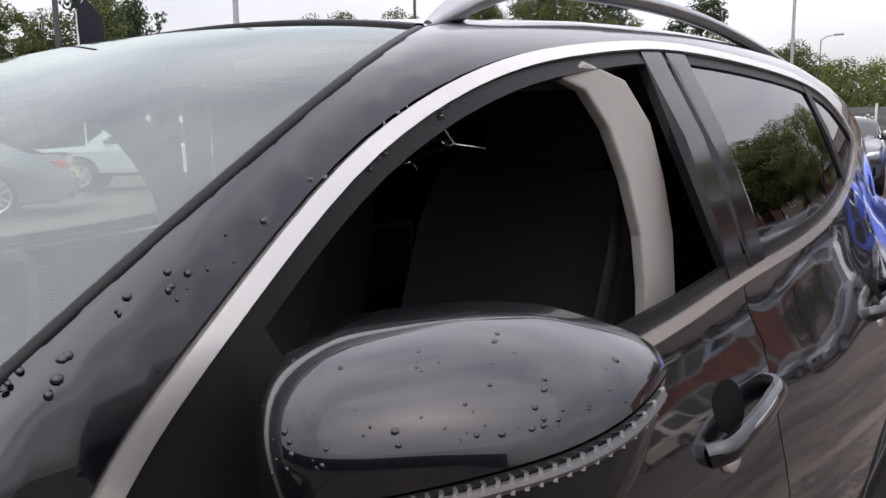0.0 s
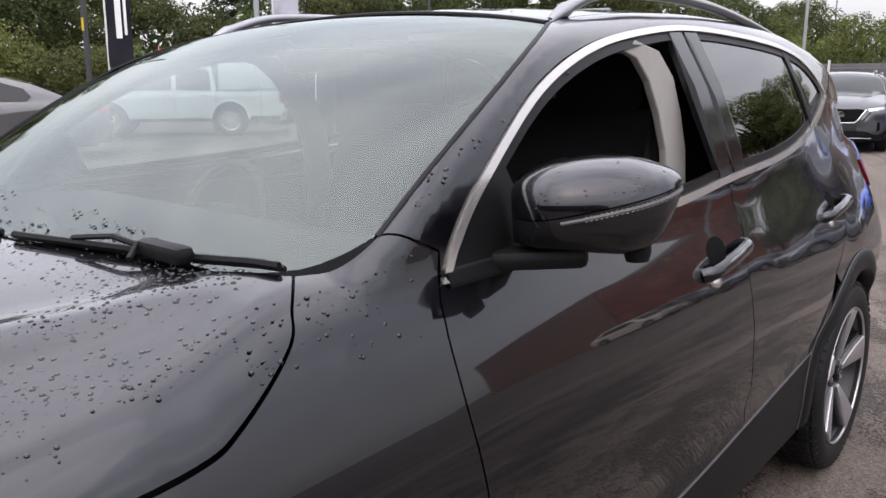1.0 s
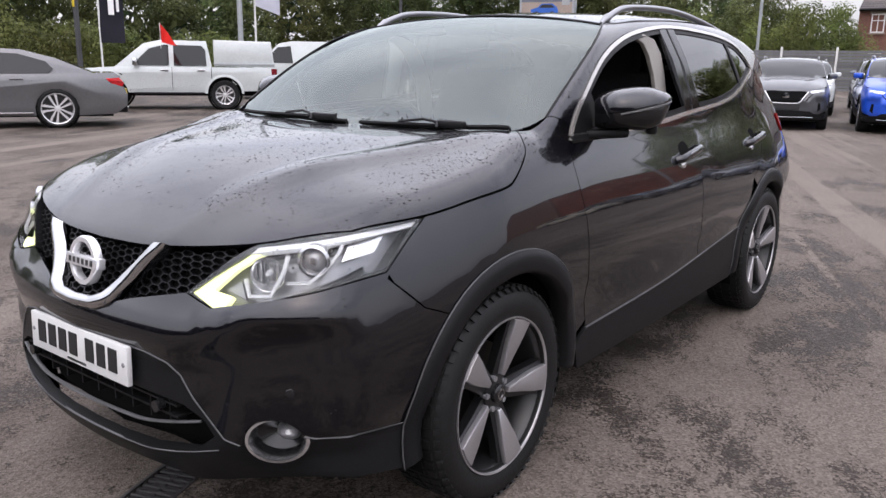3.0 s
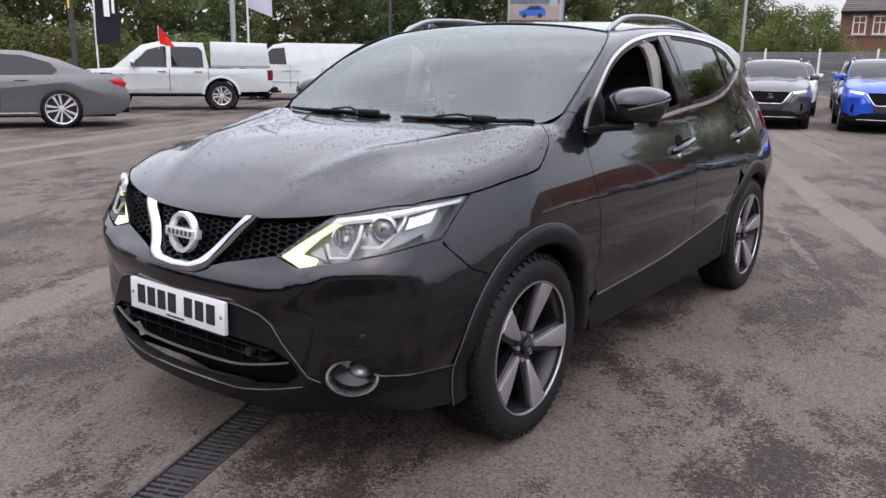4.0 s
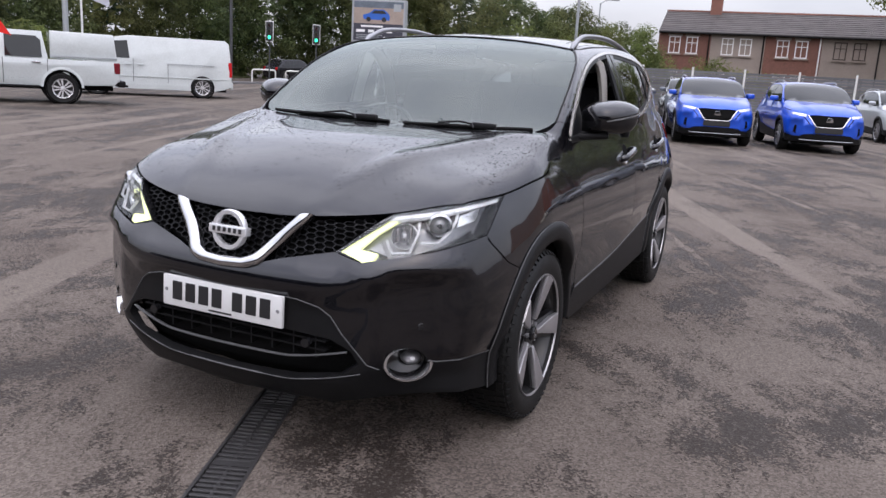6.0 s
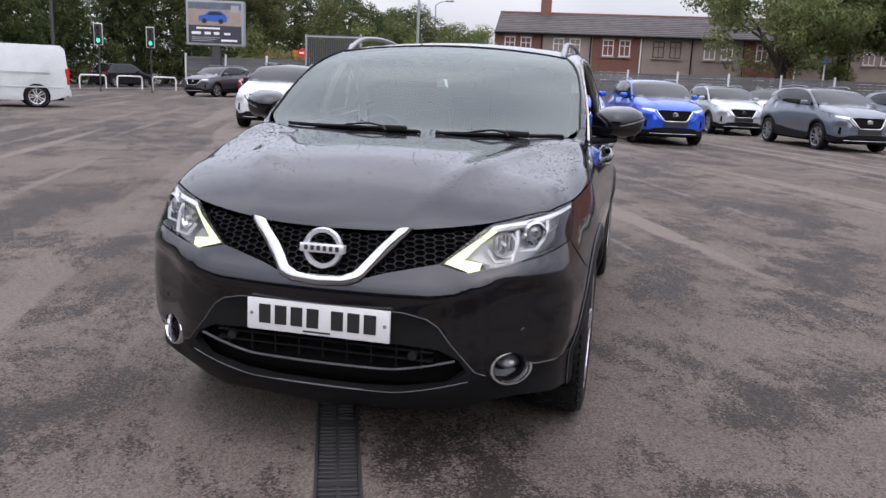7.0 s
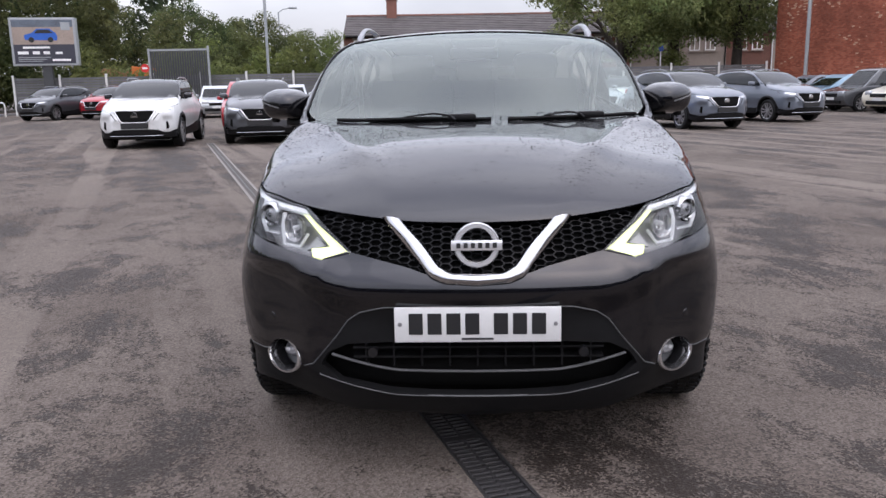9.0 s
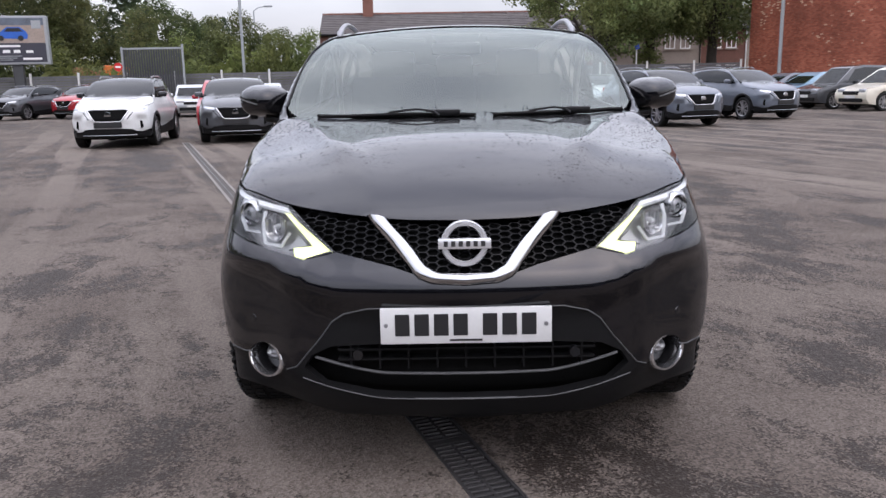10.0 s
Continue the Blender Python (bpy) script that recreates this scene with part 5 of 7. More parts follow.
vg = tagged(part("verge", box(-44, -30, 0, -37.2, 46, .12, .02), M_GRASS), "rough grass verge along the far road", "verge", kind="structure")
vk = tagged(part("kerb", box(-28.2, 24, 0, -28.0, 46, .12, .015), M_LAMPGREY), "grey kerb along the road edge", "kerb", kind="structure")

# ---- other vehicles ----
M_TYRE_FAR = M_RUBBER
M_FARGLASS = material("dark_car_glass", (0.012, 0.014, 0.015), 0.03, 0, 0.1, 3, spec=0.42)
M_BLUE = paint("bright_blue_paint", (0.012, 0.075, 0.52), 0.3, 0.3)
M_GREY = paint("slate_grey_paint", (0.115, 0.13, 0.158), 0.3, 0.35)
M_GUN = paint("gunmetal_paint", (0.065, 0.068, 0.075), 0.35, 0.35)
M_WHITE = paint("white_paint", (0.50, 0.53, 0.525), 0.0, 0.4)
M_PEARL = paint("pearl_white_paint", (0.60, 0.605, 0.60), 0.0, 0.4)
M_RED = paint("red_paint", (0.30, 0.012, 0.02), 0.2, 0.35)
M_SILVER = paint("silver_paint", (0.42, 0.44, 0.46), 0.5, 0.35)
M_SKYBLUE = paint("pale_blue_paint", (0.20, 0.32, 0.42), 0.3, 0.35)
M_CREAMPAINT = paint("cream_paint", (0.66, 0.62, 0.52), 0.0, 0.4)
M_BLACKPAINT = paint("plain_black_paint", (0.015, 0.015, 0.018), 0.2, 0.3)
M_REDLAMP = material("red_lamp_glass", (0.45, 0.012, 0.015), 0.12, 0, 0.1, 8)
M_DIMLAMP = material("dark_red_lamp_glass", (0.14, 0.008, 0.014), 0.12, 0, 0.1, 8)
M_LAMPFAR = material("clear_lamp_glass", (0.55, 0.57, 0.6), 0.12, 0.6, 0.15, 12)


def small_wheel(parent, at, r=.34, wide=.21, turn=0, rim=M_ALLOY, low=1.0, fat=1.0):
    """A plain road wheel with five twin spokes."""
    w = new("wheel")
    w.parent = parent
    h = wide / 2
    q = r * low
    part("tyre", lathe([(q * .68, -h * .85), (r * .9, -h), (r * .985, -h * .8), (r, -h * .4), (r, h * .4), (r * .985, h * .8), (r * .9, h), (q * .68, h * .85)], 32, "X"), M_TYRE_FAR, w, smooth=True)
    rm = part("rim", lathe([(q * .70, h * .86), (q * .69, h * .95), (q * .65, h * .9), (q * .60, h * .4), (0, h * .3)], 30, "X"), M_ALLOYDARK, w, smooth=True)
    part("rim_edge", lathe([(q * .705, h * .86), (q * .70, h * .99), (q * .66, h * .93)], 30, "X"), rim, w, smooth=True)
    for i in range(5):
        bm = bmesh.new()
        for s in (-1, 1):
            prism([(s * q * .05 - q * .03, q * .10), (s * q * .15 - q * .05 * fat, q * .67), (s * q * .15 + q * .05 * fat, q * .67), (s * q * .05 + q * .03, q * .10)], h * .25, "X", h * .62, bm)
        part("spoke", bm, rim, rm).matrix_local = Matrix.Rotation(2 * math.pi * i / 5 + .3, 4, "X")
    part("hub_cap", lathe([(0, h * .95), (q * .13, h * .9), (q * .15, h * .6)], 16, "X"), rim, rm, smooth=True)
    w.matrix_local = pose(*at) @ pose(0, 0, 0, 0, 0, turn)
    return w


def four_wheels(parent, track, front, rear, r=.34, rim=M_ALLOY, low=1.0, fat=1.0):
    first = small_wheel(parent, (track, front, r), r, .22, 0, rim, low, fat)
    for x, y, a in ((track, rear, 0), (-track, front, 180), (-track, rear, 180)):
        o = copy_thing(first, pose(0, 0, 0))
        o.parent = parent
        o.matrix_local = pose(x, y, r, 0, 0, a)


def recolour(root, old, fresh):
    for o in root.children_recursive:
        if o.type == "MESH" and o.data.materials and o.data.materials[0] == old:
            o.material_slots[0].link = "OBJECT"
            o.material_slots[0].material = fresh


def modern_crossover():
    """Sharper-faced crossover in slate grey; the other ones are copies in other paint."""
    car = thing("parked_crossover", "slate grey crossover car with black grille, parked nose out", "car", "parked crossovers")
    P = M_GREY
    far = dict(step=.11, rim=.02)
    flank = ([np.array(p) for p in ((.812, -1.632, .953), (.866, -1.297, 1.002), (.826, -1.14, 1.088), (.763, -.937, 1.185))] + crv((.797, -.843, 1.152), (.815, -.853, 1.11))
             + crv((.815, -.5, 1.108), (.81, -.025, 1.125), (.804, .269, 1.147), (.800, .659, 1.173), (.786, .93, 1.215), (.75, 1.20, 1.285), (.707, 1.40, 1.345), (.66, 1.78, 1.20), (.72, 2.0, .8), (.76, 1.95, .45))
             + arch(ARCH_R, 172, 14, .43, n=14) + SILL[::-1][::3] + arch(ARCH_F, 168, 20, .43, n=14) + [np.array((.824, -1.80, .80))])
    panel("body_side", "side", flank, P, car, mirror=True, **far)
    panel("bonnet", "top", both_sides(HOOD_FRONT[::3] + HOOD_SIDE[::3] + HOOD_BACK[::3])[:-1], P, car, **far)
    panel("roof_side", "side", cant[::2], P, car, mirror=True, **far)
    panel("roof", "top", both_sides([np.array((0, -.225, 1.55)), np.array((.35, -.25, 1.545))] + ROOF_EDGE[::3] + [np.array((0, 1.93, 1.45))])[:-1], P, car, **far)
    panel("windscreen", "top", SCREEN[::2], M_FARGLASS, car, gap=.002, proud=.001, step=.12, rim=0)
    panel("side_glass", "side", list(from_plane("side", shrink_loop(loop, .012))), M_FARGLASS, car, gap=0, proud=-.004, step=.12, rim=.01, mirror=True)
    panel("window_pillar", "side", window_zone(.20, .33, -.25, -.25, .012), M_GLOSSTRIM, car, gap=0, proud=.004, mirror=True, **far)
    face = both_sides([np.array((0, -2.1, .872)), np.array((.30, -2.08, .88))] + HOOD_FRONT[15:][::3] + [np.array((.812, -1.66, .945)), np.array((.824, -1.80, .80))] + arch(ARCH_F, 42, 8, .45, n=6) + nose_snap([(.70, 0, .37), (.58, 0, .385), (.50, 0, .43), (.28, 0, .445), (0, 0, .445)]))
    grille = nose_snap([(0, 0, .862), (.36, 0, .862), (.44, 0, .845), (.30, 0, .645), (.25, 0, .605), (0, 0, .60)])
    panel("front_face", "nose", face, P, car, holes=[both_sides(grille)[:-1]], **far)
    panel("grille", "nose", both_sides(grille)[:-1], M_DARK, car, "black grille", gap=.002, proud=-.012, step=.1)
    bead("nose", nose_snap([(.45, 0, .85), (.38, 0, .75), (.31, 0, .642), (.26, 0, .598), (.1, 0, .594), (0, 0, .594), (-.1, 0, .594), (-.26, 0, .598), (-.31, 0, .642), (-.38, 0, .75), (-.45, 0, .85)]), .030, .014, M_CHROME, car, "chrome_strip", "chrome V-shaped strip round the grille")
    bead("nose", nose_snap([(.53, 0, .80), (.46, 0, .72), (.41, 0, .65)]), .018, .010, M_DARK, car, "chrome_strip", mirror=True)
    panel("headlamp", "nose", nose_snap([(.47, 0, .868), (.58, 0, .886), (.75, 0, .905), (.77, 0, .86), (.63, 0, .83), (.50, 0, .815)]), M_LAMPFAR, car, "slim clear headlamp", gap=.002, proud=.003, step=.08, mirror=True)
    panel("lower_bumper", "nose", both_sides(nose_snap([(0, 0, .442), (.28, 0, .442), (.495, 0, .427), (.578, 0, .382), (.70, 0, .367)]) + arch(ARCH_F, 4, -12, .46, n=4) + [np.array((.78, -1.9, .24)), np.array((.5, -2.08, .232)), np.array((0, -2.12, .232))]), M_TRIM, car, **far)
    bead("nose", nose_snap([(x, 0, .300) for x in np.linspace(-.58, .58, 21)]), .016, .010, M_SILVER, car, "bumper_lip")
    part("blank_plate", box(-.30, -2.225, .465, .30, -2.20, .585, .004), M_INK, car)
    panel("side_vent", "nose", nose_snap([(.655, 0, .62), (.70, 0, .64), (.725, 0, .47), (.66, 0, .43)]), M_DARK, car, gap=.002, proud=.003, step=.1, mirror=True)
    part("badge", lathe([(0, -.012), (.075, -.010), (.08, 0), (.08, .02)], 20, "Y"), M_CHROME, car, smooth=True).matrix_local = pose(0, -2.165, .745)
    panel("sill_cladding", "side", SILL[::3] + arch(ARCH_R, 22, 2, .43, n=4) + [np.array((.85, .87, .26)), np.array((.85, -.76, .25))] + arch(ARCH_F, 178, 169, .43, n=3), M_TRIM, car, mirror=True, proud=.002, **far)
    for sx in (1, -1):
        for c in (ARCH_F, ARCH_R):
            t = arch_trim(c, -8, 186, sx)
            t.parent = car
            wl = wheel_well(c, sx)
            wl.parent = car
        mm = part("door_mirror", box(-.10, -.06, -.06, .10, .06, .06, .035), P, car, smooth=True)
        mm.matrix_local = pose(.93 * sx, -.62, 1.18, 0, 0, 25 * sx)
        part("mirror_arm", box(-.05, -.02, -.08, .05, .02, -.04), M_TRIM, mm).location = (-.07 * sx, 0, 0)
        part("roof_rail", tube([(.60 * sx, -.1, 1.57), (.61 * sx, .1, 1.615), (.60 * sx, .8, 1.62), (.57 * sx, 1.4, 1.56)], .016, 6), M_ALU, car)
        part("tail_lamp", box(.60 * sx - .14, 1.93, .95, .60 * sx + .14, 2.03, 1.07, .02), M_REDLAMP, car)
    panel("body_lining", "side", [np.array(p) for p in ((.8, -1.75, .75), (.8, -1.5, .93), (.8, -.86, 1.05), (.8, .3, 1.08), (.7, 1.45, 1.2), (.74, 1.95, .5))] + arch(ARCH_R, 165, 20, .45, n=10) + arch(ARCH_F, 165, 20, .45, n=10), M_DARK, car, proud=-.02, rim=0, step=.15, mirror=True)
    part("underbody", box(-.70, -1.9, .2, .70, 1.95, .6, .03), M_DARK, car)
    part("tailgate", prism([(2.02, .5), (2.05, .95), (1.98, 1.12), (1.94, 1.12), (1.98, .5)], 1.3, "X", -.65), P, car)
    part("rear_window", box(-.5, 1.86, 1.12, .5, 1.88, 1.42), M_FARGLASS, car)
    part("price_card", box(.22, -.80, 1.19, .42, -.79, 1.24), M_PAPER, car)
    four_wheels(car, .785, -1.322, 1.322, .347)
    return car


first_car = modern_crossover()
first_car.matrix_basis = pose(6.05, 19.3, 0, 0, 0, 18)
for x, y, a, col, word, sc in ((9.35, 22.3, 22, None, "slate grey", 1), (-.9, 17.6, 14, M_BLUE, "bright blue", 1), (1.45, 18.0, 15, M_BLUE, "bright blue", 1), (-8.0, 15.55, 9, M_PEARL, "white", 1),
                           (-20.7, 35.2, -10, M_GUN, "dark gunmetal", 1), (-18.0, 35.9, -10, M_RED, "dark red", 1), (6.2, 29.5, -20, M_PEARL, "white", .97), (5.4, 40.5, 12, M_PEARL, "white", .97),
                           (-3.2, 17.1, 14, M_GUN, "dark grey", .975), (-4.3, 22.8, 14, M_WHITE, "white", .97), (-2.6, 25.8, 14, M_GREY, "slate grey", 1), (9.0, 34.5, 10, M_GREY, "slate grey", 1), (3.9, 24.5, 14, M_SILVER, "silver", .97), (-5.55, 16.5, 13, M_GUN, "dark grey", .97)):
    c = copy_thing(first_car, pose(x, y, 0, 0, 0, a))
    c.scale = (sc, sc * .99, sc)
    if col:
        recolour(c, M_GREY, col)
    tagged(c, word + " crossover car with black grille, parked nose out")
    if (x, y) == (-8.0, 15.55):
        # two-tone: black roof and mirrors
        for o in c.children_recursive:
            if o.name.split(".")[0] in ("roof", "roof_side", "door_mirror"):
                o.material_slots[0].material = M_BLACKPAINT
        tagged(c, "white crossover car with black roof and grille, parked nose out")


def bulged(outline, half, bevel, mat, parent, name, narrow=None, label="", belly=.03):
    """A body pushed out from its side outline, with rounded shoulders and drawn-in top."""
    bm = prism(outline, 2 * half, "X", -half)
    bm.normal_update()
    caps = [f for f in bm.faces if abs(f.normal.x) > .9]
    bmesh.ops.inset_region(bm, faces=caps, thickness=bevel * 1.6, depth=belly, use_even_offset=True)
    if narrow:
        z0, z1, k = narrow
        for v in bm.verts:
            t = min(max((v.co.z - z0) / (z1 - z0), 0), 1)
            v.co.x *= 1 - k * t
    return part(name, bm, mat, parent, label, smooth=True)


def arch_cut(y, r, z=.34, n=10, lift=.0, past=.3):
    """The wheel arch's edge, going from front to rear along a body's lower edge."""
    return [(y - r * math.cos(a), z + lift + r * math.sin(a)) for a in np.linspace(-past, math.pi + past, n)]


def hatchback(name, label, mat, at, length=4.1, height=1.5, category="car", suv=False):
    """Small car: flat-sided, for cars far off. Nose at -y."""
    car = thing(name, label, category, "cars along the brick wall", m=at)
    L, H = length / 2, height
    f, r = -L + .78, L - .72
    z0 = .22 if not suv else .26
    low = [(-L + .02, .45), (-L, .62), (-L + .08, .78), (-L + .95, .98), (-.25 * L, 1.0), (L - .12, 1.0), (L, .85), (L - .02, .45), (L - .15, z0)] + arch_cut(r, .37)[::-1] + arch_cut(f, .37)[::-1] + [(-L + .15, z0)]
    bulged(low, .82, .05, mat, car, "body")
    top = [(-L + .90, .96), (-L + 1.65, H - .09), (-.1, H), (L - .75, H - .05), (L - .12, .97)]
    bulged(top, .78, .05, mat, car, "cabin", (.95, H, .22))
    for sx in (1, -1):
        g = prism([(-L + 1.28, 1.0), (-L + 1.72, H - .16), (-.05, H - .09), (L - .85, H - .14), (L - .42, 1.02)], .012, "X", -.006)
        for v in g.verts:
            t = (v.co.z - .95) / (H - .95)
            v.co.x += sx * (.815 * (1 - .22 * t))
        part("side_window", g, M_FARGLASS, car)
        part("headlamp", box(.55 * sx - .17, -L + .02, .66, .55 * sx + .17, -L + .22, .80, .03), M_LAMPFAR, car, smooth=True)
        part("door_mirror", box(.93 * sx - .09, -.62, .98, .93 * sx + .09, -.50, 1.10, .03), mat, car, smooth=True)
        part("tail_lamp", box(.66 * sx - .1, L - .12, .75, .66 * sx + .1, L + .005, .95, .02), M_REDLAMP, car)
    ws = bmesh.new()
    vs = [ws.verts.new(p) for p in ((-.68, -L + .93, 1.0), (.68, -L + .93, 1.0), (.56, -L + 1.62, H - .11), (-.56, -L + 1.62, H - .11))]
    ws.faces.new(vs)
    bmesh.ops.solidify(ws, geom=ws.faces[:], thickness=-.03)
    part("windscreen", ws, M_FARGLASS, car)
    part("grille", box(-.40, -L - .012, .58, .40, -L + .05, .72, .02), M_GLOSSTRIM, car)
    part("lower_grille", box(-.6, -L - .008, .32, .6, -L + .06, .46, .02), M_TRIM, car)
    part("number_plate", box(-.26, -L - .02, .46, .26, -L, .56), M_WHITEPLATE, car)
    part("underbody", box(-.6, -L + .2, .2, .6, L - .2, .5), M_DARK, car)
    four_wheels(car, .72, f, r, .325)
    return car


hatchback("hatchback_car", "blue-grey hatchback car beside the brick wall", M_GREY, pose(15.6, 33.6, 0, 0, 0, -77), 4.0, 1.46)
hatchback("hatchback_car", "pale blue hatchback car beside the brick wall", M_SKYBLUE, pose(15.8, 31.0, 0, 0, 0, -77), 4.0, 1.46)
hatchback("small_crossover", "dark grey small crossover car beside the brick wall", M_GUN, pose(16.2, 28.5, 0, 0, 0, -77), 4.5, 1.68, suv=True)
hatchback("small_crossover", "cream small crossover car with dark windows", M_CREAMPAINT, pose(16.6, 25.9, 0, 0, 0, -77), 4.1, 1.57, suv=True)
hatchback("hatchback_car", "dark blue hatchback car beside the brick wall", M_BLACKPAINT, pose(17.4, 36.0, 0, 0, 0, -77), 4.0, 1.5)
hatchback("hatchback_car", "silver hatchback car parked near the gate", M_SILVER, pose(-12.6, 35.0, 0, 0, 0, 18), 4.0, 1.5)["group"] = "parked crossovers"
hatchback("hatchback_car", "red hatchback car parked behind others", M_RED, pose(-7.2, 21.5, 0, 0, 0, 14), 4.1, 1.55)["group"] = "parked crossovers"
hatchback("hatchback_car", "silver hatchback car parked near the fence", M_SILVER, pose(-9.2, 36.5, 0, 0, 0, 10), 4.0, 1.5)["group"] = "parked crossovers"
hatchback("hatchback_car", "white hatchback car parked near the fence", M_WHITE, pose(-6.6, 33.0, 0, 0, 0, 10), 4.1, 1.55)["group"] = "parked crossovers"
hatchback("hatchback_car", "black hatchback car on the road", M_BLACKPAINT, pose(-33.2, 44.85, 0, 0, 0, 165), 4.1, 1.55)["group"] = "cars on the road"


def saloon():
    car = thing("saloon_car", "metallic grey saloon car with red tail lamps and silver twin-spoke wheels", "car", m=pose(-14.5, 3.75, 0, 0, 0, -29))
    P = M_GUN2
    low = [(-2.55, .42), (-2.58, .62), (-2.45, .78), (-1.3, .95), (.2, 1.0), (1.55, 1.02), (2.36, 1.04), (2.46, .98), (2.50, .80), (2.58, .62), (2.56, .42), (2.35, .26)] + arch_cut(1.32, .385, .35)[::-1] + arch_cut(-1.51, .385, .35)[::-1] + [(-2.4, .25)]
    bulged(low, .90, .07, P, car, "body", (.75, 1.1, .06))
    top = [(-1.45, .94), (-.55, 1.38), (.1, 1.475), (.75, 1.455), (1.35, 1.30), (1.98, 1.03)]
    bulged(top, .80, .06, P, car, "cabin", (.95, 1.475, .22))
    for sx in (1, -1):
        g = prism([(-1.05, 1.0), (-.45, 1.32), (.1, 1.40), (.72, 1.375), (1.18, 1.24), (1.30, 1.10), (1.2, 1.02)], .012, "X", -.006)
        for v in g.verts:
            t = (v.co.z - .95) / .525
            v.co.x += sx * (.836 * (1 - .22 * t))
        part("side_window", g, M_FARGLASS, car, "dark side glass")
        part("door_handle", box(.915 * sx - .015, .55, .90, .915 * sx + .015, .78, .93, .01), P, car)
        part("door_handle", box(.915 * sx - .015, -.45, .89, .915 * sx + .015, -.22, .92, .01), P, car)
        part("tail_lamp", prism([(2.20, .93), (2.44, .95), (2.53, .86), (2.50, .78), (2.30, .82)], .5, "X", (.42 if sx > 0 else -.92), None, .02), M_REDLAMP, car, "wide red tail lamp", smooth=True)
        part("lamp_bar", box(.67 * sx - .25, 2.26, .862, .67 * sx + .255, 2.53, .872), M_CHROME, car)
        part("door_mirror", box(.98 * sx - .1, -.95, .98, .98 * sx + .1, -.82, 1.1, .03), P, car, smooth=True)
        part("exhaust_tip", box(.62 * sx - .1, 2.50, .33, .62 * sx + .1, 2.59, .39, .01), M_CHROME, car)
        part("door_seam", box(.93 * sx - .006, .28, .38, .93 * sx + .003, .286, 1.0), M_DARK, car)
    rw = bmesh.new()
    rw.faces.new([rw.verts.new(p) for p in ((-.62, 1.95, 1.055), (.62, 1.95, 1.055), (.52, 1.30, 1.335), (-.52, 1.30, 1.335))])
    bmesh.ops.solidify(rw, geom=rw.faces[:], thickness=.02)
    part("rear_window", rw, M_FARGLASS, car)
    part("rear_diffuser", box(-.8, 2.3, .28, .8, 2.57, .44, .03), M_TRIM, car)
    part("underbody", box(-.7, -2.3, .2, .7, 2.3, .5), M_DARK, car)
    four_wheels(car, .80, -1.51, 1.32, .365, M_BADGE, 1.14, 1.25)
    part("number_plate", box(-.26, 2.575, .60, .26, 2.60, .71, .004), material("yellow_plate", (.55, .42, .06), .4, 0, .05, 10), car, "yellow number plate with a plain dark bar")
    part("boot_seam", box(-.86, 2.50, 1.0, .86, 2.515, 1.006), M_DARK, car)
    for sx in (1, -1):
        part("sill_strip", box(.925 * sx - .02, -1.05, .27, .925 * sx + .02, .9, .30, .006), M_CHROME, car, "bright sill strip")
        pl = prism([(.27, 1.0), (.31, 1.0), (.29, 1.40), (.25, 1.40)], .016, "X", -.008)
        for v in pl.verts:
            v.co.x += sx * .84 * (1 - .22 * (v.co.z - .95) / .525)
        part("window_pillar", pl, M_GLOSSTRIM, car)
        part("arch_shadow", lathe([(.40, -.05), (.40, .0), (.36, .0)], 30, "X"), M_DARK, car).matrix_local = pose(.86 * sx, 1.32, .36)
    return car


M_GUN2 = paint("warm_grey_paint", (0.12, 0.12, 0.125), 0.5, 0.3)
saloon()


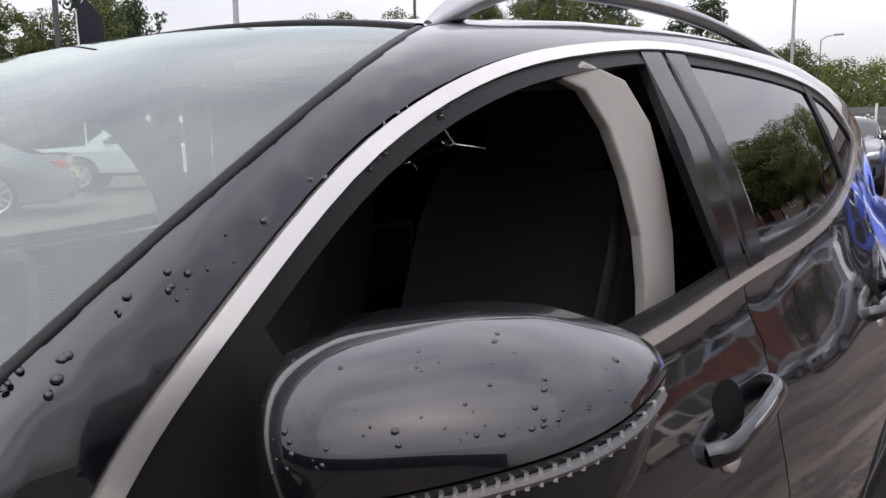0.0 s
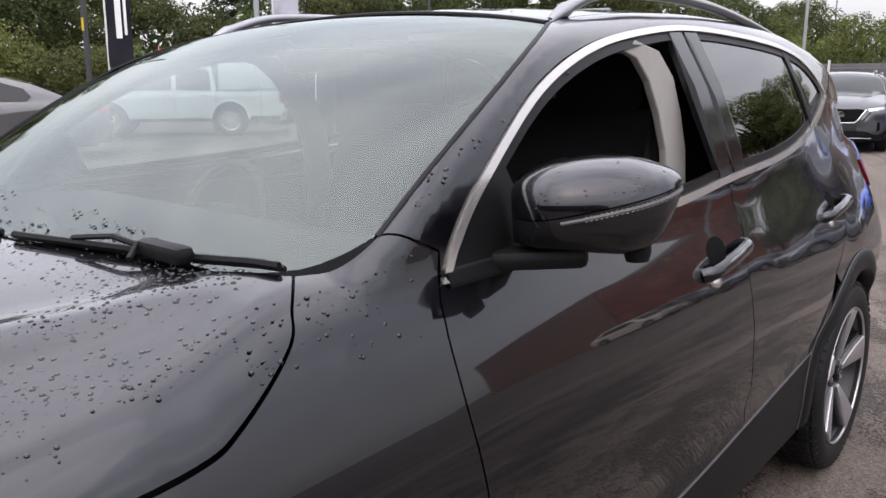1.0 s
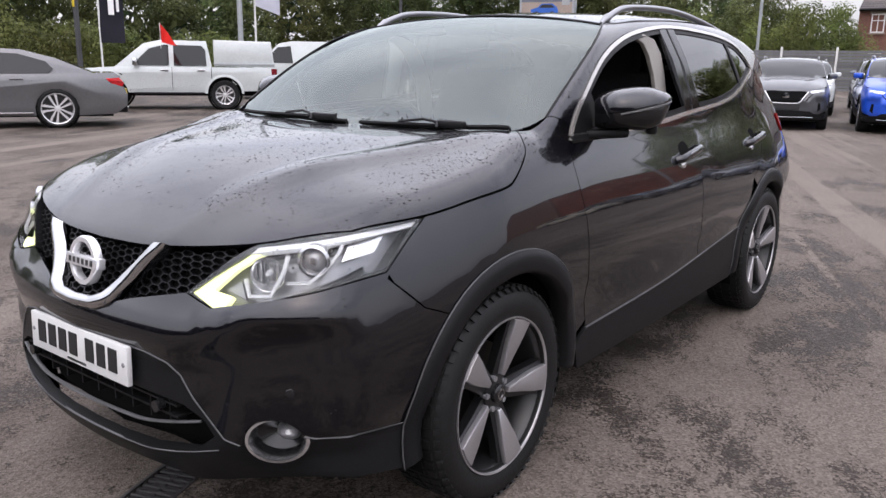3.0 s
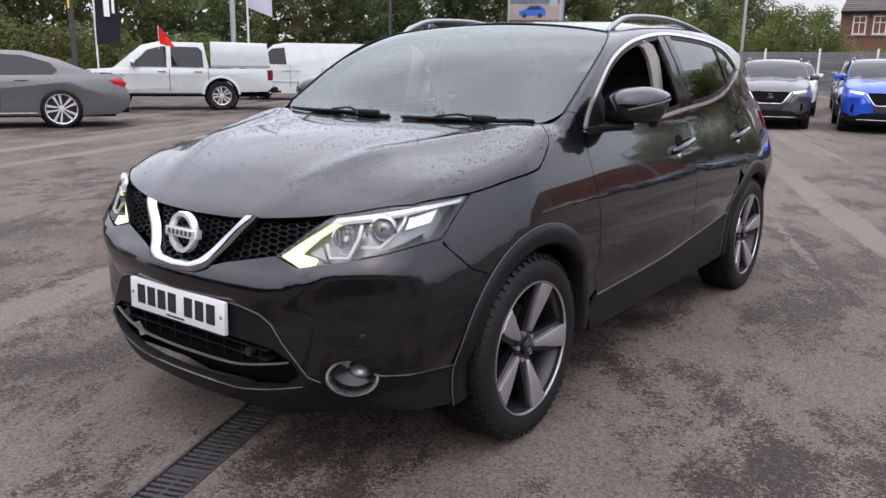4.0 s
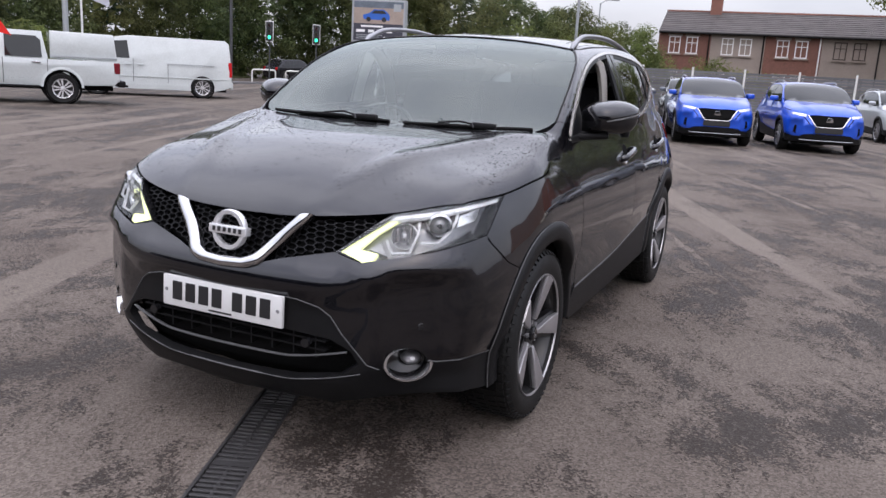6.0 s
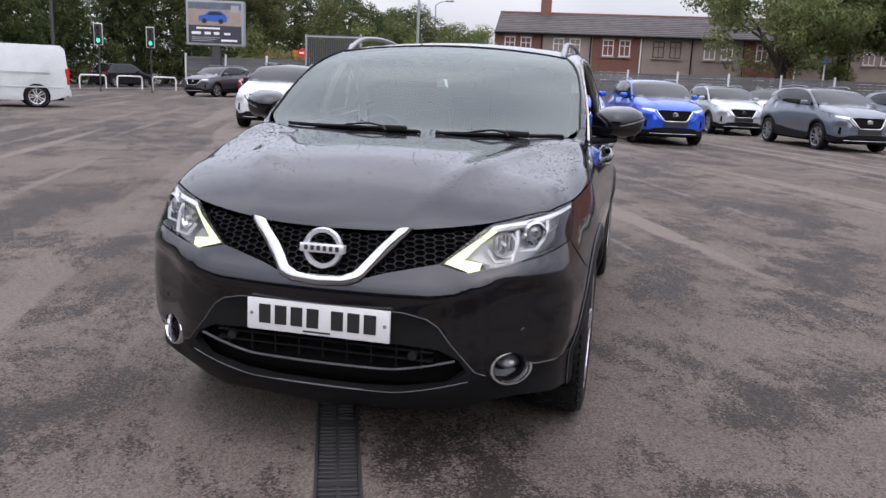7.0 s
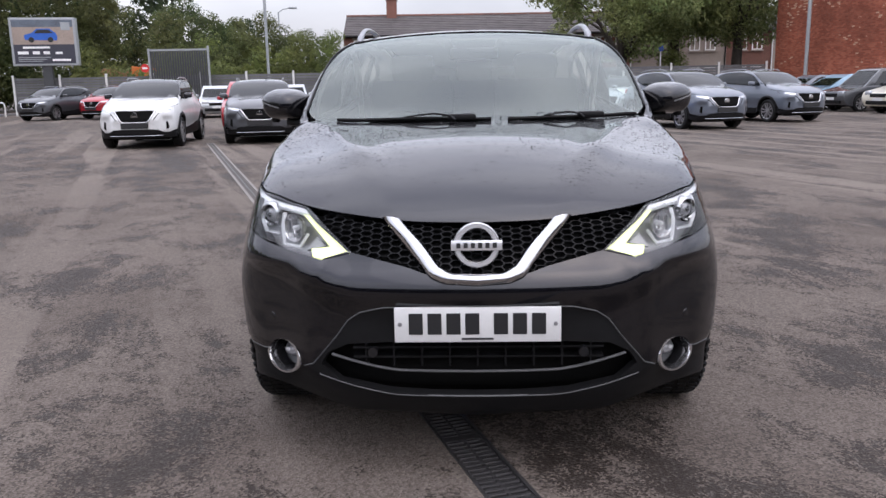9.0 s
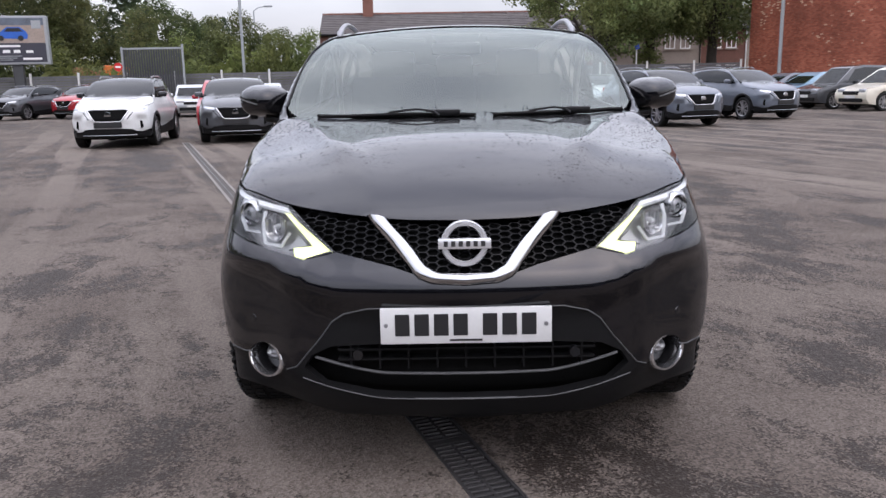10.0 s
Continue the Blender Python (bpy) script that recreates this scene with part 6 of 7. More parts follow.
def pickup():
    car = thing("pickup_truck", "white double-cab pickup truck with a ribbed load cover", "pickup truck", m=pose(-17.2, 9.9, 0, 0, 0, -37))
    P = M_WHITE
    low = [(-2.62, .55), (-2.65, .80), (-2.5, 1.02), (-1.25, 1.10), (2.58, 1.10), (2.64, .62), (2.5, .50)] + arch_cut(1.28, .45, .40, past=-.18)[::-1] + [(.80, .44), (-1.1, .44)] + arch_cut(-1.58, .45, .40, past=-.10)[::-1] + [(-2.5, .48)]
    bulged(low, .90, .05, P, car, "body")
    top = [(-1.45, 1.08), (-.72, 1.68), (-.3, 1.78), (.85, 1.77), (.98, 1.08)]
    bulged(top, .82, .05, P, car, "cab", (1.05, 1.78, .16))
    cover = bulged([(1.03, 1.12), (1.03, 1.80), (2.52, 1.78), (2.60, 1.12)], .80, .03, P, car, "load_cover", None, "off-white box cover over the load bed")
    part("cover_ledge", box(-.87, 1.02, 1.17, .87, 2.6, 1.20), M_SILVER, cover)
    for sx in (1, -1):
        for pts in ([(-1.02, 1.13), (-.58, 1.56), (-.22, 1.66), (-.10, 1.66), (-.10, 1.13)], [(.02, 1.13), (.02, 1.66), (.72, 1.65), (.82, 1.55), (.84, 1.13)]):
            g = prism(pts, .012, "X", -.006)
            for v in g.verts:
                t = (v.co.z - 1.05) / .73
                v.co.x += sx * (.857 * (1 - .16 * t))
            part("side_window", g, M_FARGLASS, car)
        for y in (-.32, .60):
            part("door_handle", box(.945 * sx - .02, y, 1.0, .945 * sx + .02, y + .2, 1.035, .01), M_CHROME, car)
        for y in (-.04, .95):
            part("door_seam", box(.933 * sx - .004, y, .5, .933 * sx + .003, y + .012, 1.1), M_DARK, car)
        part("tail_lamp", box(.86 * sx - .06, 2.50, .80, .86 * sx + .075, 2.655, 1.08, .02), M_DIMLAMP, car)
        part("side_step", box(.90 * sx - .07, -1.0, .40, .90 * sx + .05, .76, .45, .02), M_TRIM, car)
        part("door_mirror", box(1.02 * sx - .12, -.98, 1.12, 1.02 * sx + .12, -.85, 1.32, .04), M_CHROME, car, smooth=True)
        bm = lathe([(.46, -.02), (.50, .0), (.50, .03), (.44, .04)], 30, "X")
        bmesh.ops.delete(bm, geom=[v for v in bm.verts if v.co.z < -.06], context="VERTS")
        part("arch_flare", bm, P, car, smooth=True).matrix_local = pose(.91 * sx, 1.28, .42, 0, 0, 0 if sx > 0 else 180)
    part("rear_bumper", box(-.8, 2.60, .46, .8, 2.80, .62, .03), M_TRIM, car)
    part("underbody", box(-.6, -2.4, .35, .6, 2.5, .6), M_DARK, car)
    for sx in (1, -1):
        for y in (-1.58, 1.28):
            part("arch_lining", lathe([(.455, -.10), (.455, .0), (.40, .0)], 30, "X"), M_DARK, car).matrix_local = pose(.86 * sx, y, .40)
    part("tow_bar", box(-.05, 2.75, .44, .05, 2.95, .50, .01), M_TRIM, car)
    four_wheels(car, .80, -1.58, 1.28, .385, M_BADGE, .92, 1.5)
    return car


pickup()


def van():
    car = thing("panel_van", "plain white panel van with red tail lamps", "van", m=pose(-19.0, 16.6, 0, 0, 0, -46))
    P = M_WHITE
    low = [(-2.62, .50), (-2.66, .75), (-2.55, .98), (-1.72, 1.20), (-1.0, 1.85), (-.6, 1.92), (2.45, 1.92), (2.58, 1.80), (2.66, .95), (2.66, .40), (2.4, .30)] + arch_cut(1.72, .39, .345)[::-1] + arch_cut(-1.55, .39, .345)[::-1] + [(-2.45, .32)]
    bulged(low, .91, .06, P, car, "body", (1.0, 1.95, .14), belly=.02)
    for sx in (1, -1):
        g = prism([(-1.58, 1.20), (-1.05, 1.72), (-.62, 1.76), (-.55, 1.20)], .012, "X", -.006)
        for v in g.verts:
            v.co.x += sx * .93 * (1 - .14 * (v.co.z - 1.0) / .95)
        part("side_window", g, M_FARGLASS, car)
        part("side_rail", box(.93 * sx - .008, .6, 1.06, .93 * sx + .008, 2.1, 1.085), M_SILVER, car)
        part("door_seam", box(.93 * sx - .004, -.45, .45, .93 * sx + .004, -.438, 1.2), M_DARK, car)
        part("door_seam", box(.93 * sx - .004, .62, .45, .93 * sx + .004, .632, 1.05), M_DARK, car)
        for y in (-.7, -.3):
            part("door_handle", box(.935 * sx - .02, y, 1.0, .935 * sx + .02, y + .18, 1.035, .01), P, car)
        part("tail_lamp", box(.86 * sx - .05, 2.56, .72, .86 * sx + .065, 2.675, 1.22, .02), M_REDLAMP, car)
        part("door_mirror", box(1.04 * sx - .1, -1.55, 1.12, 1.04 * sx + .1, -1.40, 1.38, .04), P, car, smooth=True)
    part("rear_bumper", box(-.86, 2.62, .32, .86, 2.72, .56, .03), P, car)
    part("underbody", box(-.7, -2.4, .22, .7, 2.5, .55), M_DARK, car)
    for sx in (1, -1):
        for y in (-1.55, 1.72):
            part("arch_lining", lathe([(.395, -.10), (.395, .0), (.35, .0)], 30, "X"), M_DARK, car).matrix_local = pose(.87 * sx, y, .345)
        part("belt_crease", box(.94 * sx - .006, -2.3, .62, .94 * sx + .006, 2.5, .66, .004), P, car)
    four_wheels(car, .80, -1.55, 1.72, .345, M_BADGE, 1.0, 1.3)
    return car


van()

# ---- buildings, fence, posts ----
M_BRICK = material("red_brick", (0.165, 0.075, 0.055), 0.85, 0, .25, 1.2, .3, 30, random_value=.22)
M_MORTAR = material("brick_mortar", (0.20, 0.115, 0.085), 0.9, 0, .2, 2, .2, 60)
M_SLATE = material("grey_roof_slate", (0.082, 0.072, 0.070), 0.75, 0, .35, 1.5, .3, 12, random_value=.15, spec=.25)
M_PLASTER = material("beige_plaster", (0.26, 0.215, 0.185), 0.9, 0, .12, 1.5, .2, 30)
M_PVC = material("white_window_frame", (0.70, 0.70, 0.68), 0.4, 0, .06, 6)
M_POSTGREY = material("galvanised_post", (0.33, 0.35, 0.36), 0.5, .4, .12, 8)
M_POSTWHITE = material("white_post", (0.62, 0.62, 0.60), 0.6, 0, .1, 6)
M_SLAT = material("grey_fence_slat", (0.12, 0.12, 0.125), 0.7, 0, .2, 6, random_value=.2)
M_BARRIER = material("white_barrier_paint", (0.66, 0.65, 0.62), 0.5, 0, .1, 6)
M_CLAD = material("dark_cladding", (0.045, 0.047, 0.05), 0.55, 0, .15, 2)
M_ORANGE = material("orange_machine_paint", (0.55, 0.13, 0.02), 0.45, 0, .12, 4)


def local_frame(p, q):
    """A frame with x along the line from p to q."""
    d = Vector((q[0] - p[0], q[1] - p[1], 0))
    return Matrix.Translation((p[0], p[1], 0)) @ Matrix.Rotation(math.atan2(d.y, d.x), 4, "Z"), d.length


def brick_hall():
    """Tall plain brick building; its long wall looks towards the cars."""
    m, L = local_frame((17.75, 44.5), (20.85, 31.33))
    b = tagged(new("brick_building"), "tall plain red brick building with patched pale bricks", "building")
    b.matrix_world = m
    part("wall", box(0, .02, 0, L, 12, 6.6), M_MORTAR, b)
    rnd = random.Random(7)
    # bricks laid in courses
    w, h, g = .225, .075, .010
    rest_v, rest_f = [], []
    for j in range(int(6.6 / h)):
        for i in range(int(L / w)):
            x0 = i * w + (.5 * w if j % 2 else 0) - .2
            x1, z0, z1 = x0 + w - g, j * h, (j + 1) * h - g
            x0, x1 = max(x0, 0), min(x1, L)
            d = .012 * rnd.random()
            k = len(rest_v)
            rest_v += [(x0, -d, z0), (x1, -d, z0), (x1, -d, z1), (x0, -d, z1), (x0, .03, z0), (x1, .03, z0), (x1, .03, z1), (x0, .03, z1)]
            rest_f += [(k, k + 1, k + 2, k + 3), (k, k + 4, k + 5, k + 1), (k + 3, k + 2, k + 6, k + 7), (k, k + 3, k + 7, k + 4), (k + 1, k + 5, k + 6, k + 2)]
    mb = bpy.data.materials["brick_island"]
    o = mesh_object("brickwork", rest_v, rest_f, mb, b, "courses of red brick with pale patched ones", smooth=False)
    o["kind"] = "stuff"
    part("coping", box(-.1, -.06, 6.6, L + .1, 12.1, 6.75), M_PLASTER, b)
    return b


def island_material(name, dark, light, pale=None, rough=.85, translucent=False):
    m = bpy.data.materials.new(name)
    m.use_nodes = True
    nt = m.node_tree
    p = nt.nodes["Principled BSDF"]
    p.inputs["Roughness"].default_value = rough
    p.inputs["Specular IOR Level"].default_value = .3
    geo = nt.nodes.new("ShaderNodeNewGeometry")
    ramp = nt.nodes.new("ShaderNodeValToRGB")
    e = ramp.color_ramp.elements
    e[0].color, e[1].color = (*dark, 1), (*light, 1)
    nt.links.new(geo.outputs["Random Per Island"], ramp.inputs[0])
    co = nt.nodes.new("ShaderNodeTexCoord")
    nz = nt.nodes.new("ShaderNodeTexNoise")
    nz.inputs["Scale"].default_value, nz.inputs["Detail"].default_value = .35, 4
    nt.links.new(co.outputs["Object"], nz.inputs["Vector"])
    rng = nt.nodes.new("ShaderNodeMapRange")
    rng.inputs["From Min"].default_value, rng.inputs["From Max"].default_value = .3, .7
    rng.inputs["To Min"].default_value, rng.inputs["To Max"].default_value = .65, 1.35
    nt.links.new(nz.outputs["Fac"], rng.inputs["Value"])
    hsv = nt.nodes.new("ShaderNodeHueSaturation")
    nt.links.new(rng.outputs[0], hsv.inputs["Value"])
    nt.links.new(ramp.outputs[0], hsv.inputs["Color"])
    col = hsv.outputs[0]
    if pale:
        n2 = nt.nodes.new("ShaderNodeTexNoise")
        n2.inputs["Scale"].default_value, n2.inputs["Detail"].default_value = .5, 3
        nt.links.new(co.outputs["Object"], n2.inputs["Vector"])
        mul = nt.nodes.new("ShaderNodeMath")
        mul.operation = "MULTIPLY"
        nt.links.new(n2.outputs["Fac"], mul.inputs[0])
        nt.links.new(geo.outputs["Random Per Island"], mul.inputs[1])
        gt = nt.nodes.new("ShaderNodeMath")
        gt.operation = "GREATER_THAN"
        gt.inputs[1].default_value = .53
        nt.links.new(mul.outputs[0], gt.inputs[0])
        mx = nt.nodes.new("ShaderNodeMix")
        mx.data_type = "RGBA"
        mx.inputs["B"].default_value = (*pale, 1)
        nt.links.new(gt.outputs[0], mx.inputs["Factor"])
        nt.links.new(col, mx.inputs["A"])
        col = mx.outputs["Result"]
    nt.links.new(col, p.inputs["Base Color"])
    if translucent:
        # thin leaves let some light through, and whole boughs lean to olive
        big = nt.nodes.new("ShaderNodeTexNoise")
        big.inputs["Scale"].default_value, big.inputs["Detail"].default_value = .16, 3
        nt.links.new(co.outputs["Object"], big.inputs["Vector"])
        hue = nt.nodes.new("ShaderNodeMapRange")
        hue.inputs["From Min"].default_value, hue.inputs["From Max"].default_value = .32, .68
        hue.inputs["To Min"].default_value, hue.inputs["To Max"].default_value = .462, .528
        nt.links.new(big.outputs["Fac"], hue.inputs["Value"])
        nt.links.new(hue.outputs[0], hsv.inputs["Hue"])
        tl, mixer = nt.nodes.new("ShaderNodeBsdfTranslucent"), nt.nodes.new("ShaderNodeMixShader")
        mixer.inputs[0].default_value = .48
        nt.links.new(col, tl.inputs["Color"])
        nt.links.new(p.outputs[0], mixer.inputs[1])
        nt.links.new(tl.outputs[0], mixer.inputs[2])
        nt.links.new(mixer.outputs[0], nt.nodes["Material Output"].inputs["Surface"])
    return m


island_material("brick_island", (.25, .072, .043), (.40, .135, .08), (.55, .35, .24))
brick_hall()


def sash(parent, x, z, w, h, mat):
    """A window with frame, bar, sill and pane."""
    win, e = None, .07
    for q in ((x - w / 2, x - w / 2 + e, z, z + h), (x + w / 2 - e, x + w / 2, z, z + h), (x - w / 2 + e, x + w / 2 - e, z + h - e, z + h), (x - w / 2 + e, x + w / 2 - e, z, z + e), (x - .025, x + .025, z + e, z + h - e), (x - w / 2 + e, x - .025, z + h * .62, z + h * .62 + .05), (x + .025, x + w / 2 - e, z + h * .62, z + h * .62 + .05)):
        o = part("frame_bar" if win else "window", box(q[0], -.03, q[2], q[1], .10, q[3]), mat, win or parent)
        win = win or o
    part("pane", box(x - w / 2 + .08, .05, z + .08, x + w / 2 - .08, .07, z + h - .08), M_FARGLASS, win)
    part("sill", box(x - w / 2 - .08, -.10, z - .10, x + w / 2 + .08, .04, z), M_PLASTER, win)
    part("lintel", box(x - w / 2 - .1, -.02, z + h, x + w / 2 + .1, .05, z + h + .16), M_PLASTER, win)


def terrace():
    """A row of narrow two-storey houses under one slate roof."""
    t0, L = local_frame((-9.6, 56.5), (34.0, 60.0))
    w = 3.62
    M_SASH = material("brown_window_frame", (.045, .03, .022), .5, 0, .1, 6)
    for i in range(12):
        words = ("two-storey red brick terraced house under a grey slate roof", "beige plastered terraced house with white windows under a slate roof", "two-storey brick terraced house with white sash windows", "beige plastered terraced house with dark brown window frames")
        look_of = 0 if i == 0 else 1 + (i - 1) % 3
        hs = tagged(new("terraced_house"), words[look_of], "house", "terraced houses")
        hs.matrix_world = t0 @ pose(i * w, 0, 0)
        part("wall", box(0.003, .03, 0, w - .003, 8, 5.1), M_PLASTER if look_of in (1, 3) else M_BRICK, hs)
        roof = bmesh.new()
        prism([(-.35, 5.02), (4.0, 6.75), (8.3, 5.0), (8.2, 4.9), (4.0, 6.6), (-.35, 4.9)], w - .002, "X", .001, roof)
        rf = part("roof", roof, M_SLATE, hs, "grey slate roof")
        # slates in courses, each course a stepped strip
        for k in range(11):
            y0, y1 = -.33 + 4.33 * k / 11, -.33 + 4.33 * (k + 1) / 11
            z0, z1 = 5.035 + 1.725 * k / 11, 5.035 + 1.725 * (k + 1) / 11
            part("slate_course", prism([(y0, z0 + .045), (y1, z1 + .012), (y1, z1), (y0, z0)], w - .012, "X", .006), M_SLATE, rf)
        part("ridge_tiles", tube([(.004, 4.0, 6.78), (w - .004, 4.0, 6.78)], .11, 6), M_BRICK, rf)
        part("gutter", tube([(0.01, -.38, 4.98), (w - .01, -.38, 4.98)], .06, 6), M_TRIM, hs)
        frame_mat = M_SASH if look_of == 3 else M_PVC
        for x in (1.15, 2.35):
            sash(hs, x, 3.55, .80, 1.18, frame_mat)
            sash(hs, x, 1.0, .84, 1.3, frame_mat)
        part("downpipe", tube([(w - .12, -.06, .1), (w - .12, -.06, 4.95)], .05, 6), M_PVC if look_of == 2 else M_TRIM, hs)
        if i in (0, 4, 8):
            ch = part("chimney", box(w - .45, 3.4, 6.2, w + .35, 4.6, 7.9, .02), M_BRICK, hs, "red brick chimney stack")
            part("chimney_cap", box(w - .50, 3.34, 7.9, w + .40, 4.66, 8.02, .02), M_BRICK, ch)
            for k in range(3):
                part("chimney_pot", lathe([(.13, 0), (.11, .5), (.14, .55), (.09, .55), (.09, .1)], 10, "Z"), M_BRICK, ch).location = (w - .05, 3.7 + .3 * k, 8.02)


terrace()


def slat_fence():
    """Grey slatted panels between white posts along the back of the car park."""
    f = tagged(new("fence"), "grey slatted fence between white posts behind the parked cars", "fence", kind="structure")
    f.matrix_world = pose(-27.0, 42.5, 0, 0, 0, 1.5)
    slat = box(0, -.02, 0, 2.62, .0, .125).copy()
    me = bpy.data.meshes.new("slat")
    slat.to_mesh(me)
    me.materials.append(M_SLAT)
    post = box(-.05, -.06, 0, .05, .05, 2.35)
    mp = bpy.data.meshes.new("post")
    post.to_mesh(mp)
    mp.materials.append(M_POSTWHITE)
    for i in range(17):
        p = new("post", mp)
        p.parent, p.location = f, (i * 2.75, 0, 0)
        if i == 16:
            break
        for k in range(14):
            s = new("slat", me)
            s.parent, s.location = f, (i * 2.75 + .065, 0, .12 + k * .148)


slat_fence()


def tall_gate():
    g = tagged(new("gate"), "tall dark vertical-bar gate with a round red sign", "gate")
    g.matrix_world = pose(-18.6, 42.0, 0, 0, 0, 3)
    part("gate_frame", box(-.05, -.05, 0, .05, .05, 3.7), M_POSTGREY, g)
    part("gate_frame", box(3.35, -.05, 0, 3.45, .05, 3.8), M_POSTGREY, g)
    part("gate_rail", box(0, -.03, 3.55, 3.4, .03, 3.65), M_POSTGREY, g)
    part("gate_rail", box(0, -.03, .2, 3.4, .03, .3), M_POSTGREY, g)
    for i in range(24):
        part("bar", box(.07 + i * .14, -.025, .2, .165 + i * .14, .025, 3.6), M_CLAD, g)
    part("sign", lathe([(0, -.10), (.24, -.10), (.24, -.07), (0, -.07)], 24, "Y"), material("red_sign", (.55, .02, .02), .5), g, "round red sign").location = (-.25, 0, 2.6)
    part("sign_bar", box(-.40, -.115, 2.55, -.10, -.098, 2.65), M_PAPER, g)


tall_gate()


def lamp_post(x, y, h=9.0, arm=1.4, turn=0, r=.085):
    p = tagged(new("lamp_post"), "tall grey metal lamp post", "lamp post", "lamp posts")
    p.matrix_world = pose(x, y, 0, 0, 0, turn)
    part("pole", tube([(0, 0, 0), (0, 0, 1.2), (0, 0, 1.25), (0, 0, h)], r, 10, taper=lambda t: 1.25 if t < .5 else .8), M_POSTGREY, p, smooth=True)
    part("arm", tube([(0, 0, h), (arm * .4, 0, h + .25), (arm, 0, h + .35)], .04, 6), M_POSTGREY, p)
    part("lantern", box(arm - .1, -.14, h + .27, arm + .6, .14, h + .42, .04), M_POSTGREY, p, smooth=True)


lamp_post(-12.7, 45.9, 11.0, 1.2, 20, .11)
lamp_post(-16.6, 66.0, 7.7, 1.0, 0, .07)
lamp_post(17.18, 38.5, 9.5, 1.2, 180, .12)
lamp_post(-24.0, 17.6, 9.0, 1.5, 150, .13)


def banner(x, y, turn):
    b = tagged(new("feather_banner"), "dark feather banner with plain white bars on a pole", "banner")
    b.matrix_world = pose(x, y, 0, 0, 0, turn)
    part("pole", tube([(0, 0, 0), (0, 0, 2.0), (0, 0, 4.9), (.25, 0, 5.3)], .03, 8), M_POSTWHITE, b)
    part("base", box(-.3, -.3, 0, .3, .3, .12, .02), M_TRIM, b)
    sail = bmesh.new()
    rows = []
    for i, z in enumerate(np.linspace(1.75, 5.25, 18)):
        wd = .72 * (1 - max(0, (z - 4.4) / .9) ** 2 * .75)
        rows.append([sail.verts.new((wd * u, .05 * math.sin(z * 2.3 + u * 2), z)) for u in (0.02, .35, .7, 1)])
    for a, c in zip(rows, rows[1:]):
        for k in range(3):
            sail.faces.new((a[k], a[k + 1], c[k + 1], c[k]))
    bmesh.ops.solidify(sail, geom=sail.faces[:], thickness=.006)
    s = part("sail", sail, material("dark_banner_cloth", (.022, .022, .035), .8, 0, .15, 4), b, "dark cloth sail", smooth=True)
    part("bar", box(.28, -.075, 2.6, .45, -.068, 3.9), M_PAPER, s)
    part("bar", box(.52, -.075, 2.7, .60, -.068, 3.8), M_PAPER, s)


banner(-22.2, 10.7, 58)


def small_flag(x, y, turn, colour, h, name, label, w=.9, t=.8, foot=0.0, pointed=False):
    f = tagged(new(name), label, "flag")
    f.matrix_world = pose(x, y, 0, 0, 0, turn)
    part("pole", tube([(0, 0, foot), (0, 0, h)], .04 if h > 3 else .008, 8), M_POSTWHITE, f)
    fl = bmesh.new()
    g = [[fl.verts.new((w * u, .08 * math.sin(u * 5 + v), h - t * (v if not pointed else .5 + (v - .5) * (1 - u) + .45 * u) - .25 * u * t)) for u in np.linspace(.02, 1, 8)] for v in np.linspace(0.02, 1, 5)]
    for a, c in zip(g, g[1:]):
        for k in range(7):
            fl.faces.new((a[k], a[k + 1], c[k + 1], c[k]))
    bmesh.ops.solidify(fl, geom=fl.faces[:], thickness=.004)
    part("cloth", fl, colour, f, smooth=True)


small_flag(-24.3, 18.6, 40, material("pale_flag_cloth", (.62, .62, .68), .8, 0, .1, 4), 4.9, "pale_flag", "pale flag on a white pole with a plain dark mark", 1.0, 1.5)
small_flag(-15.75, 8.55, 40, material("red_flag_cloth", (.75, .03, .02), .8, 0, .1, 6), 2.16, "red_pennant", "small bright red pennant clipped to the pickup window", .42, .46, 1.55, True)


def round_sign(x, y):
    p = tagged(new("round_sign"), "small round blue sign on a pale post", "sign")
    p.matrix_world = pose(x, y, 0)
    part("post", tube([(0, 0, 0), (0, 0, 3.4)], .04, 8), M_POSTWHITE, p)
    part("disc", lathe([(0, -.09), (.17, -.09), (.17, -.06), (0, -.06)], 24, "Y"), material("blue_sign", (.03, .08, .35), .5), p, "round blue sign face").location = (0, 0, 3.22)


round_sign(11.1, 44.6)


def dark_pole(x, y, h, sign=None):
    p = tagged(new("dark_pole"), "slim black pole beside the road", "pole")
    p.matrix_world = pose(x, y, 0)
    part("shaft", tube([(0, 0, 0), (0, 0, h)], .09, 8), M_CLAD, p)
    if sign:
        part("sign", box(-.02, -.10, sign, .10, -.08, sign + .4), material("yellow_sign", (.6, .45, .02), .5), p)


dark_pole(-24.1, 11.0, 8, 2.9)
dark_pole(-31.5, 36.0, 9)


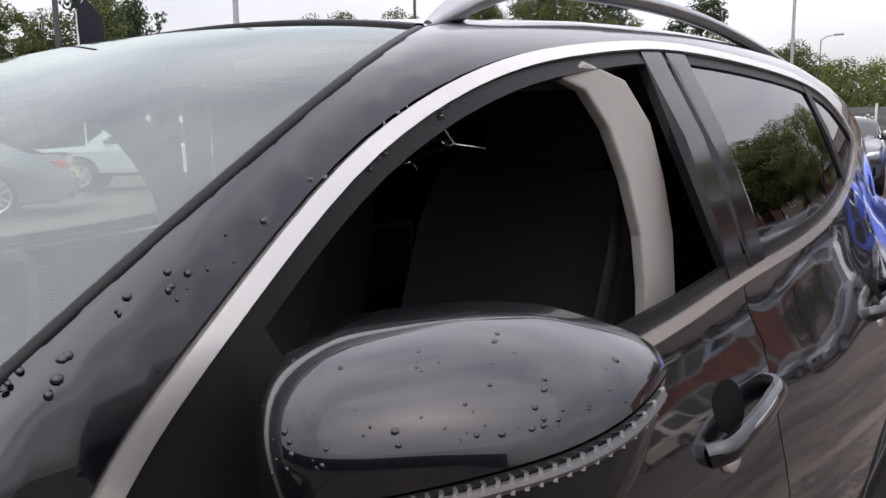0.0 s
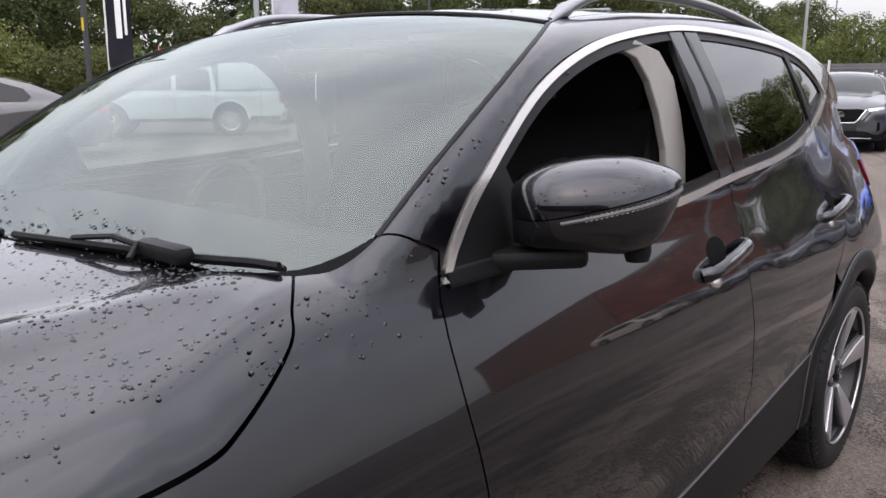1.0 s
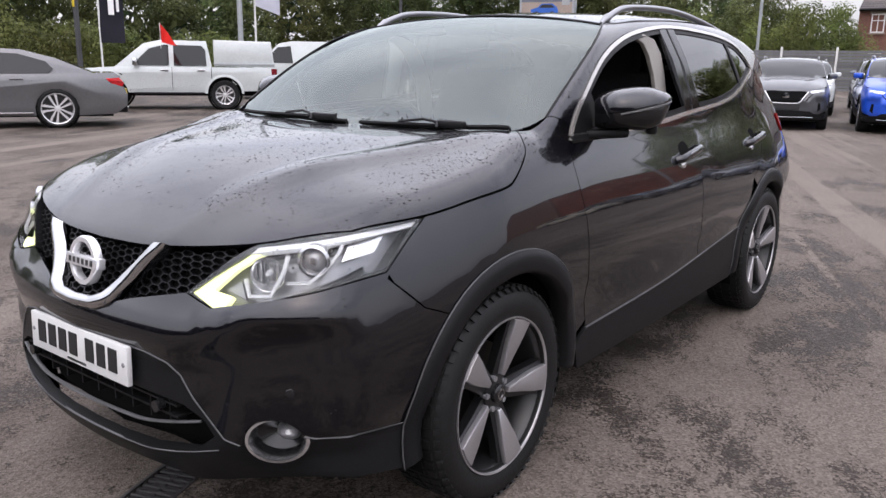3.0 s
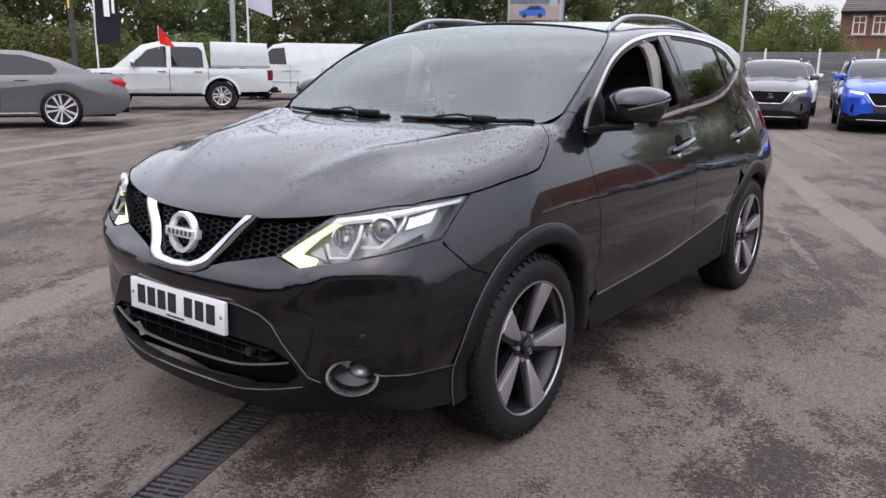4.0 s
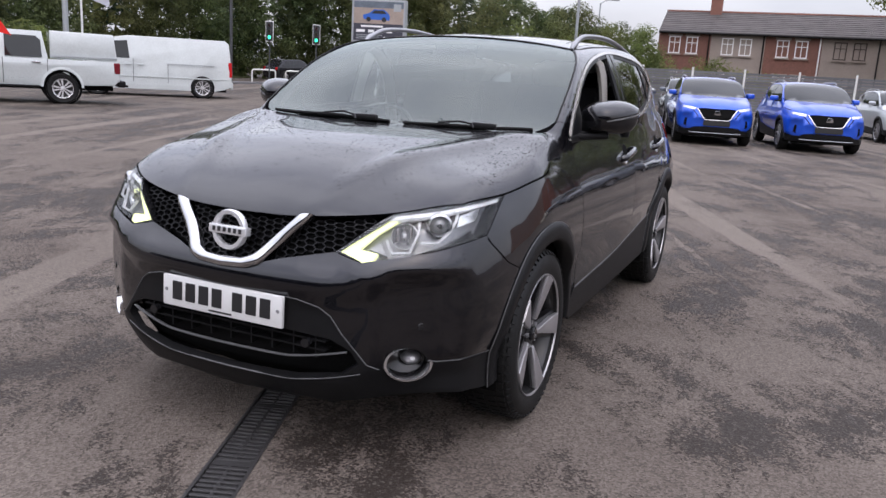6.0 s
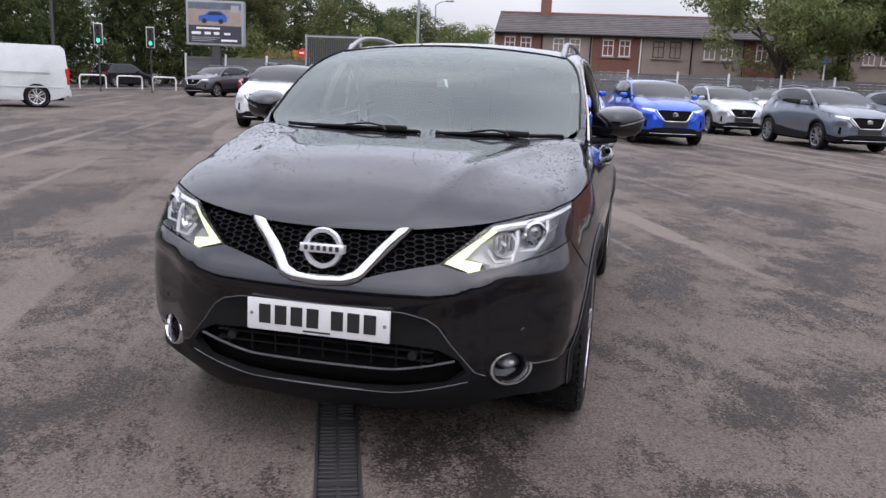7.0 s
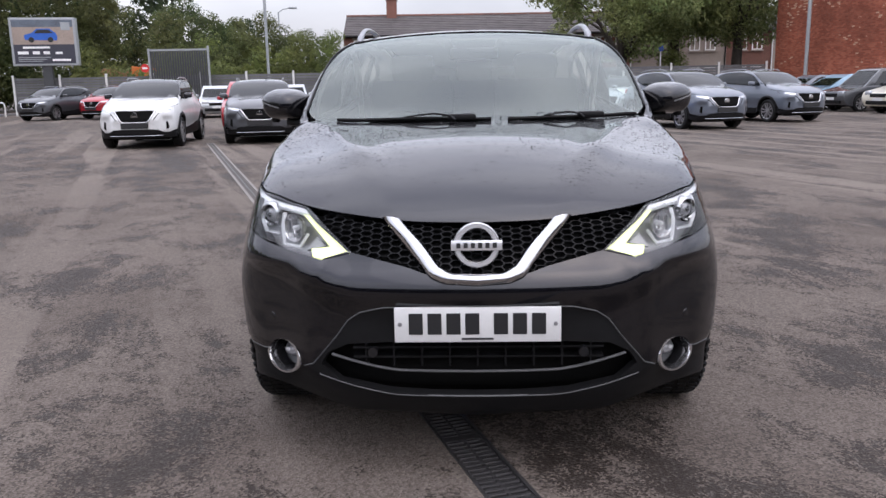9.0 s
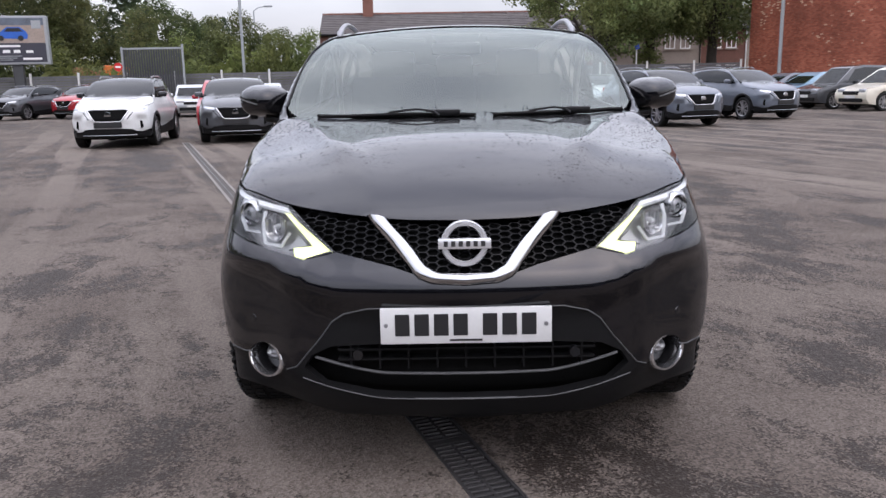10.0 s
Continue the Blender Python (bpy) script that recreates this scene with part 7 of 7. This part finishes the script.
def traffic_light(x, y, turn):
    s = tagged(new("traffic_light"), "black traffic light showing green on a pole", "traffic light", "traffic lights")
    s.matrix_world = pose(x, y, 0, 0, 0, turn) @ Matrix.Diagonal((.66, 1, .8, 1))
    part("pole", tube([(0, .1, 0), (0, .1, 4.2)], .06, 8), M_CLAD, s)
    b = part("head", box(-.28, -.05, 3.05, .28, .12, 4.35, .05), M_CLAD, s, "black signal head with pale edge")
    part("backing_edge", box(-.33, .06, 3.0, .33, .10, 4.4, .02), M_POSTWHITE, b)
    for k, c in enumerate(((.02, .25, .12), (.03, .02, .005), (.04, .005, .005))):
        mat = emitter("signal_green", (.05, .9, .45), 2.0) if k == 0 else material("unlit_signal", c, .3)
        part("signal", lathe([(0, -.08), (.12, -.075), (.13, -.04)], 16, "Y"), mat, b, smooth=True).location = (0, 0, 3.3 + .4 * k)
        part("hood", lathe([(.15, -.04), (.15, -.2)], 16, "Y"), M_CLAD, b).location = (0, 0, 3.3 + .4 * k)


traffic_light(-26.6, 33.3, 30)
traffic_light(-24.9, 35.4, 30)


def hoop_rail(x, y, turn):
    h = tagged(new("hoop_barrier"), "white tubular hoop barrier beside the road", "barrier", "hoop barriers")
    h.matrix_world = pose(x, y, 0, 0, 0, turn)
    part("tube", tube(crv((-.75, 0, 0), (-.75, 0, .62), (-.70, 0, .76), (-.55, 0, .80), (.55, 0, .80), (.70, 0, .76), (.75, 0, .62), (.75, 0, 0), n=4), .045, 8), M_BARRIER, h, smooth=True)


for i in range(3):
    hoop_rail(-29.4 + 1.1 * i, 36.5 + 1.9 * i, 58)


def billboard():
    b = tagged(new("billboard"), "large advertising hoarding showing a blue car and plain bars", "billboard")
    b.matrix_world = pose(-24.7, 42.1, .72, 0, 0, 14) @ Matrix.Diagonal((.76, 1, .75, 1))
    part("post", box(-.35, .1, -.96, .35, .5, 3.2, .03), M_CLAD, b)
    part("case", box(-2.35, 0, 2.85, 2.35, .55, 6.45, .05), M_POSTGREY, b)
    part("picture", box(-2.15, -.02, 4.45, 2.15, -.004, 6.28), material("poster_sand", (.30, .24, .20), .5, 0, .25, 1.2), b)
    part("text_field", box(-2.15, -.02, 3.02, 2.15, -.004, 4.45), material("poster_navy", (.035, .035, .05), .5, 0, .1, 2), b)
    blue = material("poster_blue", (.02, .10, .42), .5, 0, .2, 3)
    car = prism([(-1.3, 4.8), (-1.35, 5.15), (-.8, 5.3), (-.4, 5.62), (.5, 5.62), (.9, 5.3), (1.0, 5.05), (.95, 4.75)], .01, "Y", -.032)
    part("picture_car", car, blue, b)
    part("picture_glass", prism([(-.62, 5.28), (-.35, 5.54), (.42, 5.54), (.72, 5.28)], .008, "Y", -.038), M_INK, b)
    part("picture_sky", box(-2.15, -.026, 5.75, 2.15, -.021, 6.28), material("poster_slate", (.10, .12, .15), .5, 0, .4, 1.5), b)
    for x in (-.85, .5):
        part("picture_wheel", lathe([(0, -.04), (.2, -.04), (.2, -.03)], 16, "Y"), M_INK, b).location = (x, 0, 4.8)
    part("picture_mark", box(1.3, -.036, 5.5, 1.95, -.027, 6.1, .003), M_POSTGREY, b)
    for i, (x, w, h) in enumerate(((-1.9, .75, .22), (-.85, .5, .22), (-.1, .45, .22), (.75, .5, .18))):
        part("bar", box(x, -.03, 3.72, x + w, -.022, 3.72 + h), M_PAPER, b)
    for k in range(3):
        part("bar", box(-1.9, -.03, 3.18 + .14 * k, -.2 + .3 * k, -.022, 3.23 + .14 * k), M_POSTGREY, b)
    part("bar", box(.5, -.03, 3.2, 1.8, -.022, 3.36), M_PAPER, b)
    part("bar", box(-1.5, -.03, 4.15, .4, -.022, 4.30), M_PAPER, b)


billboard()


def orange_lorry():
    t = tagged(new("orange_lorry"), "orange skip lorry with a rusty body standing on the road", "lorry")
    t.matrix_world = pose(-24.9, 57.0, 0, 0, 0, 115)
    M_RUST = material("rusty_brown_steel", (.23, .12, .06), .8, 0, .35, 3)
    cab = part("cab", prism([(-3.4, .7), (-3.45, 1.7), (-3.2, 2.85), (-1.95, 2.9), (-1.95, .7)], 2.2, "X", -1.1, None, .06), M_ORANGE, t)
    for sx in (-1, 1):
        part("cab_window", prism([(-3.2, 1.75), (-3.05, 2.6), (-2.2, 2.62), (-2.2, 1.75)], .02, "X", 1.105 * sx - .01), M_FARGLASS, cab)
        part("hopper_arm", tube([(.85 * sx, -1.5, 1.2), (.85 * sx, -.6, 2.4), (.85 * sx, .3, 3.1)], .09, 8), M_POSTGREY, t)
    part("hopper", prism([(-1.3, 1.3), (-1.0, 3.0), (1.05, 3.15), (1.15, 1.3)], 2.2, "X", -1.1, None, .05), M_ORANGE, t, "orange steel hopper")
    for y in (-.75, -.1, .55):
        for sx in (-1, 1):
            part("hopper_rib", box(1.1 * sx - .04, y, 1.3, 1.1 * sx + .04, y + .1, 3.0), M_ORANGE, t)
    part("rear_body", prism([(1.25, 1.25), (1.25, 2.9), (3.0, 3.0), (3.6, 2.5), (3.6, 1.25)], 2.25, "X", -1.12, None, .05), M_RUST, t, "rust-brown rear body")
    part("chassis", box(-.9, -3.2, .6, .9, 3.3, 1.25), M_DARK, t)
    for y in (-2.6, 1.6, 2.8):
        for sx in (-1, 1):
            small_wheel(t, (.95 * sx, y, .5), .5, .3, 0 if sx > 0 else 180)


orange_lorry()

# unseen low dark building added on the yard's south side for paint reflections
s = tagged(new("showroom_building"), "long low dark clad building, unseen, added for the reflections", "building")
s.matrix_world = pose(-6, -20, 0, 0, 0, 4)
part("wall", box(-34, -12, 0, 30, 0, 4.3), M_CLAD, s)
part("fascia", box(-34.1, -.25, 3.7, 30.1, .02, 4.4), M_CLAD, s)
for i in range(15):
    part("window", box(-32 + i * 4.1, -.02, .3, -28.4 + i * 4.1, .015, 3.6), M_FARGLASS, s)

# ---- trees and woods ----
M_LEAF = island_material("green_leaves", (.048, .064, .024), (.132, .156, .054), rough=.6, translucent=True)
M_CROWN = island_material("tree_crown_leaves", (.095, .125, .045), (.25, .30, .115), rough=.6, translucent=True)
M_LEAFDARK = island_material("dark_leaves", (.024, .039, .019), (.062, .090, .038), rough=.6, translucent=True)
M_LEAFBRIGHT = island_material("yellow_green_leaves", (.075, .098, .028), (.165, .195, .060), rough=.6, translucent=True)
M_BARK = material("tree_bark", (.050, .041, .033), .9, 0, .3, 6, .5, 30)


def leaf_cloud(clumps, per, size, seed, flat=.75):
    """Small folded leaves scattered through many clumps: places, radii."""
    rng = np.random.default_rng(seed)
    V, F = [], []
    for (cx, cy, cz, r) in clumps:
        n = int(per * r * r)
        d = rng.normal(size=(n, 3))
        d /= np.linalg.norm(d, axis=1, keepdims=True)
        rad = r * (1 - .45 * rng.random(n) ** 2)
        c = np.column_stack([cx + d[:, 0] * rad, cy + d[:, 1] * rad, cz + d[:, 2] * rad * flat])
        nrm = d + rng.normal(size=(n, 3)) * .55 + (0, 0, .55)
        nrm /= np.linalg.norm(nrm, axis=1, keepdims=True)
        u = np.cross(nrm, rng.normal(size=(n, 3)))
        u /= np.maximum(np.linalg.norm(u, axis=1, keepdims=True), 1e-6)
        v = np.cross(nrm, u)
        s = size * (.6 + .8 * rng.random(n))[:, None]
        k = len(V) and sum(len(q) for q in V)
        quad = np.stack([c - u * s, c - v * s * .55 + nrm * s * .15, c + u * s, c + v * s * .55 + nrm * s * .15], 1).reshape(-1, 3)
        V.append(quad)
        F.append(k + np.arange(n * 4).reshape(n, 4))
    return np.vstack(V), np.vstack(F)


def fast_mesh(name, v, f, mat):
    me = bpy.data.meshes.new(name)
    me.vertices.add(len(v))
    me.vertices.foreach_set("co", np.asarray(v, np.float32).ravel())
    me.loops.add(f.size)
    me.loops.foreach_set("vertex_index", np.asarray(f, np.int32).ravel())
    me.polygons.add(len(f))
    me.polygons.foreach_set("loop_start", np.arange(0, f.size, 4, dtype=np.int32))
    me.update(calc_edges=True)
    me.materials.append(mat)
    return me


def wood(name, label, line, depth, height, mat, seed, per=72, size=.2, low=0.0, gap=2.2):
    """Trees standing side by side along a line of (x, y, height factor), each a crown of many clumps."""
    rng = random.Random(seed)
    clumps, heart = [], []
    pts = np.array(line, float)
    seg = np.r_[0, np.cumsum(np.linalg.norm(np.diff(pts[:, :2], axis=0), axis=1))]
    for s in np.arange(0, seg[-1], gap):
        s = s + rng.uniform(-.4, .4) * gap
        x, y, k = (np.interp(s, seg, pts[:, i]) for i in range(3))
        top = height * k * (.84 + .40 * noise.noise((s * .13, seed, 0)) + rng.uniform(-.16, .16))
        wide = gap * rng.uniform(.62, .95) * (top / 6.0) ** .35
        nx, ny = x / math.hypot(x, y), y / math.hypot(x, y)
        back = depth * rng.random()
        cx, cy = x + nx * back, y + ny * back
        count = int(15 + 5.2 * top * wide / 1.6)
        for _ in range(count):
            d = Vector((rng.gauss(0, 1), rng.gauss(0, 1), rng.gauss(0, 1))).normalized()
            if d.x * nx + d.y * ny > .35:
                continue
            u = .5 + .5 * d.z
            spread = wide * rng.uniform(.72, 1.08) * (1.0 - .30 * u)
            c = (cx + d.x * spread, cy + d.y * spread, low + top * (.06 + .90 * u * rng.uniform(.92, 1.05)), rng.uniform(.42, .95))
            clumps.append(c)
        for j in range(int(top / 1.3)):
            heart.append((cx + nx * .8, cy + ny * .8, low + .6 + 1.2 * j, 1.25))
    v, f = leaf_cloud(clumps, per, size, seed)
    v2, f2 = leaf_cloud(heart, 14, .42, seed + 1)
    v, f = np.vstack([v, v2]), np.vstack([f, f2 + len(v)])
    ob = new(name, fast_mesh(name, v, f, mat))
    return tagged(ob, label, "woods", kind="stuff")


wood("woods", "dense green woods along the far side of the road", [(-38, -16, 1.25), (-40, 0, 1.35), (-40, 22, 1.45), (-39, 36, 1.5), (-37, 44, 1.8), (-33, 53, 2.05), (-26, 60, 1.9), (-19, 62, 1.45), (-15, 63, .92), (-9, 66, .7)], 3, 6.3, M_LEAF, 3, 280, .085)
wood("woods", "darker trees standing behind the green woods", [(-44, -10, 1.5), (-46, 6, 1.6), (-46, 25, 1.7), (-43, 40, 1.8), (-41, 48, 2.4), (-33, 62, 2.7), (-25, 68, 2.4), (-19, 72, 1.4)], 4, 5.4, M_LEAFDARK, 5, 150, .125, gap=2.8)
wood("hedge", "yellow-green bushes growing along the fence", [(-24, 46, 1), (-17, 47, 1.1), (-12, 47.5, 1.3), (-9.5, 48, 1.25), (-7, 49, .8), (-2, 50, .6), (4, 50, .55), (10, 50, .5)], 2, 4.2, M_LEAFBRIGHT, 8, 260, .07, gap=1.5)
wood("hedge", "low green bushes along the road", [(-33, 6, 1), (-34, 17, 1.1), (-33.5, 26, .9)], 2, 3.4, M_LEAFBRIGHT, 11, 260, .07, gap=1.5)
wood("woods", "green trees beyond the fence", [(-20, 50, 1.2), (-14, 52, 1.15), (-10.5, 52.5, .92)], 3, 6.4, M_LEAF, 21, 280, .08)

def broad_tree(x, y, h, spread, seed, base=3.2):
    rng = random.Random(seed)
    t = tagged(new("broadleaf_tree"), "broad green tree with a dark forked trunk by the fence", "tree", "broadleaf trees")
    t.matrix_world = pose(x, y, 0)
    tr = bmesh.new()
    tube([(0, 0, 0), (.05, 0, 1.3), (.0, .05, 2.6), (.1, 0, base + .6)], .34, 10, tr, taper=lambda k: 1.25 - .5 * k)
    part("trunk", tr, M_BARK, t, smooth=True)
    clumps = []
    for i in range(9):
        a = i * 2.4 + rng.uniform(-.4, .4)
        ln = spread * rng.uniform(.5, .9)
        up = rng.uniform(.35, 1.0) * (h - base)
        end = Vector((math.cos(a) * ln, math.sin(a) * ln, base + up * .75))
        mid = Vector((math.cos(a) * ln * .45, math.sin(a) * ln * .45, base + up * .45))
        lb = bmesh.new()
        tube([(0, 0, base - .3 - .1 * (i % 3)), mid, end], .15, 7, lb, taper=lambda k: 1 - .75 * k)
        part("limb", lb, M_BARK, t, smooth=True)
    while len(clumps) < 128:
        d = Vector((rng.gauss(0, 1), rng.gauss(0, 1), rng.gauss(0, 1))).normalized()
        k = rng.uniform(.55, 1.0)
        c = Vector((d.x * spread * k, d.y * spread * k, base + (h - base) * (.47 + .52 * d.z * k)))
        if noise.noise((c.x * .35, c.y * .35, c.z * .35 + seed)) > -.22:
            clumps.append((c.x, c.y, c.z, rng.uniform(.7, 1.25)))
    v, f = leaf_cloud(clumps, 250, .105, seed)
    o = new("crown", fast_mesh("crown", v, f, M_CROWN))
    o.parent = t


broad_tree(9.3, 47.3, 11.5, 5.9, 31, 3.0)
broad_tree(13.2, 50.4, 12.0, 5.0, 33, 4.4)
broad_tree(16.7, 48.2, 12.0, 5.0, 32, 4.2)


def clipped_bush(x, y, wide, high, seed):
    rng = random.Random(seed)
    b = tagged(new("clipped_bush"), "rounded yellow-green clipped bush behind the fence", "bush")
    b.matrix_world = pose(x, y, 0)
    stem = bmesh.new()
    tube([(0, 0, 0), (.05, 0, high * .6)], .12, 7, stem)
    part("stem", stem, M_BARK, b)
    clumps = []
    for _ in range(46):
        d = Vector((rng.gauss(0, 1), rng.gauss(0, 1), rng.gauss(0, 1))).normalized()
        clumps.append((d.x * wide * .8, d.y * wide * .8, high * .55 + d.z * high * .36, rng.uniform(.28, .5)))
    v, f = leaf_cloud(clumps, 420, .06, seed)
    o = new("crown", fast_mesh("crown", v, f, M_LEAFBRIGHT))
    o.parent = b


clipped_bush(12.1, 46.0, .80, 3.5, 51)
